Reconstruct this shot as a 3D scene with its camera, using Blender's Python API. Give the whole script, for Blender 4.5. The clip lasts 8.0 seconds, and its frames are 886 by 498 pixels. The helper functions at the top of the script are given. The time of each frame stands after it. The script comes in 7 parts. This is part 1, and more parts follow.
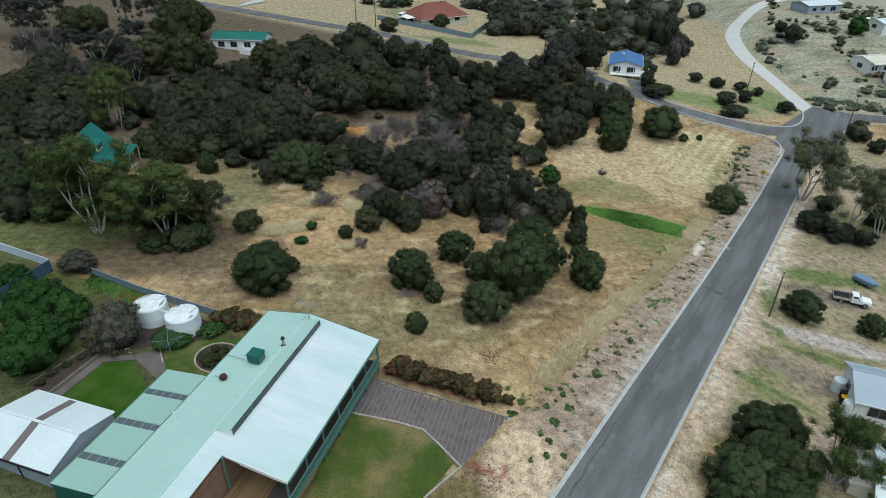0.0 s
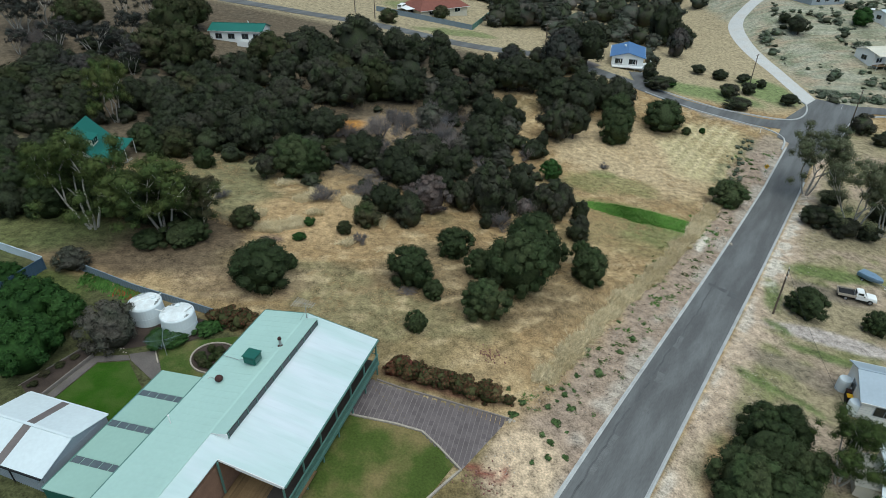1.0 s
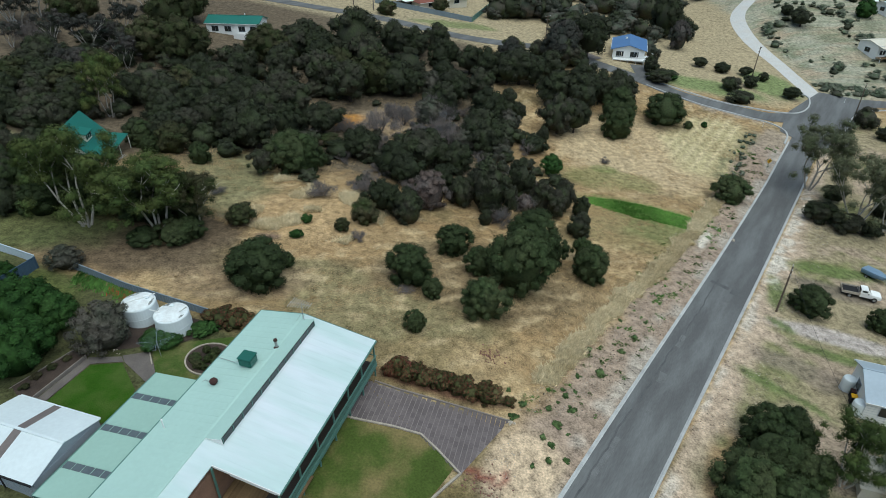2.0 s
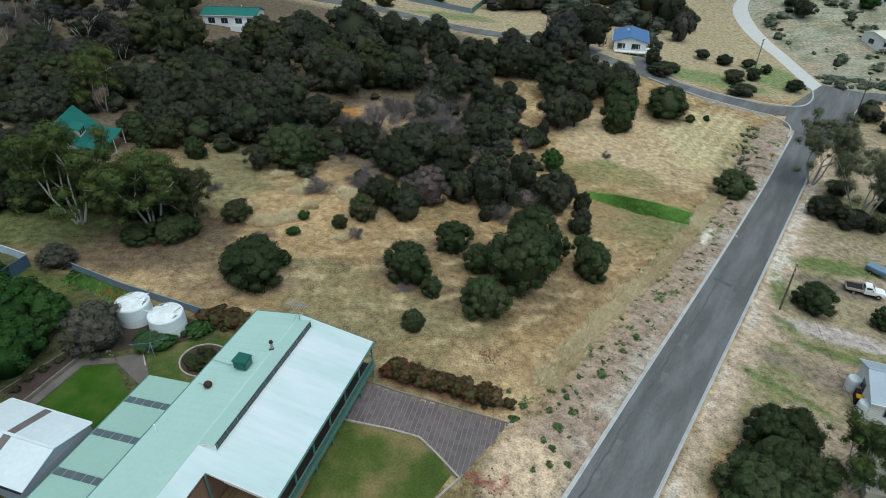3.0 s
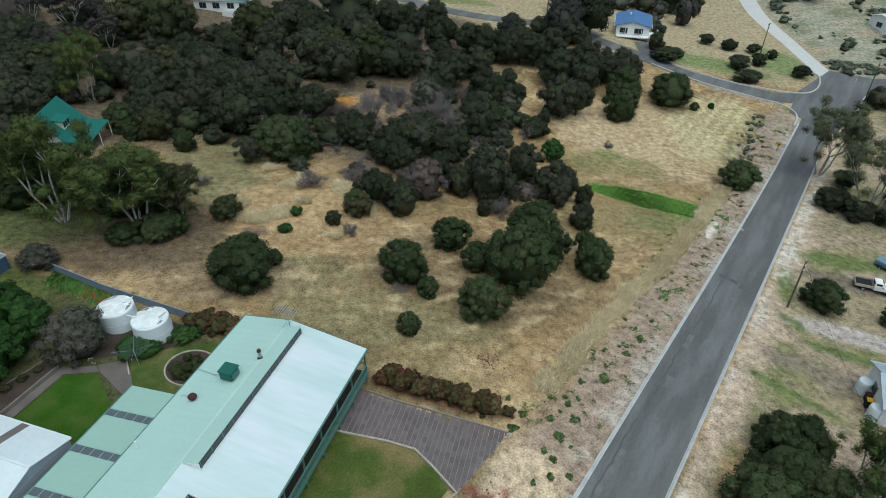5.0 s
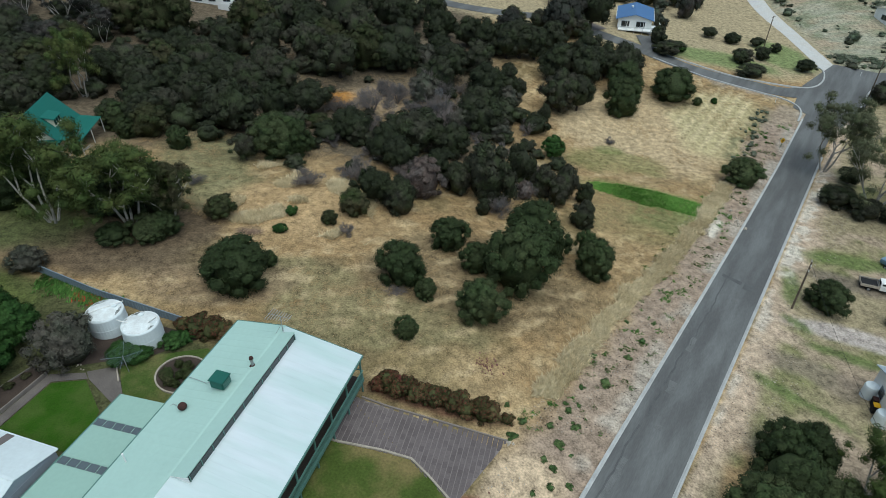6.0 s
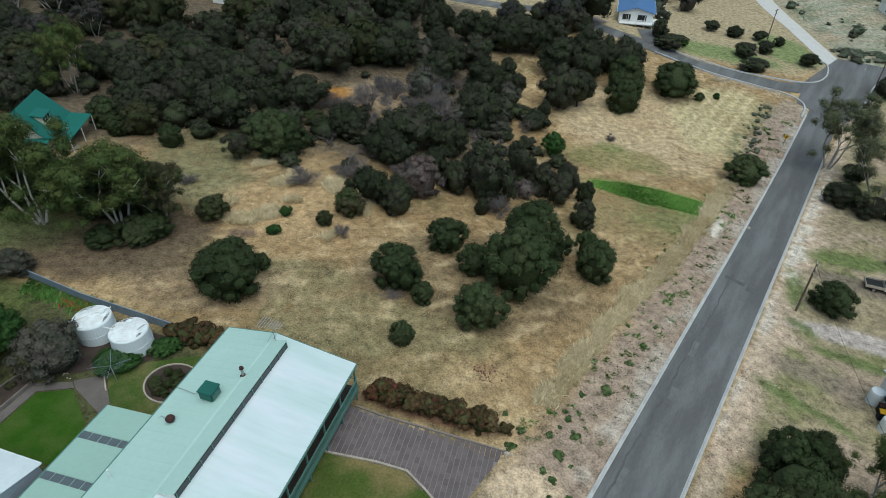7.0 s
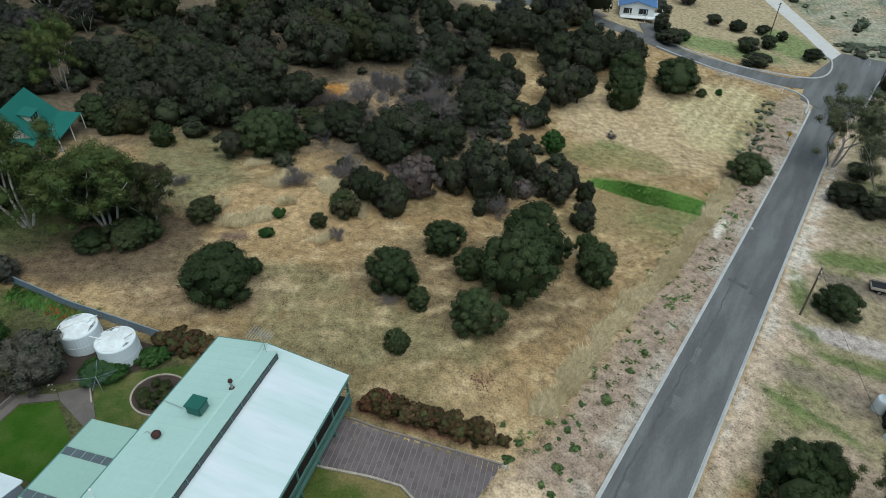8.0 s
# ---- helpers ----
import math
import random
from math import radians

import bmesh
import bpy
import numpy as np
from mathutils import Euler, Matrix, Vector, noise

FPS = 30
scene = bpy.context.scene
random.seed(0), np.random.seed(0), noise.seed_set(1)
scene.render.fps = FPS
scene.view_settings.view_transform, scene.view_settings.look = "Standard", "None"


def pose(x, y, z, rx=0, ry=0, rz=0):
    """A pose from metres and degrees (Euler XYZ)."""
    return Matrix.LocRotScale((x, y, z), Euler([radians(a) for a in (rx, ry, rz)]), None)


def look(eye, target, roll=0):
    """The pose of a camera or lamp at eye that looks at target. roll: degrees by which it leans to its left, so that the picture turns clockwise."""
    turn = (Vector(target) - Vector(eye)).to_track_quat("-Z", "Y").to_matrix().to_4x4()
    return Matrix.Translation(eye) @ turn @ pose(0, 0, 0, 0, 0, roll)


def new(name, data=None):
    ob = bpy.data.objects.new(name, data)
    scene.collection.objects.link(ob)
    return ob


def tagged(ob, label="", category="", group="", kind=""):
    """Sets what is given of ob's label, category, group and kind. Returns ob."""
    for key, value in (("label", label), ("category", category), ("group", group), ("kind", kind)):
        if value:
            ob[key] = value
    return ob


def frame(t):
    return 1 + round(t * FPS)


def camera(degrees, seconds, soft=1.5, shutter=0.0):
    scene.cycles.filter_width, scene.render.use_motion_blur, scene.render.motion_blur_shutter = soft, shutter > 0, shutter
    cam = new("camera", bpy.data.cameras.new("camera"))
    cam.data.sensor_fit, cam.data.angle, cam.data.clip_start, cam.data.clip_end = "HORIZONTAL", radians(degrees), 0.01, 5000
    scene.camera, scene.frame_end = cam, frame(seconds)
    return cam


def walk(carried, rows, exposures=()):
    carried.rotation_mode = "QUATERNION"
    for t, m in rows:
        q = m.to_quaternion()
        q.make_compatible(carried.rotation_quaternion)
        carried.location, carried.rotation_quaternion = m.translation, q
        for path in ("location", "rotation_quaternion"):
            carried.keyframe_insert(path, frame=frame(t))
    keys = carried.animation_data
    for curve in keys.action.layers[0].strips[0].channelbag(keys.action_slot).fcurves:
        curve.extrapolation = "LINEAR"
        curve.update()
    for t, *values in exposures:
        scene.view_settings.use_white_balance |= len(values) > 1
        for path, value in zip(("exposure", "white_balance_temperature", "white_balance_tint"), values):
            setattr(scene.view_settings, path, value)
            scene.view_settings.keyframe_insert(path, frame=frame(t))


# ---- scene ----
cam = camera(71.6, 8.0, soft=0.9)
PATH = [
    (0, (0.118, -1.436, 45.417), (0.088, 0.274, 44.379), 0.4),
    (0.5, (0.118, -0.754, 45.379), (0.088, 0.949, 44.33), 0.4),
    (1, (0.121, -0.081, 45.351), (0.091, 1.615, 44.29), 0.4),
    (1.5, (0.128, 0.593, 45.328), (0.099, 2.282, 44.257), 0.4),
    (3, (0.197, 2.7, 45.273), (0.17, 4.367, 44.169), 0.4),
    (3.5, (0.241, 3.452, 45.255), (0.215, 5.112, 44.14), 0.4),
    (4, (0.297, 4.237, 45.236), (0.271, 5.89, 44.11), 0.3),
    (4.5, (0.366, 5.059, 45.216), (0.341, 6.705, 44.079), 0.3),
    (6, (0.656, 7.759, 45.16), (0.631, 9.383, 43.992), 0.3),
    (6.5, (0.78, 8.737, 45.148), (0.756, 10.354, 43.971), 0.3),
    (7, (0.918, 9.752, 45.145), (0.894, 11.361, 43.957), 0.3),
    (7.5, (1.069, 10.8, 45.152), (1.046, 12.402, 43.955), 0.3),
    (8, (1.233, 11.877, 45.174), (1.21, 13.471, 43.967), 0.3),
]
walk(cam, [(t, look(eye, target, roll)) for t, eye, target, roll in PATH], [(0.0, 0.78, 6250, -3), (3.5, 0.76, 6250, -3), (8.0, 0.68, 6300, -3)])

# ---- light ----
SUN_EL, SUN_AZ = 72.0, 150.0
world = bpy.data.worlds.new("world")
scene.world = world
world.use_nodes = True
wt = world.node_tree
sky = wt.nodes.new("ShaderNodeTexSky")
sky.sky_type, sky.sun_disc = "NISHITA", False
sky.sun_elevation, sky.sun_rotation = radians(SUN_EL), radians(SUN_AZ)
sky.air_density, sky.dust_density, sky.ozone_density = 1.0, 2.0, 1.5
wt.links.new(sky.outputs["Color"], wt.nodes["Background"].inputs["Color"])
wt.nodes["Background"].inputs["Strength"].default_value = 0.06
sun = new("sun", bpy.data.lights.new("sun", "SUN"))
sun.data.energy, sun.data.angle, sun.data.color = 1.5, radians(80), (0.97, 0.98, 1.0)
sun.matrix_world = look((200 * math.sin(radians(SUN_AZ)) * math.cos(radians(SUN_EL)), 200 * math.cos(radians(SUN_AZ)) * math.cos(radians(SUN_EL)), 200 * math.sin(radians(SUN_EL))), (0, 0, 0))


# ---- materials ----
def material(name, colour, rough=0.8, vary=0.25, scale=1.0, fine=12.0, bump=0.0, metal=0.0, spec=0.3, island=0.0, per_object=0.0, tint=None, streak=None):
    """A surface with variation at two scales; tint: a second colour that the coarse noise brings in; streak: noise stretched along one axis."""
    m = bpy.data.materials.new(name)
    m.use_nodes = True
    nt = m.node_tree
    n, l = nt.nodes, nt.links
    bsdf = n["Principled BSDF"]
    bsdf.inputs["Roughness"].default_value, bsdf.inputs["Metallic"].default_value = rough, metal
    bsdf.inputs["Specular IOR Level"].default_value = spec
    where = n.new("ShaderNodeNewGeometry").outputs["Position"]
    if streak:
        mapping = n.new("ShaderNodeMapping")
        mapping.vector_type = "TEXTURE"
        mapping.inputs["Scale"].default_value = [1 / a for a in streak[:3]]
        mapping.inputs["Rotation"].default_value = (0, 0, radians(-streak[3]))
        l.new(where, mapping.inputs["Vector"])
        where = mapping.outputs["Vector"]
    coarse, small = n.new("ShaderNodeTexNoise"), n.new("ShaderNodeTexNoise")
    coarse.inputs["Scale"].default_value, small.inputs["Scale"].default_value = scale, fine
    coarse.inputs["Detail"].default_value, small.inputs["Detail"].default_value = 5, 4
    for node in (coarse, small):
        l.new(where, node.inputs["Vector"])
    total = n.new("ShaderNodeMath")
    total.operation = "ADD"
    l.new(coarse.outputs["Fac"], total.inputs[0]), l.new(small.outputs["Fac"], total.inputs[1])
    span = n.new("ShaderNodeMapRange")
    span.inputs["From Min"].default_value, span.inputs["From Max"].default_value = 0.6, 1.4
    span.inputs["To Min"].default_value, span.inputs["To Max"].default_value = 1 - vary, 1 + vary
    l.new(total.outputs[0], span.inputs["Value"])
    value = span.outputs["Result"]
    geometry = n.new("ShaderNodeNewGeometry")
    info = n.new("ShaderNodeObjectInfo")
    for amount, source in ((island, geometry.outputs["Random Per Island"]), (per_object, info.outputs["Random"])):
        if amount:
            r = n.new("ShaderNodeMapRange")
            r.inputs["To Min"].default_value, r.inputs["To Max"].default_value = 1 - amount, 1 + amount
            l.new(source, r.inputs["Value"])
            times = n.new("ShaderNodeMath")
            times.operation = "MULTIPLY"
            l.new(value, times.inputs[0]), l.new(r.outputs["Result"], times.inputs[1])
            value = times.outputs[0]
    if colour == "attribute":
        base = n.new("ShaderNodeAttribute")
        base.attribute_name = "ground_colour"
        base = base.outputs["Color"]
    else:
        base = n.new("ShaderNodeRGB")
        base.outputs[0].default_value = (*colour, 1)
        base = base.outputs[0]
    if tint:
        ramp = n.new("ShaderNodeMapRange")
        ramp.inputs["From Min"].default_value, ramp.inputs["From Max"].default_value = 0.42, 0.62
        l.new(coarse.outputs["Fac"], ramp.inputs["Value"])
        mix = n.new("ShaderNodeMix")
        mix.data_type = "RGBA"
        l.new(ramp.outputs["Result"], mix.inputs["Factor"]), l.new(base, mix.inputs[6])
        mix.inputs[7].default_value = (*tint, 1)
        base = mix.outputs[2]
    scaled = n.new("ShaderNodeVectorMath")
    scaled.operation = "SCALE"
    l.new(base, scaled.inputs[0]), l.new(value, scaled.inputs["Scale"])
    l.new(scaled.outputs[0], bsdf.inputs["Base Color"])
    if bump:
        b = n.new("ShaderNodeBump")
        b.inputs["Strength"].default_value, b.inputs["Distance"].default_value = bump, 0.08
        l.new(total.outputs[0], b.inputs["Height"])
        l.new(b.outputs["Normal"], bsdf.inputs["Normal"])
    return m


def foliage(name, colour, second, third, vary=0.30):
    """Leaves: the plant's own hue between two colours, with patches of a third; a finer unevenness from leaf to leaf."""
    m = bpy.data.materials.new(name)
    m.use_nodes = True
    nt = m.node_tree
    n, l = nt.nodes, nt.links
    bsdf = n["Principled BSDF"]
    bsdf.inputs["Roughness"].default_value, bsdf.inputs["Specular IOR Level"].default_value = 0.75, 0.12
    geometry, info = n.new("ShaderNodeNewGeometry"), n.new("ShaderNodeObjectInfo")
    patches, small = n.new("ShaderNodeTexNoise"), n.new("ShaderNodeTexNoise")
    patches.inputs["Scale"].default_value, small.inputs["Scale"].default_value = 0.45, 3.2
    patches.inputs["Detail"].default_value, small.inputs["Detail"].default_value = 3, 4
    for node in (patches, small):
        l.new(geometry.outputs["Position"], node.inputs["Vector"])
    own = n.new("ShaderNodeMix")
    own.data_type = "RGBA"
    own.inputs[6].default_value, own.inputs[7].default_value = (*colour, 1), (*second, 1)
    l.new(info.outputs["Random"], own.inputs["Factor"])
    spread = n.new("ShaderNodeMapRange")
    spread.inputs["From Min"].default_value, spread.inputs["From Max"].default_value = 0.42, 0.64
    l.new(patches.outputs["Fac"], spread.inputs["Value"])
    mixed = n.new("ShaderNodeMix")
    mixed.data_type = "RGBA"
    mixed.inputs[7].default_value = (*third, 1)
    l.new(spread.outputs["Result"], mixed.inputs["Factor"]), l.new(own.outputs[2], mixed.inputs[6])
    value = None
    for amount, source, low, high in ((vary, small.outputs["Fac"], 0.35, 0.65), (0.26, geometry.outputs["Random Per Island"], 0, 1), (0.22, info.outputs["Random"], 0, 1)):
        r = n.new("ShaderNodeMapRange")
        r.inputs["From Min"].default_value, r.inputs["From Max"].default_value = low, high
        r.inputs["To Min"].default_value, r.inputs["To Max"].default_value = 1 - amount, 1 + amount
        l.new(source, r.inputs["Value"])
        if value is None:
            value = r.outputs["Result"]
        else:
            times = n.new("ShaderNodeMath")
            times.operation = "MULTIPLY"
            l.new(value, times.inputs[0]), l.new(r.outputs["Result"], times.inputs[1])
            value = times.outputs[0]
    scaled = n.new("ShaderNodeVectorMath")
    scaled.operation = "SCALE"
    l.new(mixed.outputs[2], scaled.inputs[0]), l.new(value, scaled.inputs["Scale"])
    l.new(scaled.outputs[0], bsdf.inputs["Base Color"])
    b = n.new("ShaderNodeBump")
    b.inputs["Strength"].default_value, b.inputs["Distance"].default_value = 0.7, 0.12
    l.new(small.outputs["Fac"], b.inputs["Height"])
    l.new(b.outputs["Normal"], bsdf.inputs["Normal"])
    return m


GROUND = material("dry_ground", "attribute", 0.95, 0.72, 1.1, 5.0, bump=0.6, spec=0.1)
ASPHALT = material("asphalt", (0.110, 0.109, 0.108), 0.85, 0.20, 0.55, 9.0, bump=0.15, tint=(0.140, 0.142, 0.140), streak=(1.0, 0.12, 1.0, 33.9))
ASPHALT_DARK = material("sealed_crack", (0.093, 0.094, 0.094), 0.8, 0.3, 0.9, 9.0)
ASPHALT_PALE = material("worn_asphalt", (0.138, 0.138, 0.136), 0.9, 0.3, 0.9, 9.0)
GARDEN_PATH = material("garden_gravel", (0.125, 0.108, 0.098), 0.95, 0.35, 0.7, 12.0, bump=0.4)
ROUND_LAWN = material("mown_grass", (0.062, 0.098, 0.022), 0.95, 0.4, 0.4, 7.0, bump=0.8, tint=(0.12, 0.112, 0.045), spec=0.1)
CONCRETE = material("concrete", (0.42, 0.42, 0.41), 0.85, 0.25, 0.8, 14.0, bump=0.2)
CHALK = material("pale_track", (0.56, 0.55, 0.525), 0.95, 0.25, 0.3, 3.0, bump=0.2, tint=(0.48, 0.455, 0.42))
PAVER = material("brick_paving", (0.128, 0.106, 0.104), 0.85, 0.22, 0.3, 6.0, bump=0.2, island=0.15)
JOINT = material("paving_joint", (0.20, 0.172, 0.165), 0.95, 0.2, 1.0, 12.0)
LAWN = material("lawn_grass", (0.070, 0.100, 0.022), 0.95, 0.4, 0.24, 5.0, bump=0.8, tint=(0.160, 0.128, 0.055), spec=0.1)
GARDEN_LAWN = material("watered_lawn", (0.034, 0.088, 0.008), 0.95, 0.35, 0.5, 9.0, bump=0.8, tint=(0.05, 0.085, 0.016), spec=0.1)
SOIL = material("garden_soil", (0.055, 0.04, 0.032), 0.95, 0.4, 0.8, 9.0, bump=0.6)
GRAVEL = material("gravel", (0.21, 0.18, 0.16), 0.95, 0.3, 0.8, 12.0, bump=0.4)
ROOF_MINT = material("pale_green_steel", (0.40, 0.56, 0.50), 0.45, 0.05, 0.25, 3.0, spec=0.4)
# East slope's green steel, its colour whitened to stand for reflected sky.
ROOF_PALE = material("sky_sheen_steel", (0.50, 0.615, 0.60), 0.4, 0.06, 0.22, 2.0, spec=0.5, tint=(0.61, 0.66, 0.69), streak=(0.12, 1.3, 1.0, 16.7))
ROOF_SAGE = material("sage_steel", (0.31, 0.46, 0.39), 0.45, 0.06, 0.3, 3.0, spec=0.4)
ROOF_ZINC = material("zinc_steel", (0.63, 0.69, 0.70), 0.38, 0.08, 0.4, 3.0, spec=0.5)
STEEL_WALL = material("grey_steel_wall", (0.32, 0.36, 0.40), 0.5, 0.08, 0.5, 5.0, spec=0.4)
TEAL = material("dark_green_paint", (0.02, 0.11, 0.085), 0.5, 0.12, 0.7, 6.0)
GREEN_TRIM = material("green_trim", (0.10, 0.20, 0.17), 0.5, 0.12, 0.7, 8.0)
CREAM = material("cream_wall", (0.62, 0.58, 0.48), 0.8, 0.08, 0.6, 6.0)
WHITE = material("white_paint", (0.78, 0.78, 0.76), 0.6, 0.06, 0.7, 6.0)
DARK_GLASS = material("dark_glass", (0.015, 0.02, 0.022), 0.08, 0.1, 1.0, 3.0, spec=0.6)
SMOKE = material("smoked_sheet", (0.10, 0.12, 0.13), 0.25, 0.15, 1.0, 6.0, spec=0.5)
BROWN_SHEET = material("brown_sheet", (0.16, 0.135, 0.125), 0.4, 0.15, 1.0, 6.0, spec=0.4)
TIMBER = material("deck_timber", (0.17, 0.11, 0.055), 0.75, 0.3, 0.9, 14.0, bump=0.1, per_object=0.2)
BRICK = material("brown_brick", (0.22, 0.13, 0.09), 0.9, 0.25, 1.2, 12.0, bump=0.2)
POLY = material("white_polythene", (0.70, 0.75, 0.76), 0.55, 0.05, 0.6, 4.0)
POLY_DIRTY = material("stained_polythene", (0.66, 0.68, 0.67), 0.7, 0.15, 1.1, 6.0, tint=(0.72, 0.76, 0.76))
STAIN = material("weathered_stain", (0.17, 0.18, 0.17), 0.9, 0.5, 2.5, 12.0, tint=(0.34, 0.36, 0.35))
RUST = material("rusty_iron", (0.055, 0.024, 0.02), 0.8, 0.4, 3.0, 14.0)
METAL = material("dull_metal", (0.35, 0.35, 0.35), 0.5, 0.2, 2.0, 12.0, metal=0.5)
BLACK = material("black_rubber", (0.015, 0.015, 0.016), 0.8, 0.2, 2.0, 12.0)
POLE_WOOD = material("grey_pole_timber", (0.13, 0.10, 0.075), 0.9, 0.3, 1.5, 14.0, bump=0.2)
YELLOW = material("yellow_sign", (0.75, 0.42, 0.02), 0.5, 0.1, 1.0, 8.0)
BLUE_ROOF = material("blue_steel", (0.075, 0.16, 0.33), 0.45, 0.06, 0.4, 3.0, spec=0.4)
RED_ROOF = material("red_tiles", (0.20, 0.075, 0.055), 0.85, 0.2, 0.8, 8.0, bump=0.2)
GREEN_ROOF = material("green_steel", (0.016, 0.13, 0.10), 0.45, 0.1, 0.4, 4.0, spec=0.4)
GREY_ROOF = material("blue_grey_steel", (0.33, 0.39, 0.44), 0.45, 0.08, 0.4, 3.0, spec=0.4)
BLUE_TARP = material("blue_tarp", (0.16, 0.24, 0.33), 0.6, 0.2, 1.5, 8.0)
FENCE_GREY = material("grey_fence_steel", (0.20, 0.25, 0.29), 0.6, 0.1, 0.6, 5.0)
FENCE_PALE = material("pale_fence_steel", (0.52, 0.60, 0.66), 0.55, 0.08, 0.6, 5.0)
FENCE_BLUE = material("blue_fence_steel", (0.06, 0.10, 0.15), 0.6, 0.1, 0.6, 5.0)
BARK = material("dark_bark", (0.07, 0.055, 0.045), 0.95, 0.35, 2.0, 12.0, bump=0.3)
PALE_BARK = material("pale_gum_bark", (0.40, 0.37, 0.33), 0.85, 0.35, 1.2, 9.0, bump=0.2)
TWIG = material("grey_twigs", (0.17, 0.145, 0.135), 0.95, 0.3, 1.5, 12.0, per_object=0.25)
LEAF = {
    "D": foliage("dark_foliage", (0.034, 0.041, 0.023), (0.044, 0.041, 0.030), (0.037, 0.047, 0.022)),
    "O": foliage("olive_foliage", (0.046, 0.050, 0.022), (0.056, 0.050, 0.027), (0.040, 0.054, 0.019)),
    "B": foliage("bright_foliage", (0.030, 0.076, 0.016), (0.040, 0.080, 0.022), (0.024, 0.060, 0.014)),
    "G": foliage("grey_foliage", (0.047, 0.047, 0.040), (0.058, 0.050, 0.046), (0.040, 0.046, 0.036)),
    "E": foliage("gum_foliage", (0.064, 0.090, 0.024), (0.074, 0.086, 0.027), (0.054, 0.082, 0.024)),
    "K": foliage("pale_gum_foliage", (0.092, 0.106, 0.056), (0.104, 0.106, 0.062), (0.084, 0.098, 0.050)),
    "H": foliage("hedge_foliage", (0.066, 0.072, 0.026), (0.085, 0.070, 0.032), (0.056, 0.070, 0.026)),
    "S": foliage("saltbush_foliage", (0.13, 0.15, 0.105), (0.16, 0.16, 0.12), (0.10, 0.13, 0.08)),
    "N": foliage("deep_green_foliage", (0.038, 0.053, 0.021), (0.046, 0.056, 0.024), (0.039, 0.058, 0.022)),
    "R": foliage("red_brown_leaf", (0.15, 0.050, 0.032), (0.13, 0.060, 0.035), (0.12, 0.040, 0.03)),
    # leaves of the far wood, distance haze mixed into their colour
    "F": foliage("haze_paled_foliage", (0.062, 0.068, 0.050), (0.078, 0.068, 0.058), (0.052, 0.064, 0.044)),
    "W": foliage("weed_foliage", (0.066, 0.112, 0.034), (0.085, 0.115, 0.045), (0.055, 0.095, 0.032)),
    "X": foliage("dead_twig_mass", (0.150, 0.134, 0.126), (0.165, 0.138, 0.124), (0.135, 0.130, 0.132)),
    "Q": foliage("feathery_grey_foliage", (0.075, 0.072, 0.056), (0.085, 0.076, 0.062), (0.064, 0.070, 0.050)),
    "P": foliage("dead_brown_leaf", (0.120, 0.093, 0.082), (0.130, 0.092, 0.078), (0.110, 0.093, 0.086)),
}
STRAW = material("dry_grass", (0.45, 0.325, 0.178), 0.95, 0.3, 0.2, 2.0, spec=0.05, island=0.25, tint=(0.33, 0.228, 0.118))
PALE_STRAW = material("pale_grass", (0.72, 0.61, 0.40), 0.95, 0.3, 0.3, 3.0, spec=0.05, island=0.35, tint=(0.50, 0.41, 0.25))
LUSH = material("lush_grass", (0.135, 0.275, 0.055), 0.9, 0.3, 0.5, 3.0, spec=0.1, island=0.4)
# Verandah boards: the deep shade below the roof is put into this colour.
DARK_DECK = material("shade_darkened_decking", (0.05, 0.042, 0.036), 0.85, 0.3, 0.9, 12.0)
WEED = material("green_weeds", (0.085, 0.175, 0.040), 0.9, 0.3, 0.5, 3.0, spec=0.1, island=0.4)
STONE = material("pale_stone", (0.38, 0.33, 0.27), 0.9, 0.3, 1.5, 9.0, bump=0.3, island=0.25)
REDSTONE = material("red_stone", (0.17, 0.085, 0.068), 0.9, 0.3, 1.5, 9.0, bump=0.3, island=0.3)


# ---- terrain ----
HUMPS = [(-55, 40, -0.59), (-55, 80, 1.82), (-30, 125, -1.25), (-15, 60, 1.97), (-15, 95, -0.86), (15, 50, 0.45), (15, 85, 0.01), (15, 120, 0.04), (40, 60, -1.07),
         (45, 95, 0.07), (45, 130, -1.1), (80, 70, -1.17), (85, 110, 0.45), (85, 150, -0.15), (20, 170, 0.31)]


def smooth(a):
    a = np.clip(a, 0, 1)
    return a * a * (3 - 2 * a)


def height(x, y):
    """The lie of the land: a slope down to the road, a rise beyond it, dunes on the far side."""
    x, y = np.asarray(x, float), np.asarray(y, float)
    xs = np.where(x > 70, 70 + 60 * (1 - np.exp(-np.maximum(0, x - 70) / 60)), x)
    xs = np.where(xs < -90, -90 - 60 * (1 - np.exp(-np.maximum(0, -90 - xs) / 60)), xs)
    yb = np.clip(y, -100, 420)
    z = -1.54 - 5.33 * xs / 50 - 0.88 * (yb - 60) / 50
    for cx, cy, a in HUMPS:
        z = z + a * np.exp(-((xs - cx) ** 2 + (y - cy) ** 2) / 2048.0)
    z = z + 6 * (1 - np.exp(-np.maximum(0, yb - 115) / 35)) + 0.03 * np.maximum(0, yb - 200)
    return z + 10 * smooth((yb - 180) / 70) * smooth((x - 85) / 40)


def hz(x, y):
    return float(height(x, y))


# ---- building helpers ----
def part(name, bm, mat, parent=None, label="", smooth_faces=False):
    me = bpy.data.meshes.new(name)
    if smooth_faces:
        for face in bm.faces:
            face.smooth = True
    bm.normal_update()
    bm.to_mesh(me)
    bm.free()
    me.materials.append(mat)
    ob = new(name, me)
    ob.parent = parent
    if label:
        tagged(ob, label)
    return ob


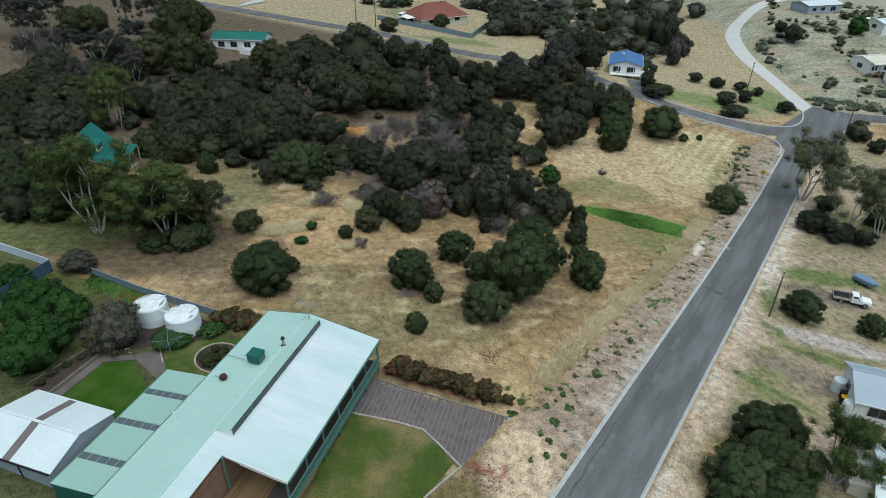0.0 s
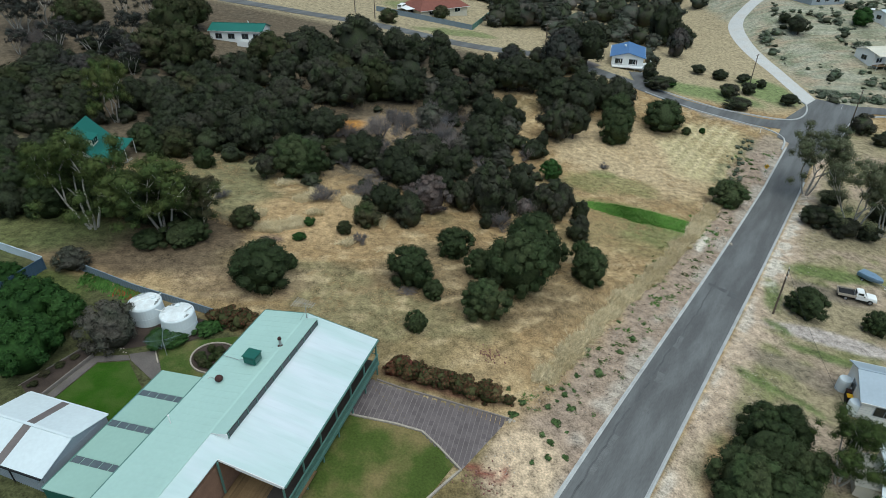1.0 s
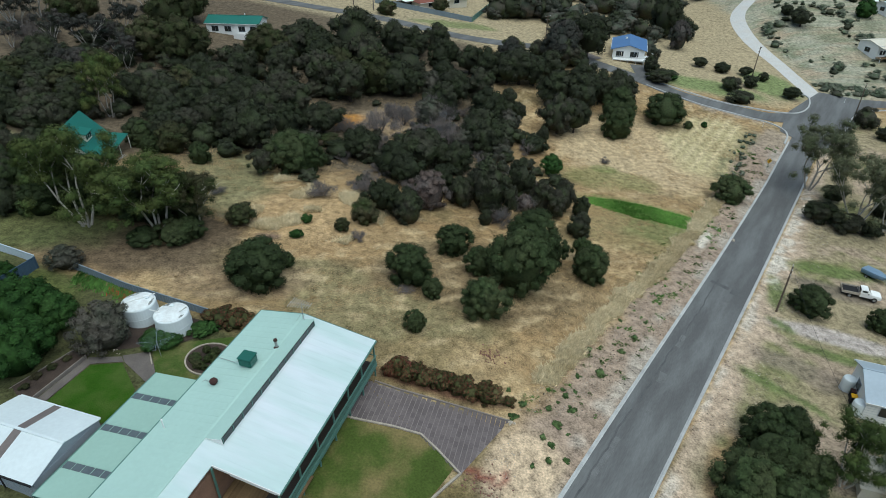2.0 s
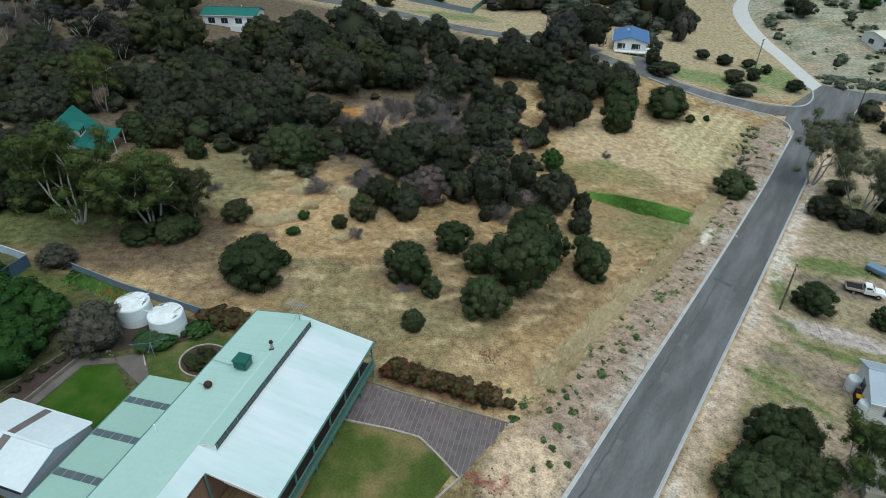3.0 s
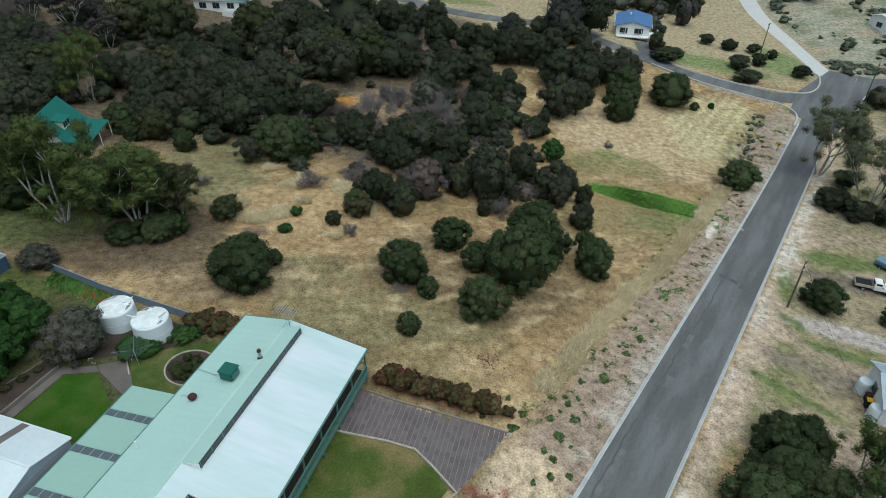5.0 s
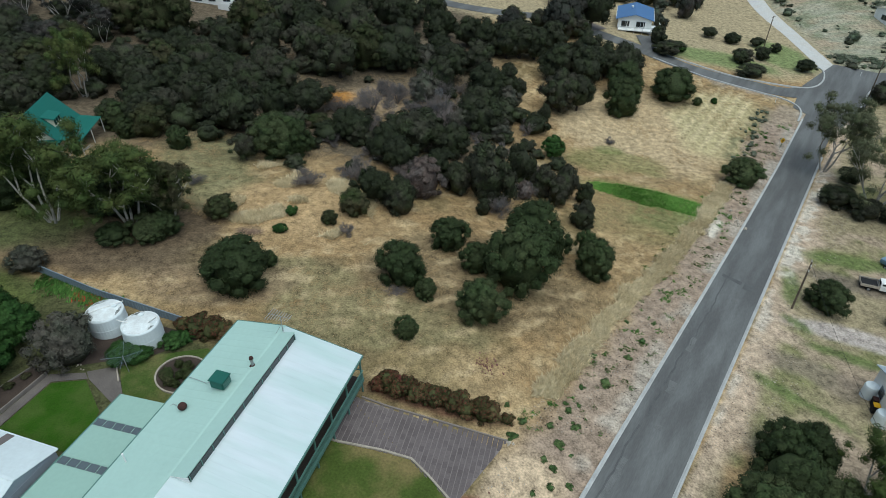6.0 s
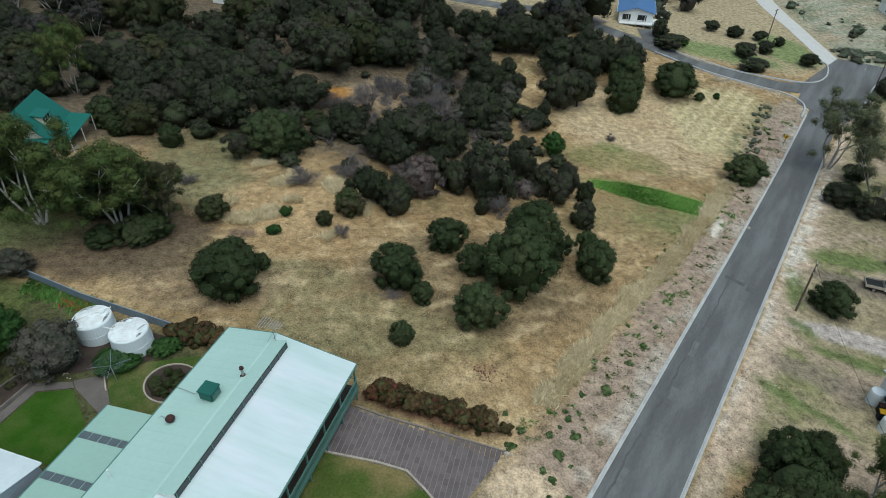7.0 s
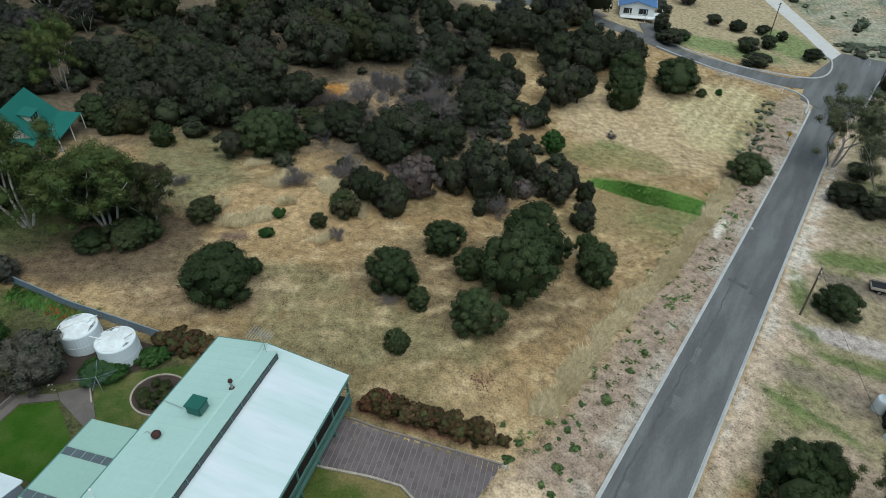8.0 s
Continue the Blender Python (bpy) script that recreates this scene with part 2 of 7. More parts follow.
def mesh_part(name, verts, faces, mat, parent=None):
    me = bpy.data.meshes.new(name)
    me.from_pydata(verts, [], faces)
    me.materials.append(mat)
    ob = new(name, me)
    ob.parent = parent
    return ob


def thing(name, x, y, z, turn=0.0, label="", category="", group="", kind=""):
    ob = new(name)
    ob.empty_display_size = 0.2
    ob.matrix_basis = pose(x, y, z, 0, 0, turn)
    return tagged(ob, label, category, group, kind)


def box(bm, x0, x1, y0, y1, z0, z1, bevel=0.0):
    made = bmesh.ops.create_cube(bm, size=1.0, matrix=Matrix.Translation(((x0 + x1) / 2, (y0 + y1) / 2, (z0 + z1) / 2)) @ Matrix.Diagonal((x1 - x0, y1 - y0, z1 - z0, 1)))
    if bevel:
        edges = list({e for v in made["verts"] for e in v.link_edges})
        bmesh.ops.bevel(bm, geom=edges, offset=bevel, segments=2, affect="EDGES")
    return bm


def boxed(*args, bevel=0.0):
    return box(bmesh.new(), *args, bevel=bevel)


def slab(bm, corners, thick):
    """A sheet with thickness under four (or three) corners."""
    top = [bm.verts.new(c) for c in corners]
    low = [bm.verts.new((c[0], c[1], c[2] - thick)) for c in corners]
    n = len(corners)
    bm.faces.new(top), bm.faces.new(low[::-1])
    for i in range(n):
        bm.faces.new((top[i], low[i], low[(i + 1) % n], top[(i + 1) % n]))
    return bm


def rod(bm, a, b, r0, r1=None, sides=6):
    a, b = Vector(a), Vector(b)
    d = b - a
    m = Matrix.Translation((a + b) / 2) @ d.to_track_quat("Z", "Y").to_matrix().to_4x4()
    bmesh.ops.create_cone(bm, cap_ends=True, segments=sides, radius1=r0, radius2=r0 if r1 is None else r1, depth=d.length, matrix=m)
    return bm


def lathe(bm, profile, sides=32):
    rings = [[bm.verts.new((r * math.cos(2 * math.pi * i / sides), r * math.sin(2 * math.pi * i / sides), z)) for i in range(sides)] for r, z in profile]
    for a, b in zip(rings, rings[1:]):
        for i in range(sides):
            bm.faces.new((a[i], a[(i + 1) % sides], b[(i + 1) % sides], b[i]))
    bm.faces.new(rings[-1]), bm.faces.new(rings[0][::-1])
    return bm


def draped(name, outline, lift, mat, step=0.8, label="", category="", kind="structure"):
    """A convex patch laid over the ground."""
    bm = bmesh.new()
    xs, ys = [p[0] for p in outline], [p[1] for p in outline]
    w, h = max(xs) - min(xs), max(ys) - min(ys)
    bmesh.ops.create_grid(bm, x_segments=max(2, int(w / step)), y_segments=max(2, int(h / step)), size=0.5,
                          matrix=Matrix.Translation((min(xs) + w / 2, min(ys) + h / 2, 0)) @ Matrix.Diagonal((w, h, 1, 1)))
    area = sum(a[0] * b[1] - b[0] * a[1] for a, b in zip(outline, outline[1:] + outline[:1]))
    ring = outline if area > 0 else outline[::-1]
    for a, b in zip(ring, ring[1:] + ring[:1]):
        bmesh.ops.bisect_plane(bm, geom=bm.verts[:] + bm.edges[:] + bm.faces[:], plane_co=(*a, 0), plane_no=(b[1] - a[1], a[0] - b[0], 0), clear_outer=True)
    for v in bm.verts:
        v.co.z = hz(v.co.x, v.co.y) + lift
    return tagged(part(name, bm, mat), label, category, kind=kind)


def along(points, step):
    """Points at even steps along a line, with the direction at each."""
    out = []
    for a, b in zip(points, points[1:]):
        a, b = Vector(a), Vector(b)
        n = max(1, int((b - a).length / step))
        out += [tuple(a.lerp(b, i / n)) for i in range(n)]
    return out + [tuple(points[-1])]


def curve(points, step=2.0):
    """A smooth line through the points."""
    out = []
    ps = [points[0]] + list(points) + [points[-1]]
    for p0, p1, p2, p3 in zip(ps, ps[1:], ps[2:], ps[3:]):
        p0, p1, p2, p3 = (Vector(p) for p in (p0, p1, p2, p3))
        n = max(2, int((p2 - p1).length / step))
        for i in range(n):
            t = i / n
            out.append(tuple(0.5 * (2 * p1 + (p2 - p0) * t + (2 * p0 - 5 * p1 + 4 * p2 - p3) * t * t + (3 * p1 - p0 - 3 * p2 + p3) * t ** 3)))
    return out + [tuple(points[-1])]


def strip(line, offsets, lifts):
    """A ribbon along a line on the ground: offsets to its right, and the lift at each."""
    bm = bmesh.new()
    rows = []
    for i, p in enumerate(line):
        a, b = Vector(line[max(0, i - 1)]), Vector(line[min(len(line) - 1, i + 1)])
        d = (b - a).normalized()
        right = Vector((d.y, -d.x))
        row = []
        for o, lift in zip(offsets, lifts):
            q = Vector(p) + right * o
            row.append(bm.verts.new((q.x, q.y, hz(q.x, q.y) + lift)))
        rows.append(row)
    for a, b in zip(rows, rows[1:]):
        for i in range(len(offsets) - 1):
            bm.faces.new((a[i], a[i + 1], b[i + 1], b[i]))
    return bm


def lines_out(line, offset):
    out = []
    for i, p in enumerate(line):
        a, b = Vector(line[max(0, i - 1)]), Vector(line[min(len(line) - 1, i + 1)])
        d = (b - a).normalized()
        out.append((p[0] + d.y * offset, p[1] - d.x * offset))
    return out

# ---- ground ----
LEFT_KERB, ROAD_W = (8.9, 33.4, 0.672), 8.13


def kerb_x(y):
    return LEFT_KERB[0] + LEFT_KERB[2] * (y - LEFT_KERB[1])


def blob(x, y, cx, cy, rx, ry, turn=0.0, soft=0.5):
    """1 inside an ellipse, falling to 0 outside."""
    c, s = math.cos(radians(turn)), math.sin(radians(turn))
    dx, dy = x - cx, y - cy
    d = np.sqrt(((dx * c + dy * s) / rx) ** 2 + ((dy * c - dx * s) / ry) ** 2)
    return 1 - smooth((d - 1 + soft / 2) / soft)


def ground_colour(x, y, n1, n2, n3, n4):
    """Base colours of grass, soil, gravel and sand over the land; n1 to n4: wandering noise from -1 to 1."""
    def lay(c, colour, a):
        return c * (1 - a[:, None]) + np.array(colour) * a[:, None]

    wx, wy = x + 2.5 * n1, y + 2.5 * n2
    c = np.tile(np.array((0.305, 0.205, 0.103)), (len(x), 1))
    c = lay(c, (0.42, 0.305, 0.165), 0.8 * smooth((n1 + 0.1) * 1.6))
    c = lay(c, (0.21, 0.155, 0.078), smooth((n2 - 0.05) * 1.8))
    c = lay(c, (0.19, 0.15, 0.075), 0.8 * smooth((58 - wy) / 8) * smooth((6 - wx) / 6))
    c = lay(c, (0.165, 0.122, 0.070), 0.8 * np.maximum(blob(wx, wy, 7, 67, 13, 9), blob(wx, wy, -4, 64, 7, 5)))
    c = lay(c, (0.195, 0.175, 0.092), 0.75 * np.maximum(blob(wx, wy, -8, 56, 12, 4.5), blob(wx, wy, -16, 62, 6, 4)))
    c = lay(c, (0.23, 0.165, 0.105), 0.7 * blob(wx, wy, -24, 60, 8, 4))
    c = lay(c, (0.50, 0.385, 0.225), 0.55 * smooth((n4 - 0.12) * 2.6) * smooth((x + 50) / 6))
    c = lay(c, (0.17, 0.13, 0.072), 0.45 * smooth((-n4 - 0.18) * 2.6))
    # litter below the trees of the hill, darkened for the shade beneath their crowns, and litter round the big gums
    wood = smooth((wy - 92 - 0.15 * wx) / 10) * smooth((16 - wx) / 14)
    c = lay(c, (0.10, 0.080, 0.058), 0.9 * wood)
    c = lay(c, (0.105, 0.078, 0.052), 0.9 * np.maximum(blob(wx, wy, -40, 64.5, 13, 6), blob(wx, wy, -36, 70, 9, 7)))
    c = lay(c, (0.185, 0.175, 0.090), 0.8 * blob(wx, wy, -35, 86, 7, 13, 20))
    c = lay(c, (0.41, 0.282, 0.148), 0.85 * blob(wx, wy, -18.5, 77.5, 10, 9))
    c = lay(c, (0.14, 0.095, 0.072), 0.9 * blob(x + 0.3 * n1, y + 0.3 * n2, -24.2, 70.0, 1.7, 1.0, 10))
    c = lay(c, (0.42, 0.20, 0.05), 0.9 * blob(wx, wy, -22, 121, 3, 2.5))
    c = lay(c, (0.40, 0.29, 0.18), 0.8 * blob(wx, wy, -12, 122, 8, 6))
    # slope by the junction
    c = lay(c, (0.47, 0.36, 0.22), 0.85 * blob(wx, wy, 38, 122, 17, 17))
    c = lay(c, (0.40, 0.345, 0.19), 0.8 * blob(wx, wy, 56, 128, 9, 15, -30))
    c = lay(c, (0.20, 0.185, 0.075), 0.75 * blob(wx, wy, 30, 108, 9, 5))
    c = lay(c, (0.24, 0.20, 0.095), 0.7 * blob(wx, wy, 33, 88, 11, 9))
    c = lay(c, (0.115, 0.21, 0.048), 0.85 * blob(x + 0.9 * n1, y + 0.8 * n2, 33.6, 95.0, 11.0, 3.3, -14, 1.0))
    c = lay(c, (0.15, 0.175, 0.065), 0.6 * blob(wx, wy, 35.5, 89.5, 7.0, 5.0, 20))
    c = lay(c, (0.13, 0.16, 0.05), 0.55 * blob(x + n1, y + n2, 29.8, 112.6, 3.0, 2.2))
    # mown swathes beside the road
    across = (x - kerb_x(y)) * 0.83 + 0.5 * n3
    swathe = 0.5 + 0.5 * np.sin(across * 2.7)
    c = lay(c, (0.56, 0.46, 0.28), 0.6 * smooth((swathe - 0.45) * 2.2) * blob(wx, wy, 56, 131, 7.5, 15, -34))
    c = lay(c, (0.16, 0.155, 0.085), 0.75 * blob(x + n1, y + n2, 60.5, 123, 2.6, 17, -34) * smooth((n4 + 0.35) * 2))
    c = lay(c, (0.30, 0.245, 0.19), 0.8 * np.maximum(blob(wx, wy, 71.5, 132, 3.5, 9, -34), blob(wx, wy, 67, 146.5, 9, 1.6, -26)))
    # the verges
    off = (x - kerb_x(y)) * 0.83
    c = lay(c, (0.31, 0.235, 0.18), 0.9 * smooth((off + 7.5 + 2 * n1) / 3) * smooth((0.5 - off) / 0.5) * smooth((132 - y) / 5))
    c = lay(c, (0.40, 0.35, 0.29), 0.8 * smooth((off + 2.2 + 1.5 * n2) / 1.5) * smooth((0.5 - off) / 0.5) * smooth((n1 + 0.25) * 3))
    right = off - 6.75
    yard = smooth(right / 0.5) * smooth((150 - y) / 10)
    c = lay(c, (0.285, 0.235, 0.145), yard)
    c = lay(c, (0.17, 0.175, 0.07), yard * 0.8 * smooth((n2 + 0.05) * 2.2))
    c = lay(c, (0.34, 0.26, 0.19), yard * 0.85 * smooth((n1 - 0.0) * 2))
    c = lay(c, (0.46, 0.35, 0.255), 0.9 * yard * smooth((5.0 + 2.5 * n1 - right) / 3))
    c = lay(c, (0.54, 0.48, 0.40), 0.7 * yard * smooth((1.4 + 1.4 * n2 - right) / 1.0) * smooth((n1 + 0.1) * 3))
    c = lay(c, (0.22, 0.175, 0.135), 0.75 * blob(wx, wy, 42.5, 57.0, 6, 3.0, -35))
    c = lay(c, (0.40, 0.345, 0.31), 0.95 * blob(x + 0.5 * n1, y + 0.5 * n2, 52, 64.3, 9.0, 1.8, -14, 0.5))
    c = lay(c, (0.14, 0.115, 0.09), 0.8 * blob(x, y, 57.5, 76.5, 6, 2.0, -22, 0.7))
    for cx, cy, rx, ry, turn in ((36.2, 54.0, 2.8, 1.1, -45), (40.0, 50.6, 3.2, 0.6, -45), (49.0, 60.4, 5.5, 0.9, -22), (60.5, 82.4, 7.5, 1.9, -8), (47.4, 74.5, 1.3, 5.0, -22), (44.5, 66.0, 2.0, 0.8, -60)):
        c = lay(c, (0.115, 0.15, 0.05), 0.85 * blob(x + 0.7 * n1, y + 0.7 * n2, cx, cy, rx, ry, turn, 0.7))
    c = lay(c, (0.60, 0.545, 0.46), 0.75 * yard * smooth((2.6 + 1.5 * n4 - right) / 1.2) * smooth((y - 72) / 8) * smooth((116 - y) / 8) * smooth((n4 + 0.35) * 2))
    c = lay(c, (0.60, 0.55, 0.46), 0.85 * blob(x + 0.6 * n1, y + 0.6 * n3, 41.3, 87.6, 0.9, 4.2, -34, 0.8) * smooth((n3 + 0.5) * 2))
    c = lay(c, (0.34, 0.225, 0.115), 0.8 * blob(wx, wy, 27, 40, 3, 5, -34))
    # sand at the mouth of the drive
    c = lay(c, (0.15, 0.115, 0.05), 0.85 * blob(x + 0.3 * n1, y + 0.3 * n3, 1.4, 32.6, 3.4, 2.0, -20, 0.5))
    c = lay(c, (0.52, 0.395, 0.265), 0.95 * blob(x + 0.5 * n1, y + 0.6 * n2, 6.9, 36.9, 3.4, 4.6, -22, 0.5))
    c = lay(c, (0.19, 0.055, 0.042), 0.85 * np.maximum(blob(x + 0.3 * n3, y + 0.3 * n1, 3.1, 35.7, 2.0, 0.45, -22, 0.8), blob(x + 0.3 * n3, y, 5.0, 36.0, 0.35, 0.8, 0, 0.8)))
    c = lay(c, (0.15, 0.075, 0.05), 0.9 * blob(x + 0.3 * n1, y + 0.4 * n2, -0.6, 45.6, 7.0, 1.1, -10, 0.6))
    # the garden and the yards on the left
    c = lay(c, (0.062, 0.070, 0.030), 0.92 * smooth((-19 - x) / 2) * smooth((52.5 - y + (-26 - x) * 0.36) / 2.0))
    c = lay(c, (0.09, 0.115, 0.03), 0.8 * blob(wx, wy, -52, 54, 9, 4.5))
    c = lay(c, (0.10, 0.115, 0.045), 0.9 * blob(wx, wy, -56, 67, 12, 7))
    c = lay(c, (0.16, 0.18, 0.08), 0.85 * blob(wx, wy, -74, 88, 9, 7))
    # beyond the cross road
    far = smooth((y - 150 - 0.3 * np.abs(x - 80)) / 8)
    c = lay(c, (0.36, 0.295, 0.185), 0.9 * far)
    c = lay(c, (0.17, 0.215, 0.085), far * 0.9 * np.maximum(blob(wx, wy, 66, 165, 16, 6, -20), blob(wx, wy, 88, 172, 7, 12)))
    c = lay(c, (0.16, 0.19, 0.075), far * 0.8 * np.maximum(blob(wx, wy, 0, 196, 12, 4), blob(wx, wy, -10, 226, 14, 8)))
    dune = smooth((x - 100 - 2 * n1) / 5) * smooth((y - 158) / 6)
    c = lay(c, (0.32, 0.31, 0.235), 0.95 * dune)
    c = lay(c, (0.33, 0.25, 0.17), dune * smooth((n2 - 0.05) * 2.5) * 0.8)
    c = lay(c, (0.17, 0.175, 0.11), dune * smooth((n1 - 0.1) * 2.5) * 0.8)
    c = lay(c, (0.37, 0.30, 0.21), dune * smooth((n4 - 0.05) * 2) * 0.6)
    c = lay(c, (0.16, 0.185, 0.11), dune * smooth((-n4 - 0.05) * 2.5) * 0.6)
    return c


def build_ground():
    def spread(lo, hi, step, out_lo, out_hi, n):
        inner = np.arange(lo, hi + step / 2, step)
        a = lo - np.geomspace(step * 2, lo - out_lo, n)[::-1]
        b = hi + np.geomspace(step * 2, out_hi - hi, n)
        return np.concatenate([a, inner, b])

    xs = spread(-62, 92, 0.6, -2500, 2500, 46)
    ys = np.concatenate([20 - np.geomspace(1.2, 2000, 16)[::-1], np.arange(20, 128, 0.6), np.arange(128, 270, 1.5), 270 + np.geomspace(3, 2800, 26)])
    gx, gy = np.meshgrid(xs, ys)
    x, y = gx.ravel(), gy.ravel()
    z = height(x, y)
    near = (np.abs(x) < 170) & (y > 0) & (y < 330)
    n1, n2, n3, n4 = (np.zeros(len(x)) for _ in range(4))
    for i in np.nonzero(near)[0]:
        p = Vector((x[i], y[i], 0.0))
        n1[i] = noise.noise(p * 0.11) + 0.55 * noise.noise(p * 0.33 + Vector((9, 3, 1)))
        n2[i] = noise.noise(p * 0.09 + Vector((40, 7, 2))) + 0.55 * noise.noise(p * 0.4 + Vector((5, 30, 1)))
        n3[i] = noise.noise(p * 0.8)
        n4[i] = noise.noise(Vector((p.x * 0.22 + p.y * 0.10, p.y * 0.5 - p.x * 0.2, 5.0))) + 0.6 * noise.noise(p * 0.75 + Vector((3, 8, 4)))
    off = (x - kerb_x(y)) * 0.83
    calm = np.maximum(smooth((off + 1.5) / 1.0) * smooth((8.5 - off) / 1.0), blob(x, y, -14, 38, 26, 18, 0, 0.2))
    z = z + (0.10 * n3 + 0.10 * n2) * near * (1 - calm) * smooth((128 - y) / 4)
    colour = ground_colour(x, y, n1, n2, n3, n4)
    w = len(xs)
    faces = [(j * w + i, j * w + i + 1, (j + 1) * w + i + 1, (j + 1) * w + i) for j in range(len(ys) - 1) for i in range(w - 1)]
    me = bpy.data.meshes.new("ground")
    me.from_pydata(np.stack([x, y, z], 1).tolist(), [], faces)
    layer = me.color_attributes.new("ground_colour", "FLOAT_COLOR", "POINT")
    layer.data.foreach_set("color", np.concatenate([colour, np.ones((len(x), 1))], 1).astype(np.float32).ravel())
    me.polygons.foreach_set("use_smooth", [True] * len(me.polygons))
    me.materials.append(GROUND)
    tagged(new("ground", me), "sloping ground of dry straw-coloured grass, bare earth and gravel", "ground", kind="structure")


build_ground()

# ---- roads ----
MAIN = along([(kerb_x(-30) + ROAD_W / 2, -30), (kerb_x(130) + ROAD_W / 2, 130), (kerb_x(150) + ROAD_W / 2, 150)], 1.5)
CROSS = curve([(-190, 222), (-120, 209), (-76, 203.5), (-43, 197.5), (-25, 194), (-11, 188.5), (1, 183), (13, 181), (27, 181), (37, 174), (47.2, 165.5), (58, 154.8), (70.7, 148.6), (81, 146.5),
               (97, 155), (108, 160.5), (120, 160.5), (160, 156), (240, 150)], 2.0)
TRACK = curve([(96.5, 160), (98.0, 177), (99.2, 193), (99.3, 216), (103.0, 237.5), (112.5, 252), (122.5, 264), (134, 277), (165, 300), (235, 330)], 2.0)


def build_roads():
    for name, line, half, lift in (("road_main", MAIN, 3.05, 0.05), ("road_cross", CROSS, 2.7, 0.09)):
        tagged(part(name, strip(line, [-half, -half / 2, 0, half / 2, half], [lift, lift + 0.03, lift + 0.05, lift + 0.03, lift]), ASPHALT),
               "grey worn asphalt road with patches and tyre streaks", "road", kind="structure")
    for shift, start, end, wide, mat in ((-1.9, 46, 60, 0.10, ASPHALT_DARK), (-1.6, 58, 75, 0.08, ASPHALT_DARK), (-2.1, 33, 45, 0.09, ASPHALT_DARK), (1.2, 72.5, 74.2, 0.6, ASPHALT_DARK), (-1.1, 73, 73.7, 1.3, ASPHALT_DARK),
                                         (-1.2, 50.0, 52.2, 0.42, ASPHALT_PALE), (-0.6, 45.4, 46.2, 0.3, ASPHALT_PALE), (-1.5, 57, 59.5, 0.3, ASPHALT_PALE), (-1.8, 36, 41, 0.3, ASPHALT_PALE), (0.6, 69, 70.4, 0.5, ASPHALT_PALE)):
        line = [(kerb_x(v) + ROAD_W / 2 + 0.25 * noise.noise(Vector((v * 0.7, shift, 0))), v) for v in np.arange(start, end, 0.35)]
        bm = strip(line, [shift - wide, shift, shift + wide], [0.105, 0.108, 0.105])
        tagged(part("road_patch", bm, mat), "worn patch or sealed crack in the asphalt", "road", kind="structure")
    draped("road_junction", [(74.5, 141), (78.5, 134.5), (83, 130), (92, 139), (108, 156), (110, 163), (99, 168), (92, 164), (84, 151)], 0.125, ASPHALT, 1.2, "grey asphalt road junction", "road")
    tagged(part("road_track", strip(TRACK, [-2.4, -1.2, 0, 1.2, 2.4], [0.04, 0.09, 0.11, 0.09, 0.04]), CHALK), "white crushed-limestone track curving uphill", "track", kind="structure")
    profile_left = ([-3.38, -3.35, -3.17, -3.08, -2.98], [-0.05, 0.16, 0.17, 0.075, 0.06])
    short = [p for p in MAIN if p[1] < 131.5]
    kerb = tagged(part("kerb_left", strip(short, *profile_left), CONCRETE), "pale concrete kerb along the road", "kerb", kind="structure")
    right = [p for p in MAIN if p[1] < 121]
    tagged(part("kerb_right", strip(right, [2.98, 3.06, 3.16, 3.32, 3.36], [0.06, 0.075, 0.15, 0.14, -0.05]), CONCRETE), "pale concrete kerb along the road", "kerb", kind="structure")
    corner = curve([(74.4, 131.5), (77.2, 136.3), (77.4, 139.6), (75.3, 142.6), (70.5, 145.0), (60, 150.6), (50, 159.4)], 1.0)
    tagged(part("kerb_corner", strip(corner, [-0.25, -0.2, 0.12, 0.2], [-0.05, 0.26, 0.26, 0.02]), CONCRETE), "pale concrete kerb round the junction corner", "kerb", kind="structure")
    island = curve([(54, 162.5), (66, 153.8), (74, 151.2), (82, 149.6), (86.5, 150.6), (90.5, 154.5), (93.6, 160), (94.3, 164), (91, 168)], 1.0)
    tagged(part("kerb_island", strip(island, [-0.25, -0.2, 0.12, 0.2], [-0.05, 0.26, 0.26, 0.02]), CONCRETE), "pale concrete kerb on the far side of the junction", "kerb", kind="structure")
    east = curve([(89, 136), (95, 143.5), (99, 149), (104, 153.5), (112, 156.5), (126, 156)], 1.0)
    tagged(part("kerb_east", strip(east, [-0.25, -0.2, 0.12, 0.2], [-0.05, 0.26, 0.26, 0.02]), CONCRETE), "pale concrete kerb at the corner by the gums", "kerb", kind="structure")


build_roads()

# ---- the green-roofed house ----
HX, HY, HT = -7.158, 46.192, -16.66
HOUSE_M = pose(HX, HY, 0, 0, 0, HT)


def at_house(x, y):
    p = HOUSE_M @ Vector((x, y, 0))
    return p.x, p.y


def ground_at_house(x, y):
    return hz(*at_house(x, y))


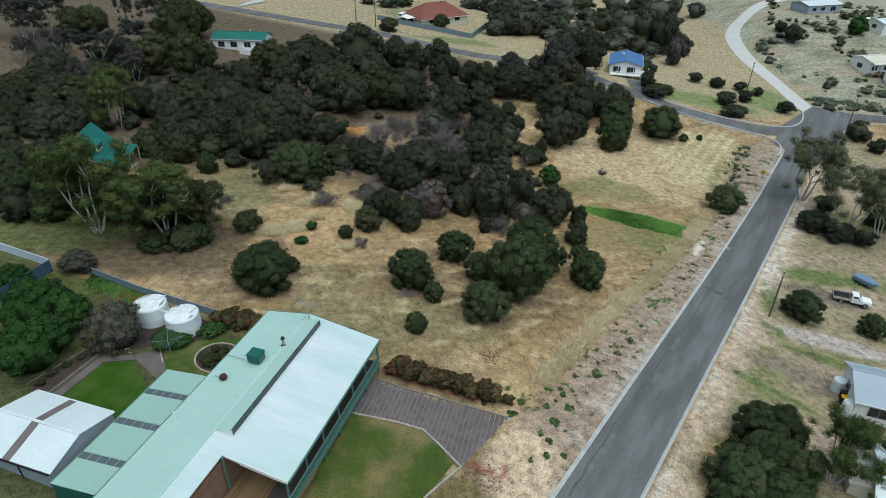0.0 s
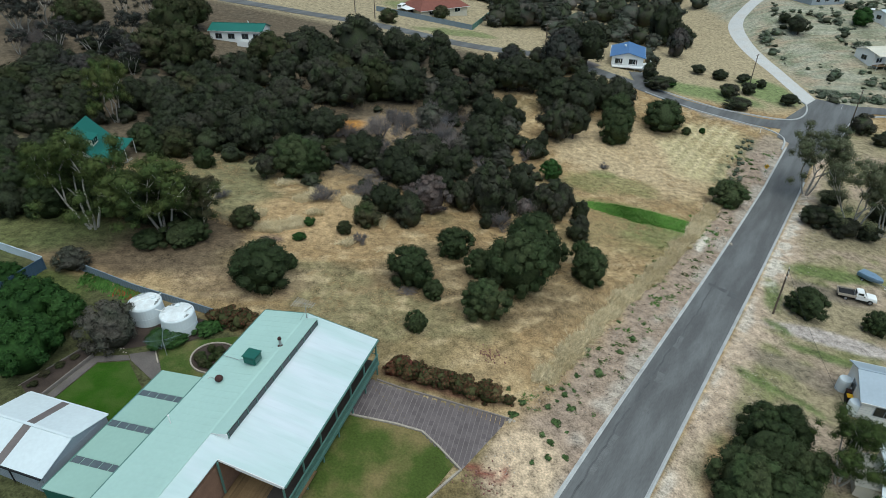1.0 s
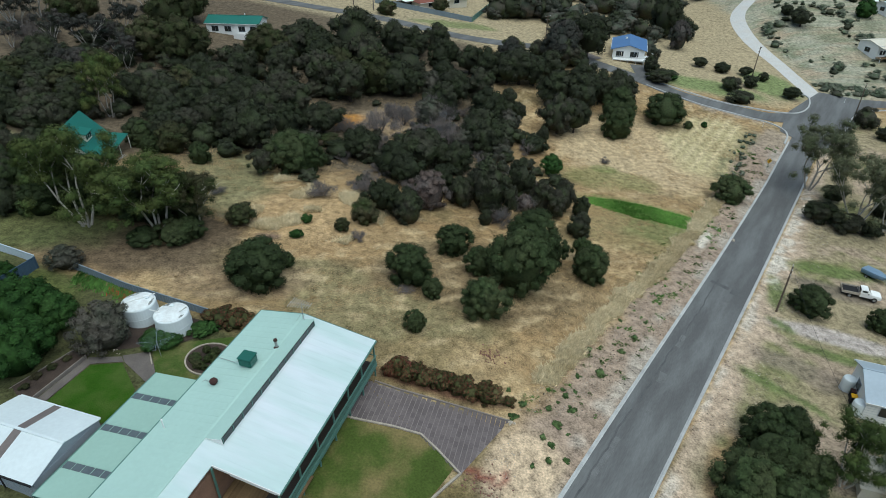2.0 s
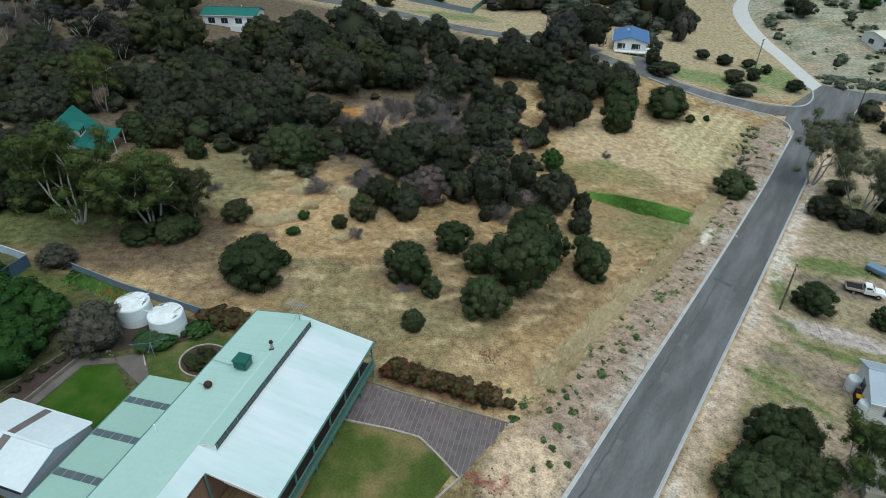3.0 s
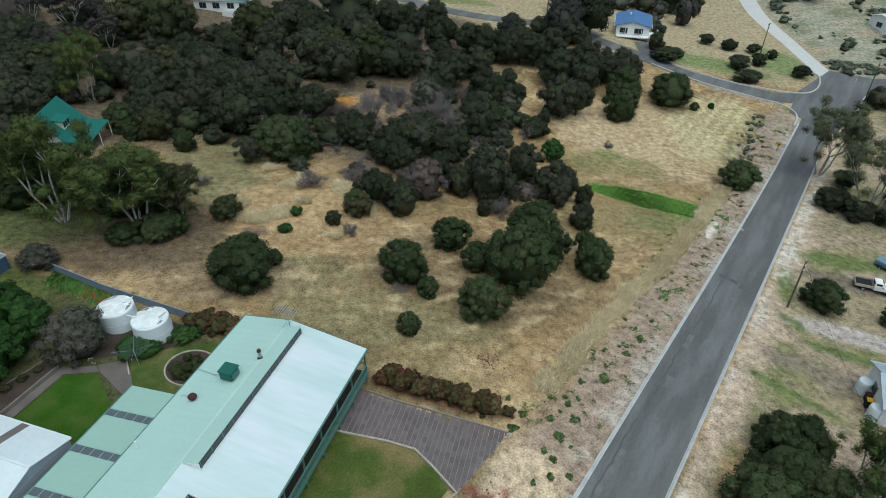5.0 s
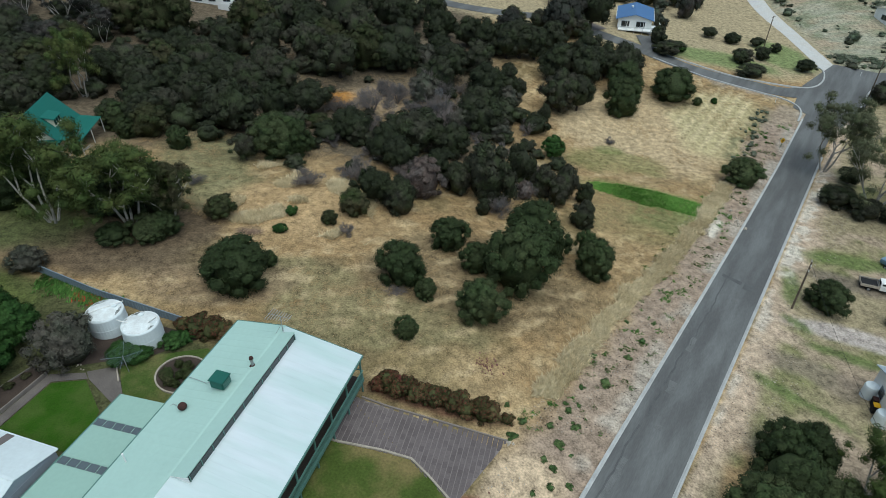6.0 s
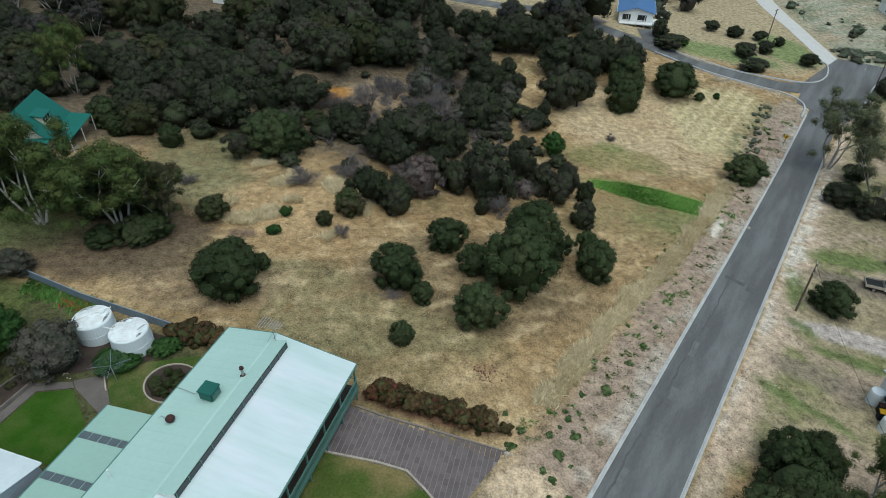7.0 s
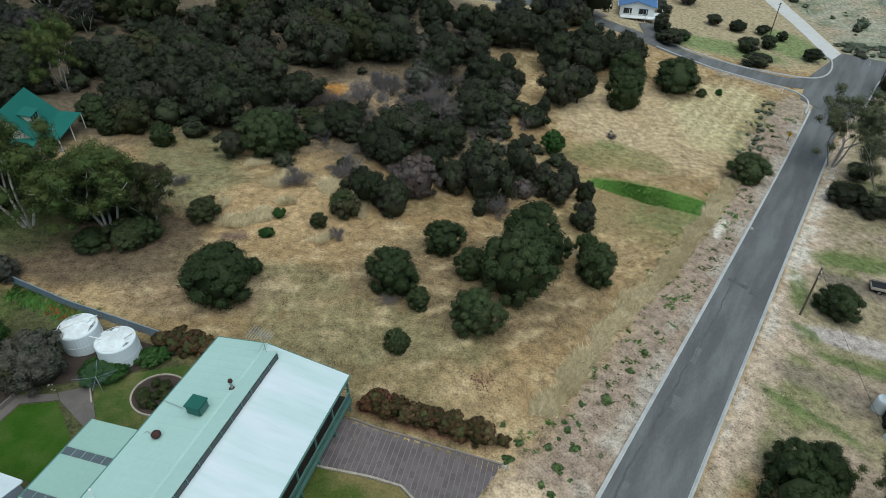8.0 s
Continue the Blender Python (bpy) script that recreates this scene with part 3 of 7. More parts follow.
def build_house():
    house = thing("house", HX, HY, 0, HT, "long house with pale green steel roof, clerestory strip and raised verandah", "house")
    ridge, left, ext, low = 7.0, 6.25, 7.42, 5.6
    bm = bmesh.new()
    slab(bm, [(-12.5, 0.25, left), (-12.5, -28, left), (-7.5, -28, ridge), (-7.5, 0.25, ridge)], 0.09)
    part("roof_west", bm, ROOF_MINT, house, "pale green steel roof sheets")
    bm = bmesh.new()
    slab(bm, [(-7.5, -0.6, ridge + 0.004), (-7.5, -15.9, ridge + 0.004), (-5.95, -15.9, ext), (-5.95, -0.6, ext)], 0.09)
    part("roof_extension", bm, ROOF_MINT, house, "raised roof edge over the clerestory")
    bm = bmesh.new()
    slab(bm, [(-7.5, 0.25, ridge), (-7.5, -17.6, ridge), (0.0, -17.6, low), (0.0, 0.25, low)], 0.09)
    part("roof_east", bm, ROOF_PALE, house, "pale steel roof over the verandah, sky sheen put into its colour")
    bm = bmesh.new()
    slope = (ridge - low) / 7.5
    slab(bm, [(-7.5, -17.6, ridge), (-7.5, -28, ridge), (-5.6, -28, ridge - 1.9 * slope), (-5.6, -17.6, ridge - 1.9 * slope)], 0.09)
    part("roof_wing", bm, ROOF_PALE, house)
    # sheet ribs, running down the slopes
    ribs = bmesh.new()
    for i in range(37):
        y = 0.1 - 0.762 * i
        slab(ribs, [(-12.5, y, left + 0.008), (-12.5, y - 0.05, left + 0.008), (-7.5, y - 0.05, ridge + 0.008), (-7.5, y, ridge + 0.008)], 0.01)
    part("roof_ribs_west", ribs, ROOF_MINT, house)
    ribs = bmesh.new()
    for i in range(23):
        y = 0.0 - 0.762 * i
        slab(ribs, [(-5.7, y, ridge - 1.8 * slope + 0.008), (-5.7, y - 0.05, ridge - 1.8 * slope + 0.008), (0.0, y - 0.05, low + 0.008), (0.0, y, low + 0.008)], 0.01)
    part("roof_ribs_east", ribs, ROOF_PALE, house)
    bm = bmesh.new()
    for y0, y1, x in ((-28, 0.25, -12.62), (-17.6, 0.25, 0.0)):
        z = left if x < -5 else low
        box(bm, x, x + 0.12, y0, y1, z - 0.16, z - 0.01)
    part("gutter", bm, GREEN_TRIM, house, "green steel gutter")
    bm = bmesh.new()
    box(bm, -7.62, -7.38, -28, 0.25, ridge - 0.02, ridge + 0.035)
    part("ridge_cap", bm, ROOF_MINT, house)
    # north and south barges
    for y, xs in ((0.25, ((-12.5, left), (-7.5, ridge), (0.0, low))), (-17.68, ((-5.6, ridge - 1.9 * slope), (0.0, low)))):
        bm = bmesh.new()
        for (xa, za), (xb, zb) in zip(xs, xs[1:]):
            slab(bm, [(xa, y, za + 0.03), (xb, y, zb + 0.03), (xb, y + 0.06, zb + 0.03), (xa, y + 0.06, za + 0.03)], 0.22)
        part("barge_board", bm, GREEN_TRIM if y > 0 else WHITE, house)
    # clerestory
    z0 = ridge - 1.65 * slope
    part("clerestory_wall", boxed(-5.98, -5.92, -15.7, -0.8, z0 - 0.15, ext - 0.1), BLACK, house)
    for i in range(11):
        y1 = -0.85 - 1.35 * i
        part("clerestory_pane", boxed(-5.92, -5.90, y1 - 1.27, y1, z0 + 0.02, ext - 0.12), DARK_GLASS, house)
    for i in range(12):
        y1 = -0.80 - 1.35 * i
        part("mullion", boxed(-5.92, -5.87, y1 - 0.05, y1 + 0.03, z0, ext - 0.09), GREEN_TRIM, house)
    bm = bmesh.new()
    slab(bm, [(-7.5, -15.92, ridge), (-5.8, -15.92, ext), (-5.8, -15.86, ext), (-7.5, -15.86, ridge)], 0.04)
    v = [bm.verts.new(p) for p in ((-7.45, -15.85, ridge - 0.05), (-5.8, -15.85, ridge - 1.7 * slope), (-5.8, -15.85, ext - 0.05))]
    bm.faces.new(v)
    part("gable_infill", bm, WHITE, house, "white triangular gable infill")
    # walls
    part("wall", boxed(-12.1, -2.3, -13.5, -0.1, 0.2, 5.75), CREAM, house, "cream rendered walls")
    part("wing_wall", boxed(-12.1, -5.75, -27.6, -13.51, 0.2, 5.95), BRICK, house, "brown brick walls of the wing")
    for y in (-0.1,):
        bm = bmesh.new()
        f = [bm.verts.new(p) for p in ((-12.1, y, 5.7), (-2.3, y, 5.7), (-2.3, y, low + 2.3 * slope - 0.1), (-7.5, y, ridge - 0.1), (-12.1, y, left))]
        bm.faces.new(f)
        part("gable_wall", bm, CREAM, house)
    part("lower_wall", boxed(-2.3, -2.2, -13.5, -0.1, 0.2, 2.4), BRICK, house, "brown brick lower storey")
    for i in range(4):
        y = -0.4 - 3.2 * i
        win = part("window", boxed(-2.3, -2.24, y - 2.9, y, 2.6, 5.2), GREEN_TRIM, house)
        part("pane", boxed(-2.24, -2.22, y - 2.8, y - 0.1, 2.7, 5.1), DARK_GLASS, win)
    # verandah
    part("verandah_floor", boxed(-2.3, -0.06, -17.6, 0.1, 2.63, 2.75), DARK_DECK, house)
    part("fascia_beam", boxed(-0.08, 0.02, -24.0, 0.15, 2.40, 2.80), GREEN_TRIM, house, "green verandah edge beam")
    part("top_rail", boxed(-0.10, 0.02, -24.0, 0.15, 3.72, 3.80), GREEN_TRIM, house)
    part("bottom_rail", boxed(-0.07, -0.01, -24.0, 0.15, 2.90, 2.96), GREEN_TRIM, house)
    slat = boxed(-0.06, -0.02, -0.05, 0.05, 2.94, 3.74)
    first = part("baluster", slat, GREEN_TRIM, house)
    first.matrix_basis = pose(0, 0, 0)
    for i in range(1, 150):
        b = new("baluster", first.data)
        b.parent = house
        b.matrix_basis = pose(0, -0.16 * i, 0)
    for i in range(9):
        y = -2.93 * i
        g = ground_at_house(-0.1, y) - 0.2
        part("verandah_post", boxed(-0.22, -0.09, y - 0.065, y + 0.065, g, low - 0.18 if i < 7 else 3.6), GREEN_TRIM, house)
    part("end_rail", boxed(-2.3, -0.10, 0.1, 0.16, 3.72, 3.80), GREEN_TRIM, house)
    # south deck
    for i in range(40):
        x = -5.66 + 0.148 * i
        part("deck_board", boxed(x, x + 0.140, -24.0, -13.55, 2.56, 2.63), TIMBER, house)
    part("deck_frame", boxed(-5.7, 0.0, -24.0, -17.6, 2.25, 2.47), BLACK, house)
    part("deck_post", boxed(-5.62, -5.48, -17.9, -17.76, 2.9, 6.5), GREEN_TRIM, house)
    part("deck_post", boxed(-5.62, -5.48, -22.0, -21.86, 2.9, 6.5), GREEN_TRIM, house)
    part("gable_lining", slab(bmesh.new(), [(-4.2, -17.6, 6.26), (-0.4, -17.6, 5.58), (-0.4, -17.5, 5.58), (-4.2, -17.5, 6.26)], 0.34), WHITE, house, "white lining below the roof edge")
    # patio roof on the garden side
    a, b = 5.95, 5.5
    stripes = [-12.45, -16.1, -20.0]
    edges = [-9.9] + [e for s in stripes for e in (s, s - 0.75)] + [-23.3]
    for y1, y0 in zip(edges[0::2], edges[1::2]):
        part("patio_roof", slab(bmesh.new(), [(-17.25, y1, b), (-17.25, y0, b), (-12.55, y0, a), (-12.55, y1, a)], 0.06), ROOF_SAGE, house, "sage green steel patio roof")
    for s in stripes:
        for i in range(5):
            x = -17.2 + 0.93 * i
            z1, z2 = b + (a - b) * (x + 17.25) / 4.7, b + (a - b) * (x + 0.86 + 17.25) / 4.7
            part("skylight_sheet", slab(bmesh.new(), [(x, s - 0.06, z1 - 0.01), (x, s - 0.69, z1 - 0.01), (x + 0.86, s - 0.69, z2 - 0.01), (x + 0.86, s - 0.06, z2 - 0.01)], 0.02), SMOKE, house, "smoky translucent roof sheet")
        part("skylight_frame", slab(bmesh.new(), [(-17.25, s, b - 0.04), (-17.25, s - 0.75, b - 0.04), (-12.55, s - 0.75, a - 0.04), (-12.55, s, a - 0.04)], 0.03), ROOF_SAGE, house)
    part("patio_gutter", boxed(-17.37, -17.25, -23.3, -9.9, b - 0.14, b), GREEN_TRIM, house)
    part("patio_wall", boxed(-17.2, -12.2, -23.3, -23.2, 2.4, b - 0.02), TEAL, house, "dark green end wall of the patio")
    for y in (-10.0, -13.3, -16.6, -19.9):
        part("patio_post", boxed(-17.2, -17.1, y - 0.05, y + 0.05, ground_at_house(-17, y) - 0.1, b - 0.05), GREEN_TRIM, house)


def build_roof_fittings():
    def spot(x, y):
        px, py = at_house(x, y)
        return px, py, 6.25 + 0.15 * (x + 12.5)

    cooler = thing("roof_cooler", *spot(-8.95, -7.45), HT, "dark green evaporative cooler on the pale roof", "air cooler")
    bm = boxed(-0.62, 0.62, -0.58, 0.58, 0.12, 0.95, bevel=0.08)
    part("casing", bm, TEAL, cooler)
    part("cap", boxed(-0.68, 0.68, -0.64, 0.64, 0.93, 1.04, bevel=0.04), TEAL, cooler)
    part("base", boxed(-0.45, 0.45, -0.4, 0.4, -0.1, 0.14), METAL, cooler)
    for i in range(5):
        part("louvre", boxed(0.615, 0.66, -0.48, 0.48, 0.24 + 0.13 * i, 0.30 + 0.13 * i), GREEN_TRIM, cooler)
    bm = bmesh.new()
    line = [(-0.6, 0.1, 0.12), (-1.4, -0.15, -0.05), (-2.4, 0.05, -0.2), (-3.5, 0.25, -0.42)]
    for a, b in zip(line, line[1:]):
        rod(bm, a, b, 0.025)
    part("water_hose", bm, METAL, cooler)
    flue = thing("flue", *spot(-7.6, -4.9), HT, "rusty metal flue with a cap on the roof", "flue")
    part("pipe", rod(bmesh.new(), (0, 0, -0.1), (0, 0, 0.8), 0.12, sides=12), METAL, flue)
    part("collar", rod(bmesh.new(), (0, 0, -0.05), (0, 0, 0.1), 0.3, 0.16, sides=12), RUST, flue)
    part("cap", rod(bmesh.new(), (0, 0, 0.8), (0, 0, 0.98), 0.2, 0.16, sides=12), RUST, flue)
    vent = thing("roof_vent", *spot(-10.6, -10.3), HT, "dark red-brown spinning roof vent", "roof vent")
    bm = bmesh.new()
    lathe(bm, [(0.18, -0.1), (0.2, 0.1), (0.33, 0.2), (0.36, 0.36), (0.28, 0.5), (0.08, 0.56)], 18)
    part("turbine", bm, RUST, vent)
    part("cable", rod(rod(bmesh.new(), (-0.3, 0, 0.05), (-1.1, 0.25, -0.08), 0.02), (-1.1, 0.25, -0.08), (-1.25, 0.0, -0.1), 0.02), METAL, vent)
    pipe = thing("vent_pipe", *spot(-11.6, -15.6), HT, "thin white plastic vent pipe on the roof", "pipe")
    part("pipe", rod(bmesh.new(), (0, 0, -0.1), (0, 0, 0.85), 0.06, sides=10), WHITE, pipe)
    part("cap", rod(bmesh.new(), (0, 0, 0.85), (0, 0, 0.95), 0.085, sides=10), WHITE, pipe)
    ant = thing("tv_antenna", *at_house(-7.3, -0.4), 6.95, HT, "grey television antenna with many thin rods on the ridge", "antenna")
    part("mast", rod(bmesh.new(), (0, 0, -0.05), (0, 0, 1.9), 0.03), METAL, ant)
    part("boom", rod(bmesh.new(), (-1.2, 0, 1.8), (1.0, 0, 1.8), 0.022), METAL, ant)
    for i in range(9):
        x = -1.1 + 0.25 * i
        part("element", rod(bmesh.new(), (x, -0.75 + 0.04 * i, 1.8), (x, 0.75 - 0.04 * i, 1.8), 0.028), METAL, ant)
    part("brace", rod(rod(bmesh.new(), (0, 0, 0.9), (0.5, -0.5, -0.08), 0.015), (0, 0, 0.9), (-0.5, -0.5, -0.08), 0.015), METAL, ant)


def build_shed():
    x0, x1, y0, y1 = -26.6, -18.1, -22.5, -16.0
    eave, ridge, mid = 5.5, 6.45, -19.3
    shed = thing("garage_shed", HX, HY, 0, HT, "grey steel garage shed with white gable roof and brown skylight strip", "shed")
    for y, sign in ((y1 + 0.15, 1), (y0 - 0.15, -1)):
        for a, b in ((x0 - 0.1, -22.9), (-22.1, x1 + 0.1)):
            part("roof", slab(bmesh.new(), [(a, y, eave - 0.03), (a, mid, ridge), (b, mid, ridge), (b, y, eave - 0.03)], 0.06), ROOF_ZINC, shed, "white steel roof sheets")
        part("skylight_strip", slab(bmesh.new(), [(-22.9, y, eave - 0.04), (-22.9, mid, ridge - 0.01), (-22.1, mid, ridge - 0.01), (-22.1, y, eave - 0.04)], 0.04), BROWN_SHEET, shed, "brown translucent strip")
    part("ridge_cap", boxed(x0 - 0.1, x1 + 0.1, mid - 0.12, mid + 0.12, ridge - 0.02, ridge + 0.03), ROOF_ZINC, shed)
    g = 2.2
    for a, b, c, d in ((x0, x1, y0, y0 + 0.08), (x0, x1, y1 - 0.08, y1), (x0, x0 + 0.08, y0 + 0.08, y1 - 0.08), (x1 - 0.08, x1, y0 + 0.08, y1 - 0.08)):
        part("wall", boxed(a, b, c, d, g, eave - 0.06), STEEL_WALL, shed)
    for x in (x0, x1 - 0.05):
        bm = bmesh.new()
        slab(bm, [(x, y0 + 0.08, eave - 0.06), (x, mid, ridge - 0.08), (x + 0.05, mid, ridge - 0.08), (x + 0.05, y0 + 0.08, eave - 0.06)], 0.02)
        v = [bm.verts.new(p) for p in ((x + 0.03, y0 + 0.08, eave - 0.06), (x + 0.03, y1 - 0.08, eave - 0.06), (x + 0.03, mid, ridge - 0.07))]
        bm.faces.new(v)
        part("gable", bm, STEEL_WALL, shed)
    part("gutter", boxed(x0, x1, y0 - 0.27, y0 - 0.15, eave - 0.17, eave - 0.03), BLACK, shed)
    part("gutter", boxed(x0, x1, y1 + 0.15, y1 + 0.27, eave - 0.17, eave - 0.03), ROOF_ZINC, shed)
    part("downpipe", boxed(-21.6, -21.5, y0 - 0.1, y0, g, eave - 0.1), BLACK, shed)
    for i in range(44):
        x = x0 + 0.1 + 0.2 * i
        part("wall_rib", boxed(x, x + 0.06, y0 - 0.03, y0, g, eave - 0.08), STEEL_WALL, shed)


def build_tanks():
    first = None
    for name, x, y, turn in (("a", -32.35, 51.3, 0), ("b", -28.5, 50.1, 70)):
        z = hz(x, y) - 0.15
        tank = thing("water_tank", x, y, z, turn, "round white polythene rainwater tank with a stained lid", "water tank", "rainwater tanks")
        tank.scale = (0.88, 0.88, 0.97)
        bm = bmesh.new()
        lathe(bm, [(1.98, 0.0), (2.0, 0.1), (2.0, 1.05), (2.03, 1.1), (2.0, 1.15), (1.98, 2.25), (1.9, 2.36), (1.86, 2.36)], 40)
        part("shell", bm, POLY, tank, smooth_faces=False)
        bm = bmesh.new()
        lathe(bm, [(1.84, 2.3), (1.8, 2.40), (0.9, 2.52), (0.2, 2.58)], 40)
        part("lid", bm, POLY_DIRTY, tank, "mottled white lid")
        stain_rng = random.Random(5 if name == "a" else 9)
        for start, sweep, deep in (((100, 62, 0.45), (178, 34, 0.30), (-25, 48, 0.38)) if name == "a" else ((96, 46, 0.5), (160, 20, 0.25), (-40, 26, 0.3))):
            bm = bmesh.new()
            rows = []
            for k in range(10):
                a = radians(start - turn + sweep * k / 9)
                inner = 1.74 - deep * math.sin(math.pi * (k + 0.5) / 10) * stain_rng.uniform(0.5, 1.15)
                rows.append([bm.verts.new((q * math.cos(a), q * math.sin(a), 2.40 + (1.8 - q) * 0.1333 + 0.012)) for q in (1.77, inner)])
            for ra, rb in zip(rows, rows[1:]):
                bm.faces.new((ra[0], rb[0], rb[1], ra[1]))
            part("stain", bm, STAIN, tank, "dark flaked patch on the lid")
        part("hatch", rod(bmesh.new(), (0.9, 0.6, 2.45), (0.9, 0.6, 2.62), 0.28, sides=16), POLY, tank)
        bm = bmesh.new()
        if name == "a":
            rod(bm, (1.6, 1.3, 2.62), (-1.7, -1.05, 2.62), 0.06), rod(bm, (-1.7, -1.05, 2.62), (-1.75, -1.1, 0.2), 0.06)
        else:
            rod(bm, (0.3, -1.0, 2.5), (0.5, -2.2, 3.4), 0.08), rod(bm, (-0.6, 1.0, 2.5), (-0.9, 2.2, 2.75), 0.06)
        part("inlet_pipe", bm, WHITE, tank)


def build_drive():
    outline = [(-9.2, 45.9), (-6.0, 44.9), (5.95, 42.3), (1.15, 35.5), (-2.6, 39.4), (-9.6, 40.7)]
    for n, ring in enumerate(([(-9.2, 45.9), (-6.0, 44.9), (5.95, 42.3), (1.15, 35.5), (-2.6, 39.4)], [(-9.25, 45.9), (-2.62, 39.4), (-9.6, 40.7)])):
        draped("driveway_bed", ring, 0.035 + 0.006 * n, JOINT, 0.8, "dark joint sand below the brick paving", "driveway")

    def inside(x, y):
        hit = False
        for (x1, y1), (x2, y2) in zip(outline, outline[1:] + outline[:1]):
            if (y1 > y) != (y2 > y) and x < (x2 - x1) * (y - y1) / (y2 - y1) + x1:
                hit = not hit
        return hit

    def pulled_in(x, y):
        """The point itself, or the nearest on the outline if it lies outside."""
        if inside(x, y):
            return x, y
        best = None
        for (x1, y1), (x2, y2) in zip(outline, outline[1:] + outline[:1]):
            t = max(0.0, min(1.0, ((x - x1) * (x2 - x1) + (y - y1) * (y2 - y1)) / ((x2 - x1) ** 2 + (y2 - y1) ** 2)))
            q = (x1 + t * (x2 - x1), y1 + t * (y2 - y1))
            d = (q[0] - x) ** 2 + (q[1] - y) ** 2
            if best is None or d < best[0]:
                best = (d, q)
        return best[1]

    # courses of bricks, laid across the slope
    verts, faces = [], []
    t = radians(-103)
    ux, uy = math.cos(t), math.sin(t)
    vx, vy = -uy, ux
    rng = random.Random(4)
    for i in range(-40, 40):
        for j in range(-34, 34):
            px = -2 + ux * (j * 0.6 + 0.3 * (i % 2)) + vx * i * 0.46
            py = 41 + uy * (j * 0.6 + 0.3 * (i % 2)) + vy * i * 0.46
            if not inside(px, py):
                continue
            n = len(verts)
            z = 0.062 + rng.uniform(-0.006, 0.008)
            for k, (s1, s2) in enumerate(((-0.298, -0.190), (0.298, -0.190), (0.298, 0.190), (-0.298, 0.190))):
                x, y = px + ux * s1 + vx * s2, py + uy * s1 + vy * s2
                x, y = pulled_in(x, y)
                h = hz(x, y)
                verts += [(x, y, h + z), (x + (x - px) * 0.06, y + (y - py) * 0.06, h + 0.02)]
            faces.append((n, n + 2, n + 4, n + 6))
            for k in range(4):
                p, q = n + 2 * k, n + 2 * ((k + 1) % 4)
                faces.append((p, p + 1, q + 1, q))
    ob = mesh_part("paving_bricks", verts, faces, PAVER)
    tagged(ob, "grey-brown brick paving laid in straight courses", "paving", kind="stuff")
    # edging
    edge = along([(-10.2, 40.85), (-8.7, 40.45), (-4.9, 40.0), (-2.4, 39.45), (-0.9, 38.0), (1.2, 35.65), (-0.1, 34.2), (-1.7, 32.3), (-4.2, 28.4)], 0.5)
    tagged(part("lawn_edging", strip(edge, [-0.11, -0.10, 0.09, 0.10], [-0.05, 0.2, 0.2, -0.05]), STONE), "pale stone edging round the lawn", "edging", kind="structure")
    tagged(part("drive_edging", strip(along([(-7.3, 45.5), (-4.9, 44.75), (6.0, 42.35)], 0.7), [-0.11, -0.09, 0.06, 0.08], [-0.05, 0.15, 0.15, -0.05]), GRAVEL), "low grey stone edging along the drive", "edging", kind="structure")
    draped("lawn_front", [(-10.2, 40.75), (-4.9, 39.9), (-2.45, 39.35), (-0.95, 37.95), (1.1, 35.65), (-1.75, 32.25), (-8, 22), (-17, 25)], 0.06, LAWN, 0.8, "front lawn of patchy green and brown grass", "lawn")


build_house()
build_roof_fittings()
build_shed()
build_tanks()
build_drive()

# ---- plants ----
def fibonacci(n):
    i = np.arange(n) + 0.5
    phi, th = np.arccos(1 - 2 * i / n), math.pi * (1 + 5 ** 0.5) * i
    return np.stack([np.cos(th) * np.sin(phi), np.sin(th) * np.sin(phi), np.cos(phi)], 1)


ICO = {}


def icosphere(fineness):
    """Points and triangles of a unit ball."""
    if fineness not in ICO:
        base = bmesh.new()
        bmesh.ops.create_icosphere(base, subdivisions=fineness, radius=1.0)
        base.verts.ensure_lookup_table()
        ICO[fineness] = np.array([v.co[:] for v in base.verts]), np.array([[v.index for v in f.verts] for f in base.faces])
        base.free()
    return ICO[fineness]


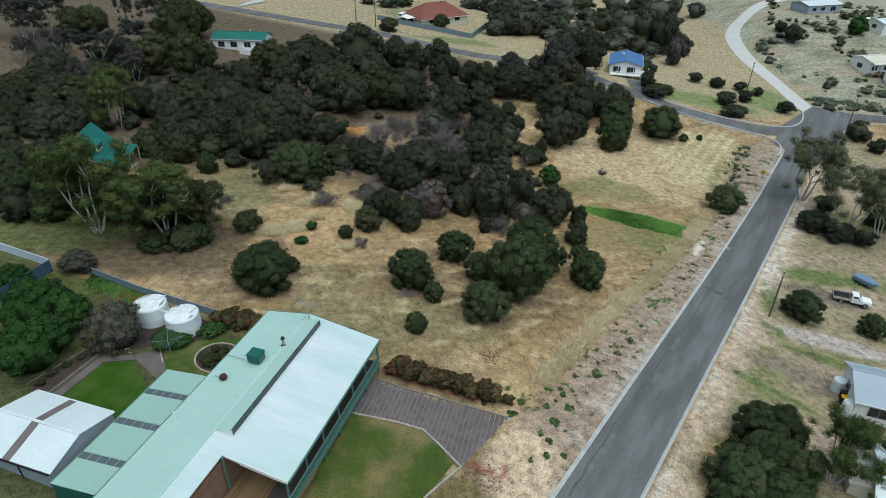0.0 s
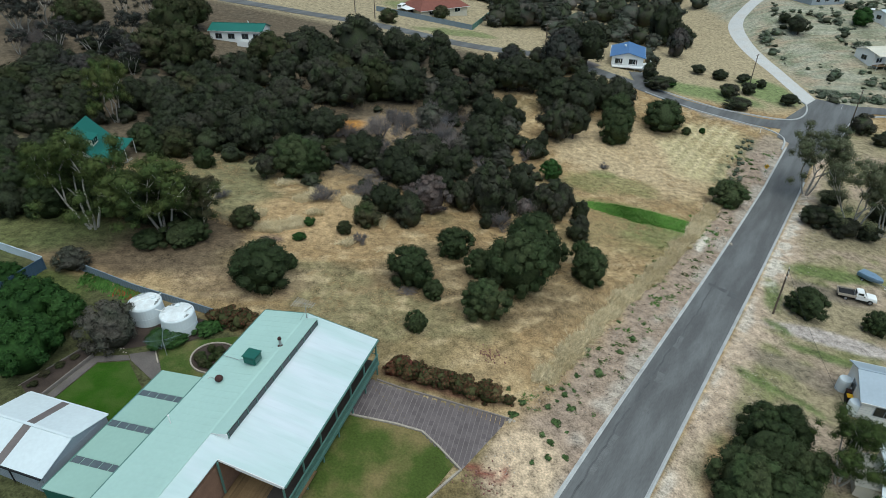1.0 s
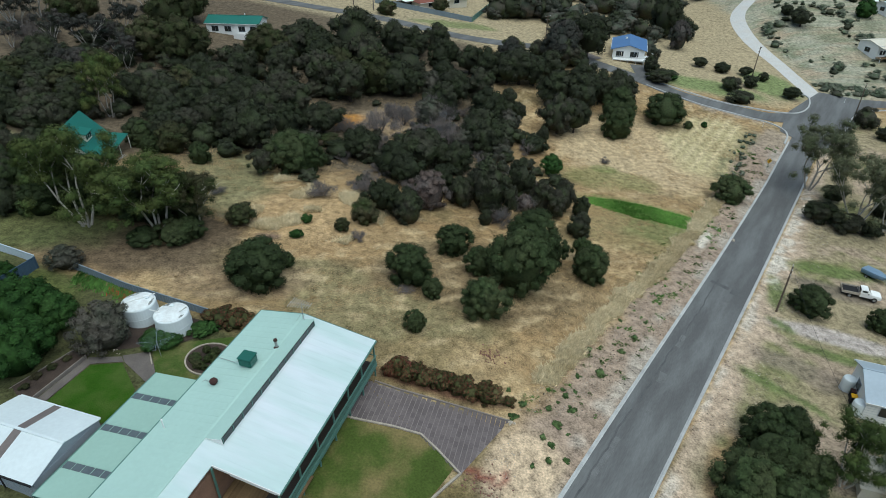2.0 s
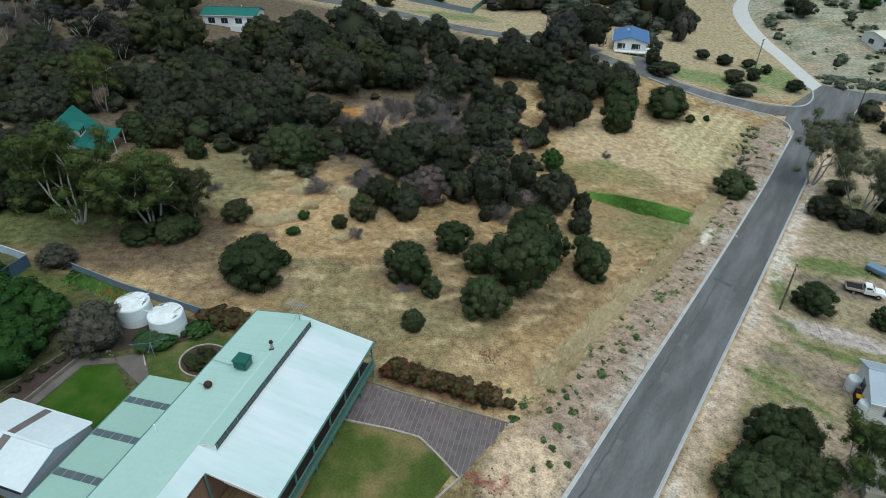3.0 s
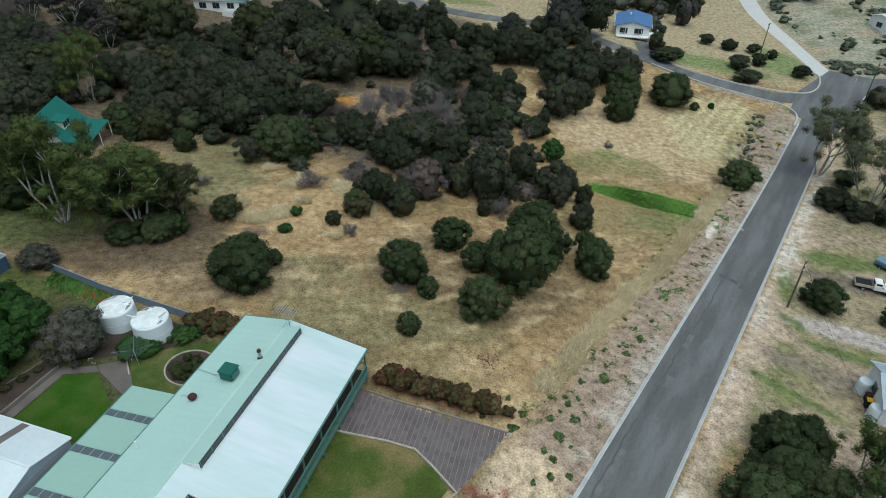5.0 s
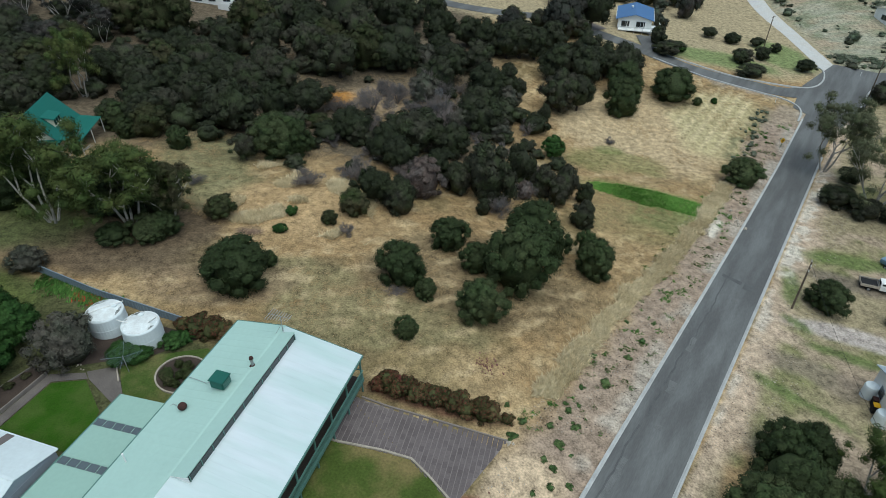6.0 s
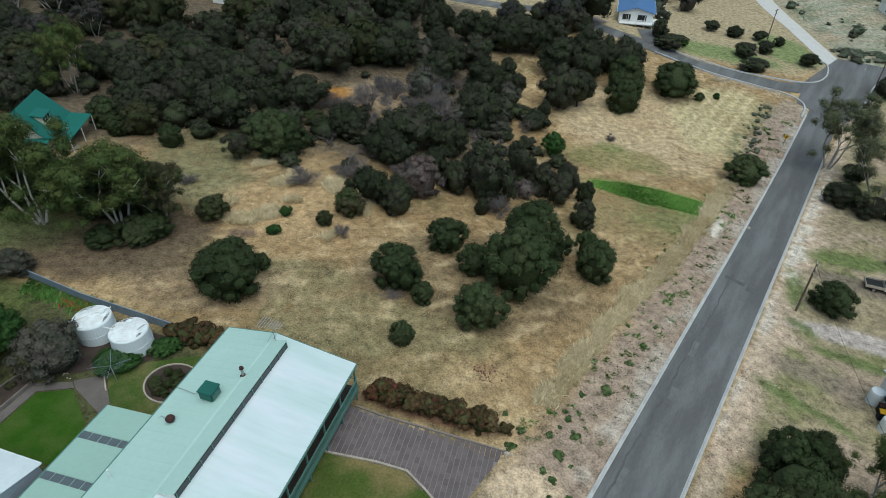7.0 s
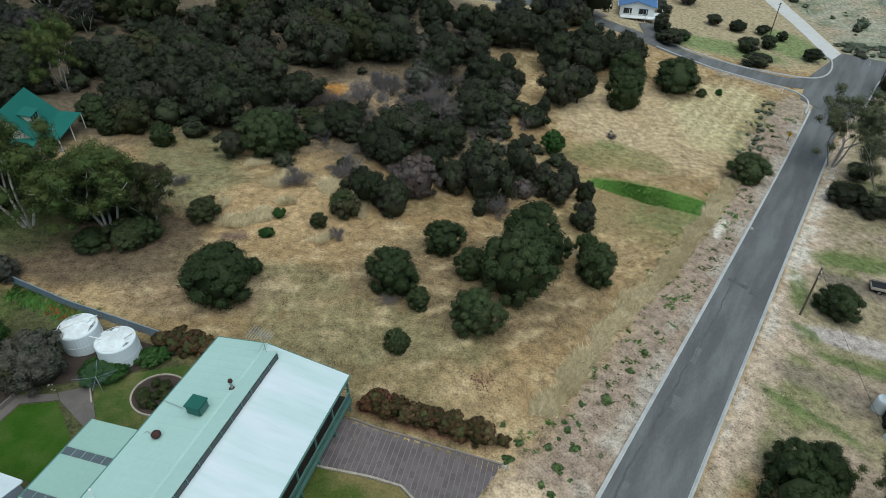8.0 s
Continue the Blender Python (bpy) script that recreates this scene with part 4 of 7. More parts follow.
def leaf_cloud(rng, centres, radii, count, size, squash=0.85, droop=0.35, depth=(0.88, 1.14)):
    """Slim sprays of leaves on the outer sides of round lobes. Returns their corners and the lobes' outward directions there."""
    share = radii ** 2 / (radii ** 2).sum()
    which = rng.choice(len(centres), count * 2, p=share)
    d = rng.normal(size=(count * 2, 3)) + np.array((0, 0, 0.35))
    d /= np.linalg.norm(d, axis=1)[:, None]
    p = centres[which] + d * radii[which][:, None] * rng.uniform(*depth, (count * 2, 1)) * np.array((1, 1, squash))
    keep = p[:, 2] > 0.02
    for j in range(len(centres)):
        q = (p - centres[j]) / np.array((1, 1, squash))
        keep &= (which == j) | ((q ** 2).sum(1) > (0.8 * radii[j]) ** 2)
    p, d = p[keep][:count], d[keep][:count]
    n = len(p)
    run = rng.normal(size=(n, 3)) * 0.5 - np.array((0, 0, droop))
    run -= d * ((run * d).sum(1) - 0.12 - 0.25 * rng.random(n))[:, None]
    run /= np.linalg.norm(run, axis=1)[:, None]
    side = np.cross(run, d + 0.25 * rng.normal(size=(n, 3)))
    side /= np.linalg.norm(side, axis=1)[:, None] + 1e-9
    s = size * rng.uniform(0.6, 1.4, (n, 1))
    tris = np.stack([p - side * s * 0.34 - run * s * 0.5, p + side * s * 0.34 - run * s * 0.4, p + run * s * 0.9], 1)
    inward = (np.cross(tris[:, 1] - tris[:, 0], tris[:, 2] - tris[:, 0]) * d).sum(1) < 0
    tris[inward] = tris[inward][:, ::-1]
    return tris.reshape(-1, 3), np.repeat(d, 3, axis=0)


def lumps(rng, centres, radii, squash=0.85, shrink=0.80, fineness=1, rough=0.2):
    """The body of a crown: uneven rounded lobes. Returns points, faces and normals."""
    pts, tri = icosphere(fineness)
    verts, faces, normals = [], [], []
    for k, (c, r) in enumerate(zip(centres, radii)):
        o = Vector(rng.uniform(-50, 50, 3))
        swell = np.array([1 + rough * (noise.noise(Vector(q) * 1.7 + o) + 0.8 * noise.noise(Vector(q) * 4.5 + o)) for q in pts])
        v = c + pts * (r * shrink * swell)[:, None] * np.array((1, 1, squash))
        v[:, 2] = np.maximum(v[:, 2], 0.02)
        verts.append(v), normals.append(pts)
        faces.append(tri + k * len(pts))
    return np.concatenate(verts), np.concatenate(faces), np.concatenate(normals)


GIRTH_AT, GIRTH = (0, 0.12, 0.3, 0.48, 0.64, 0.78, 0.88, 0.95, 1.0), (0.70, 0.86, 0.98, 1.0, 0.95, 0.80, 0.60, 0.38, 0.0)


def dome_lobes(rng, count, low=0.3, spread=1.0, swell=0.2):
    """Billows set into the sides of a rounded crown of radius 1 that reaches from low to 2."""
    u = rng.random(count * 6)
    weight = np.interp(u, GIRTH_AT, GIRTH) * 0.75 + 0.5 * smooth((u - 0.55) / 0.3)
    u = u[rng.random(len(u)) < weight][:count * 2]
    a = rng.uniform(0, 2 * math.pi, len(u))
    shift = rng.uniform(-0.5, 0.5, 2)
    bulge = 1 + 0.14 * np.sin(a + shift[0] * 9) + 0.11 * np.sin(2 * a + shift[1] * 9 + 3 * u) + 0.08 * np.sin(3 * a + 7 * u)
    r = swell * rng.uniform(0.65, 1.35, len(u))
    g = np.maximum(0, np.interp(u, GIRTH_AT, GIRTH) * spread * bulge - 0.62 * r)
    c = np.stack([g * np.cos(a), g * np.sin(a), low + u * (2.0 - low) - 0.62 * r * smooth((u - 0.3) / 0.6)], 1)
    chosen = []
    for k in np.argsort(-r):
        if all(((c[k] - c[j]) ** 2).sum() > (0.62 * max(r[k], r[j])) ** 2 for j in chosen):
            chosen.append(k)
        if len(chosen) >= count:
            break
    c, r = c[chosen], r[chosen]
    c[:, 2] = np.maximum(c[:, 2], low + 0.05)
    return c, r


def core_mesh(rng, low, spread, sides=20):
    """The shaded body inside a crown: an uneven dome."""
    rings, o = (0.0, 0.14, 0.32, 0.5, 0.66, 0.8, 0.9, 0.97), Vector(rng.uniform(-50, 50, 3))
    verts, faces = [], []
    for u in rings:
        g = np.interp(u, GIRTH_AT, GIRTH) * spread * 0.68
        for i in range(sides):
            a = 2 * math.pi * i / sides
            k = 1 + 0.22 * noise.noise(Vector((math.cos(a) * 1.8, math.sin(a) * 1.8, 3 * u)) + o)
            verts.append((g * k * math.cos(a), g * k * math.sin(a), low + u * (1.70 - low)))
    for j in range(len(rings) - 1):
        for i in range(sides):
            p, q = j * sides + i, j * sides + (i + 1) % sides
            faces += [(p, q, q + sides), (p, q + sides, p + sides)]
    top, bottom = len(verts), len(verts) + 1
    verts += [(0, 0, 1.72), (0, 0, low + 0.1)]
    last = (len(rings) - 1) * sides
    for i in range(sides):
        faces += [(last + i, last + (i + 1) % sides, top), ((i + 1) % sides, i, bottom)]
    return np.array(verts), np.array(faces)


def leafy_mesh(name, verts, faces, normals, leaves, leaf_normals, mat, second=None, share=0.3, rng=None):
    """One mesh of lobes and leaf sprays, shaded as round masses of foliage."""
    n = len(verts)
    tri = np.concatenate([faces, n + np.arange(len(leaves)).reshape(-1, 3)])
    me = bpy.data.meshes.new(name)
    me.from_pydata(np.concatenate([verts, leaves]).tolist(), [], tri.tolist())
    me.polygons.foreach_set("use_smooth", [True] * len(tri))
    normal = np.concatenate([normals, leaf_normals]) + np.array((0, 0, 0.12))
    me.normals_split_custom_set_from_vertices((normal / np.linalg.norm(normal, axis=1)[:, None]).tolist())
    me.materials.append(mat)
    if second:
        me.materials.append(second)
        me.polygons.foreach_set("material_index", [0] * len(faces) + [int(q < share) for q in rng.random(len(leaves) // 3)])
    return me


def crown_mesh(name, seed, lobes, leaves, size, mat, low=0.3, spread=1.0, swell=0.2, fineness=1, second=None, droop=0.5, dome=0.42, shrink=0.80):
    """A rounded crown of radius 1 and height 2; dome: how far the light sees one round mass rather than its single billows."""
    rng = np.random.default_rng(seed)
    c, r = dome_lobes(rng, lobes, low, spread, swell)
    v, f, q = lumps(rng, c, r, shrink=shrink, fineness=fineness)
    v1, q1 = leaf_cloud(rng, c, r, leaves, size, droop=droop)
    v2, f2 = core_mesh(rng, low, spread, 20 if lobes > 15 else 10)
    centre, half = np.array((0, 0, low + (2 - low) * 0.42)), (2 - low) / 2

    def rounded(points):
        d = (points - centre) / np.array((1, 1, half))
        return d / (np.linalg.norm(d, axis=1)[:, None] + 1e-6)

    lobe_normals = q * (1 - dome) + rounded(v) * dome
    leaf_normals = q1 * (1 - dome) + rounded(v1) * dome + 0.34 * np.repeat(rng.normal(size=(len(v1) // 3, 3)), 3, axis=0)
    return leafy_mesh(name, np.concatenate([v2, v]), np.concatenate([f2, f + len(v2)]), np.concatenate([rounded(v2), lobe_normals]), v1, leaf_normals, mat, second, 0.4, rng)


def limb_mesh(name, seed, mat, stems=3, rise=1.1, spread=0.5, thick=0.07):
    """A trunk that parts into tapering limbs."""
    rng = random.Random(seed)
    bm = bmesh.new()
    rod(bm, (0, 0, -0.15), (0, 0, 0.3), thick * 1.3, thick, 7)
    for i in range(stems):
        a = 2 * math.pi * (i + rng.random() * 0.6) / stems
        k = Vector((math.cos(a) * spread * 0.5, math.sin(a) * spread * 0.5, rise * rng.uniform(0.5, 0.7)))
        rod(bm, (0, 0, 0.22), k, thick * 0.75, thick * 0.5, 6)
        for j in range(2):
            b = a + rng.uniform(-0.8, 0.8)
            rod(bm, k, k + Vector((math.cos(b) * spread * 0.5, math.sin(b) * spread * 0.5, rise * rng.uniform(0.3, 0.5))), thick * 0.5, thick * 0.15, 5)
    me = bpy.data.meshes.new(name)
    bm.to_mesh(me)
    bm.free()
    me.materials.append(mat)
    return me


def gum_meshes(seed, leaf="E", leaves=22000, size=0.026, clumps=34):
    """A gum with bare pale limbs and leaf clumps at their ends: radius 1, height 2."""
    rng = random.Random(seed)
    nrng = np.random.default_rng(seed)
    bm = bmesh.new()
    tips = []

    def grow(p, d, length, r, depth):
        bend = Vector((rng.uniform(-0.25, 0.25), rng.uniform(-0.25, 0.25), 0.08))
        mid = p + d * length * 0.55
        end = mid + (d + bend).normalized() * length * 0.45
        rod(bm, p, mid, r, r * 0.8, 6), rod(bm, mid, end, r * 0.8, r * 0.6, 6)
        if depth == 0 or end.z > 1.75:
            tips.append(end)
            return
        if depth <= 2:
            tips.append(end)
        for _ in range(2 if depth > 1 else 3):
            side = Vector((rng.uniform(-1, 1), rng.uniform(-1, 1), rng.uniform(-0.1, 0.6)))
            grow(end, (d * 0.75 + side * 0.7).normalized(), length * rng.uniform(0.6, 0.8), r * 0.6, depth - 1)

    for i in range(4):
        a = 2 * math.pi * (i + rng.random() * 0.5) / 4
        grow(Vector((0.03 * math.cos(a), 0.03 * math.sin(a), -0.1)), Vector((0.42 * math.cos(a), 0.42 * math.sin(a), 1)).normalized(), 0.72, 0.030, 3)
    wood = bpy.data.meshes.new("trunk")
    bm.to_mesh(wood)
    bm.free()
    wood.materials.append(PALE_BARK)
    c = np.array([t[:] for t in tips])
    c[:, :2] *= np.minimum(1, 0.8 / (np.linalg.norm(c[:, :2], axis=1)[:, None] + 1e-6))
    c[:, 2] = np.clip(c[:, 2], 0.42, 1.85)
    a, q = nrng.uniform(0, 2 * math.pi, clumps), nrng.uniform(0.3, 0.95, clumps)
    c = np.concatenate([c, np.stack([q * np.cos(a), q * np.sin(a), np.clip(1.75 - 0.7 * q ** 2 - nrng.uniform(0, 0.9, clumps), 0.5, 1.8)], 1)])
    r = nrng.uniform(0.09, 0.20, len(c))
    v, f, q = lumps(nrng, c, r, 0.62, 0.55, 1, 0.3)
    v1, q1 = leaf_cloud(nrng, c, r, leaves, size, squash=0.7, droop=0.6, depth=(0.55, 1.25))
    crown = leafy_mesh("crown", v, f, q, v1, q1, LEAF[leaf])
    return wood, crown


def twig_mesh(seed):
    """A bare, dead shrub: radius 1, height 2."""
    rng = random.Random(seed)
    bm = bmesh.new()

    def grow(p, d, length, r, depth):
        end = p + d * length
        rod(bm, p, end, r, r * 0.6, 3)
        if depth:
            for _ in range(3):
                side = Vector((rng.uniform(-1, 1), rng.uniform(-1, 1), rng.uniform(-0.15, 0.9)))
                grow(p.lerp(end, rng.uniform(0.5, 1.0)), (d * 0.7 + side * 0.75).normalized(), length * rng.uniform(0.55, 0.8), r * 0.6, depth - 1)

    for i in range(9):
        a = 2 * math.pi * (i + rng.random()) / 9
        grow(Vector((0.06 * math.cos(a), 0.06 * math.sin(a), -0.05)), Vector((0.55 * math.cos(a), 0.55 * math.sin(a), 1)).normalized(), 0.72, 0.045, 3)
    me = bpy.data.meshes.new("twigs")
    bm.to_mesh(me)
    bm.free()
    me.materials.append(TWIG)
    return me


def twig_cloud(name, seed):
    """A haze of fine bare twigs through a rounded shrub."""
    rng = np.random.default_rng(seed)
    n = 2600
    hub = rng.normal(size=(9, 3)) * np.array((0.5, 0.5, 0.38)) + np.array((0, 0, 0.8))
    which = rng.integers(0, len(hub), n)
    d = rng.normal(size=(n, 3))
    d /= np.linalg.norm(d, axis=1)[:, None]
    p = hub[which] + d * (rng.random((n, 1)) ** 0.5) * rng.uniform(0.25, 0.5, len(hub))[which][:, None]
    p[:, 2] = np.abs(p[:, 2])
    a = d + 0.6 * rng.normal(size=(n, 3)) + np.array((0, 0, 0.4))
    a *= 0.10 / np.linalg.norm(a, axis=1)[:, None]
    b = np.cross(a, rng.normal(size=(n, 3)))
    b *= 0.009 / np.linalg.norm(b, axis=1)[:, None]
    v = np.stack([p - a - b, p - a + b, p + a], 1).reshape(-1, 3)
    me = bpy.data.meshes.new(name)
    me.from_pydata(v.tolist(), [], [(3 * i, 3 * i + 1, 3 * i + 2) for i in range(n)])
    me.materials.append(LEAF["X"])
    return me


TRUNKS = [limb_mesh("trunk", 20 + i, BARK) for i in range(3)]
CROWNS = {}
for kind in "DOG":
    CROWNS[kind] = [crown_mesh("crown", 100 + 7 * i + ord(kind), 30, 3400, 0.078, LEAF[kind], 0.12 + 0.16 * (i % 3), 1.0, 0.24) for i in range(7 if kind == "D" else 3)]
CROWNS["P"] = [crown_mesh("crown", 150 + i, 40, 4600, 0.055, LEAF["P"], 0.05, 1.0, 0.17) for i in range(2)]
CROWNS["F"] = [crown_mesh("crown", 160 + i, 12, 900, 0.12, LEAF["F"], 0.15, 1.0, 0.26) for i in range(3)]
CROWNS["far"] = [crown_mesh("crown", 170 + i, 12, 900, 0.12, LEAF["D"], 0.12, 1.0, 0.26) for i in range(3)]
for kind in "SWD":
    CROWNS["small" + kind] = [crown_mesh("crown", 420 + i + ord(kind), 6, 420, 0.22, LEAF[kind], 0.03, 1.0, 0.34, droop=0.0, shrink=0.55) for i in range(3)]
CROWNS["near"] = [crown_mesh("crown", 300 + i, 56, 7200, 0.052, LEAF["N"], 0.03, 1.0, 0.19) for i in range(4)]
CROWNS["nearB"] = [crown_mesh("crown", 340 + i, 45, 7500, 0.060, LEAF["B"], 0.03, 1.0, 0.20, droop=0.1) for i in range(2)]
CROWNS["nearG"] = [crown_mesh("crown", 360 + i, 40, 7500, 0.052, LEAF["Q"], 0.05, 1.0, 0.20, droop=-0.2, shrink=0.6) for i in range(2)]
CROWNS["nearH"] = [crown_mesh("crown", 370 + i, 16, 4200, 0.085, LEAF["H"], 0.03, 1.0, 0.26, 1, LEAF["R"], -0.3, shrink=0.62) for i in range(3)]
CROWNS["nearR"] = [crown_mesh("crown", 376 + i, 16, 4200, 0.085, LEAF["R"], 0.03, 1.0, 0.26, 1, LEAF["H"], -0.3, shrink=0.62) for i in range(2)]
CROWNS["X"] = [twig_cloud("twig_mass", 380 + i) for i in range(2)]
GUMS = [gum_meshes(40 + i) for i in range(3)]
GREY_GUMS = [gum_meshes(50 + i, "G", 5200, 0.045, 10) for i in range(2)]
DARK_GUMS = [gum_meshes(80 + i, "O", 15000, 0.034, 46) for i in range(2)]
PALE_GUMS = [gum_meshes(70 + i, "K", 20000, 0.024, 22) for i in range(2)]
TWIGS = [twig_mesh(60 + i) for i in range(3)]
plant_rng = random.Random(11)


def plant(name, crowns, rows, label, category="tree", group="", trunk=True):
    """One tree or shrub for each row of x, y, crown radius and height."""
    for x, y, r, h in rows:
        ob = thing(name, x, y, hz(x, y) - 0.05, plant_rng.uniform(0, 360), label, category, group)
        ob.scale = (r, r, h / 2)
        c = new("crown", plant_rng.choice(crowns))
        c.parent = ob
        if trunk:
            t = new("trunk", plant_rng.choice(TRUNKS))
            t.parent = ob


def plant_gums(rows, meshes, label, group):
    for i, (x, y, r, h) in enumerate(rows):
        wood, crown = meshes[i % len(meshes)]
        ob = thing("gum_tree", x, y, hz(x, y) - 0.05, plant_rng.uniform(0, 360), label, "tree", group)
        ob.scale = (r * 1.05, r * 1.05, h / 2)
        for name, me in (("trunk", wood), ("crown", crown)):
            new(name, me).parent = ob


def plant_dead(rows):
    for x, y, r, h in rows:
        ob = thing("dead_shrub", x, y, hz(x, y) - 0.05, plant_rng.uniform(0, 360), "grey leafless dead shrub of fine twigs", "shrub", "dead shrubs")
        ob.scale = (r, r, h / 2)
        new("branchwork", plant_rng.choice(TWIGS)).parent = ob
        new("twig_mass", plant_rng.choice(CROWNS["X"])).parent = ob


NEAR = [
    (-3.8, 54.2, 1.2, 2.7), (-22.2, 60.1, 3.7, 5.4), (-20.0, 63.7, 0.9, 2.0), (-4.9, 64.2, 2.8, 5.2), (-2.0, 61.2, 1.3, 2.5), (0.4, 72.8, 2.4, 4.2),
    (4.2, 59.1, 2.7, 5.1), (8.8, 66.2, 3.9, 8.9), (3.9, 68.1, 1.9, 3.9), (10.9, 73.5, 3.9, 7.8), (14.0, 73.3, 2.1, 5.0), (19.4, 70.8, 2.5, 5.4),
    (18.8, 75.0, 1.4, 4.2), (52.4, 104.7, 3.3, 5.0), (48.5, 136.9, 4.7, 7.0), (53.5, 135.0, 1.0, 1.8), (35.2, 127.2, 3.3, 7.9), (37.6, 136.0, 3.8, 7.7),
    (50.5, 70.3, 2.6, 4.2), (59.2, 67.6, 1.8, 3.5), (-40.4, 91.4, 1.6, 3.7), (-26.2, 93.7, 3.9, 7.0), (-23.9, 94.3, 2.8, 6.2),
]
MID = [
    (6.1, 87.9, 3.7, 9.0), (11.5, 95.8, 2.4, 6.8), (0.8, 101.4, 2.9, 6.4), (-1.7, 102.2, 2.2, 5.4), (-5.8, 102.1, 4.2, 7.2), (-9.9, 97.5, 3.1, 6.2),
    (-7.5, 94.0, 2.8, 5.7), (-10.2, 81.8, 2.5, 5.4), (-6.6, 80.8, 2.3, 5.0), (1.3, 90.5, 1.8, 4.2), (3.7, 93.2, 1.9, 4.6), (14.9, 91.3, 1.8, 5.4),
    (18.4, 91.3, 1.9, 6.0), (17.1, 89.4, 1.9, 4.7), (21.6, 90.4, 1.4, 3.7), (5.3, 82.4, 1.1, 2.7), (19.9, 82.8, 1.8, 4.6), (22.2, 125.4, 3.7, 8.9),
    (25.9, 126.6, 3.0, 7.3), (7.4, 126.8, 3.8, 7.7), (5.3, 116.4, 4.0, 8.1), (6.5, 113.0, 3.6, 7.3),
]
MID_B = [
    (12.2, 133.2, 1.9, 5.3), (14.0, 128.5, 1.6, 4.5), (18.5, 120.0, 1.2, 4.2), (17.8, 117.0, 0.9, 3.0), (14.4, 118.8, 0.9, 2.8), (-25.0, 113.5, 3.7, 6.3),
    (-35.5, 101.1, 4.3, 8.6), (-30.8, 109.4, 3.0, 6.5), (-30.2, 90.0, 1.9, 4.2), (-16.5, 103.2, 3.1, 6.1), (-15.2, 102.2, 2.2, 4.5), (0.1, 133.8, 3.9, 7.8),
    (5.9, 139.2, 3.5, 7.0), (-1.7, 128.8, 3.5, 7.1), (3.8, 152.1, 3.2, 7.0), (7.9, 151.0, 3.9, 7.7), (15.8, 149.1, 4.8, 8.6), (12.8, 148.1, 3.5, 7.1),
    (24.2, 155.4, 3.7, 7.4), (19.4, 149.4, 3.4, 6.9), (23.6, 140.0, 4.0, 8.1),
]
ROAD_EDGE = [
    (31.7, 152.5, 3.6, 7.3), (29.3, 138.9, 4.3, 8.5), (34.6, 144.4, 3.9, 7.8), (38.5, 144.8, 4.0, 8.1), (40.6, 144.7, 3.2, 6.5), (27.8, 167.7, 4.5, 9.9),
    (29.7, 166.6, 3.8, 7.5), (32.5, 168.5, 2.5, 4.9), (14.8, 163.4, 3.4, 6.8), (22.4, 170.0, 2.6, 5.2), (30.3, 174.5, 4.7, 10.3), (36.9, 175.7, 5.5, 12.0),
    (53.7, 170.8, 2.3, 4.7), (54.4, 162.4, 3.2, 3.8), (70.0, 199.9, 3.2, 9.0),
    (69.8, 213.4, 5.2, 13.5),
]
FOREST_A = [
    (-45.4, 147.5, 3.4, 6.8), (-45.4, 131.4, 3.8, 8.3), (-37.6, 134.2, 3.8, 8.4), (-36.7, 147.2, 4.1, 8.3), (-32.5, 147.3, 4.0, 8.0), (-36.1, 154.8, 4.0, 8.1),
    (-29.9, 143.0, 3.9, 7.8), (-25.9, 138.9, 4.0, 7.9), (-23.5, 151.9, 6.5, 13.0), (-20.8, 147.9, 4.7, 8.5), (-22.2, 129.3, 4.3, 8.7), (-28.8, 132.9, 4.4, 8.8),
    (-14.9, 157.3, 4.7, 9.3), (-10.0, 160.6, 3.8, 7.5), (-4.4, 168.2, 3.5, 7.0), (-17.3, 135.8, 4.6, 9.3), (-10.5, 145.6, 3.7, 7.5), (-13.1, 135.7, 3.9, 7.8),
    (-9.4, 135.3, 2.7, 5.9), (-3.5, 156.1, 2.6, 6.7), (-1.1, 156.3, 2.6, 6.2), (-2.4, 140.9, 3.0, 6.6),
]
FOREST_B = [
    (-46.5, 122.6, 3.6, 7.1), (-40.1, 116.6, 4.5, 8.1), (-34.7, 121.3, 4.1, 8.2), (-31.2, 120.9, 3.0, 6.6), (-42.2, 115.6, 4.0, 7.1), (-36.3, 114.3, 3.9, 7.9),
    (-44.1, 108.6, 3.2, 6.5), (-47.5, 124.0, 3.5, 7.0), (-51.5, 126.0, 3.6, 7.3), (-53.5, 120.2, 3.5, 7.0), (-55.5, 116.4, 3.4, 6.8), (-54.3, 111.0, 3.5, 7.0),
    (-49.0, 116.5, 3.4, 6.9), (-48.4, 111.6, 3.3, 6.6), (-44.3, 113.5, 3.0, 6.1), (-51.1, 105.3, 3.2, 6.3), (-45.9, 101.5, 2.8, 5.6),
    (-47.8, 97.0, 3.0, 5.9), (-52.4, 97.0, 2.2, 4.4), (-46.0, 94.8, 2.9, 5.2),
]
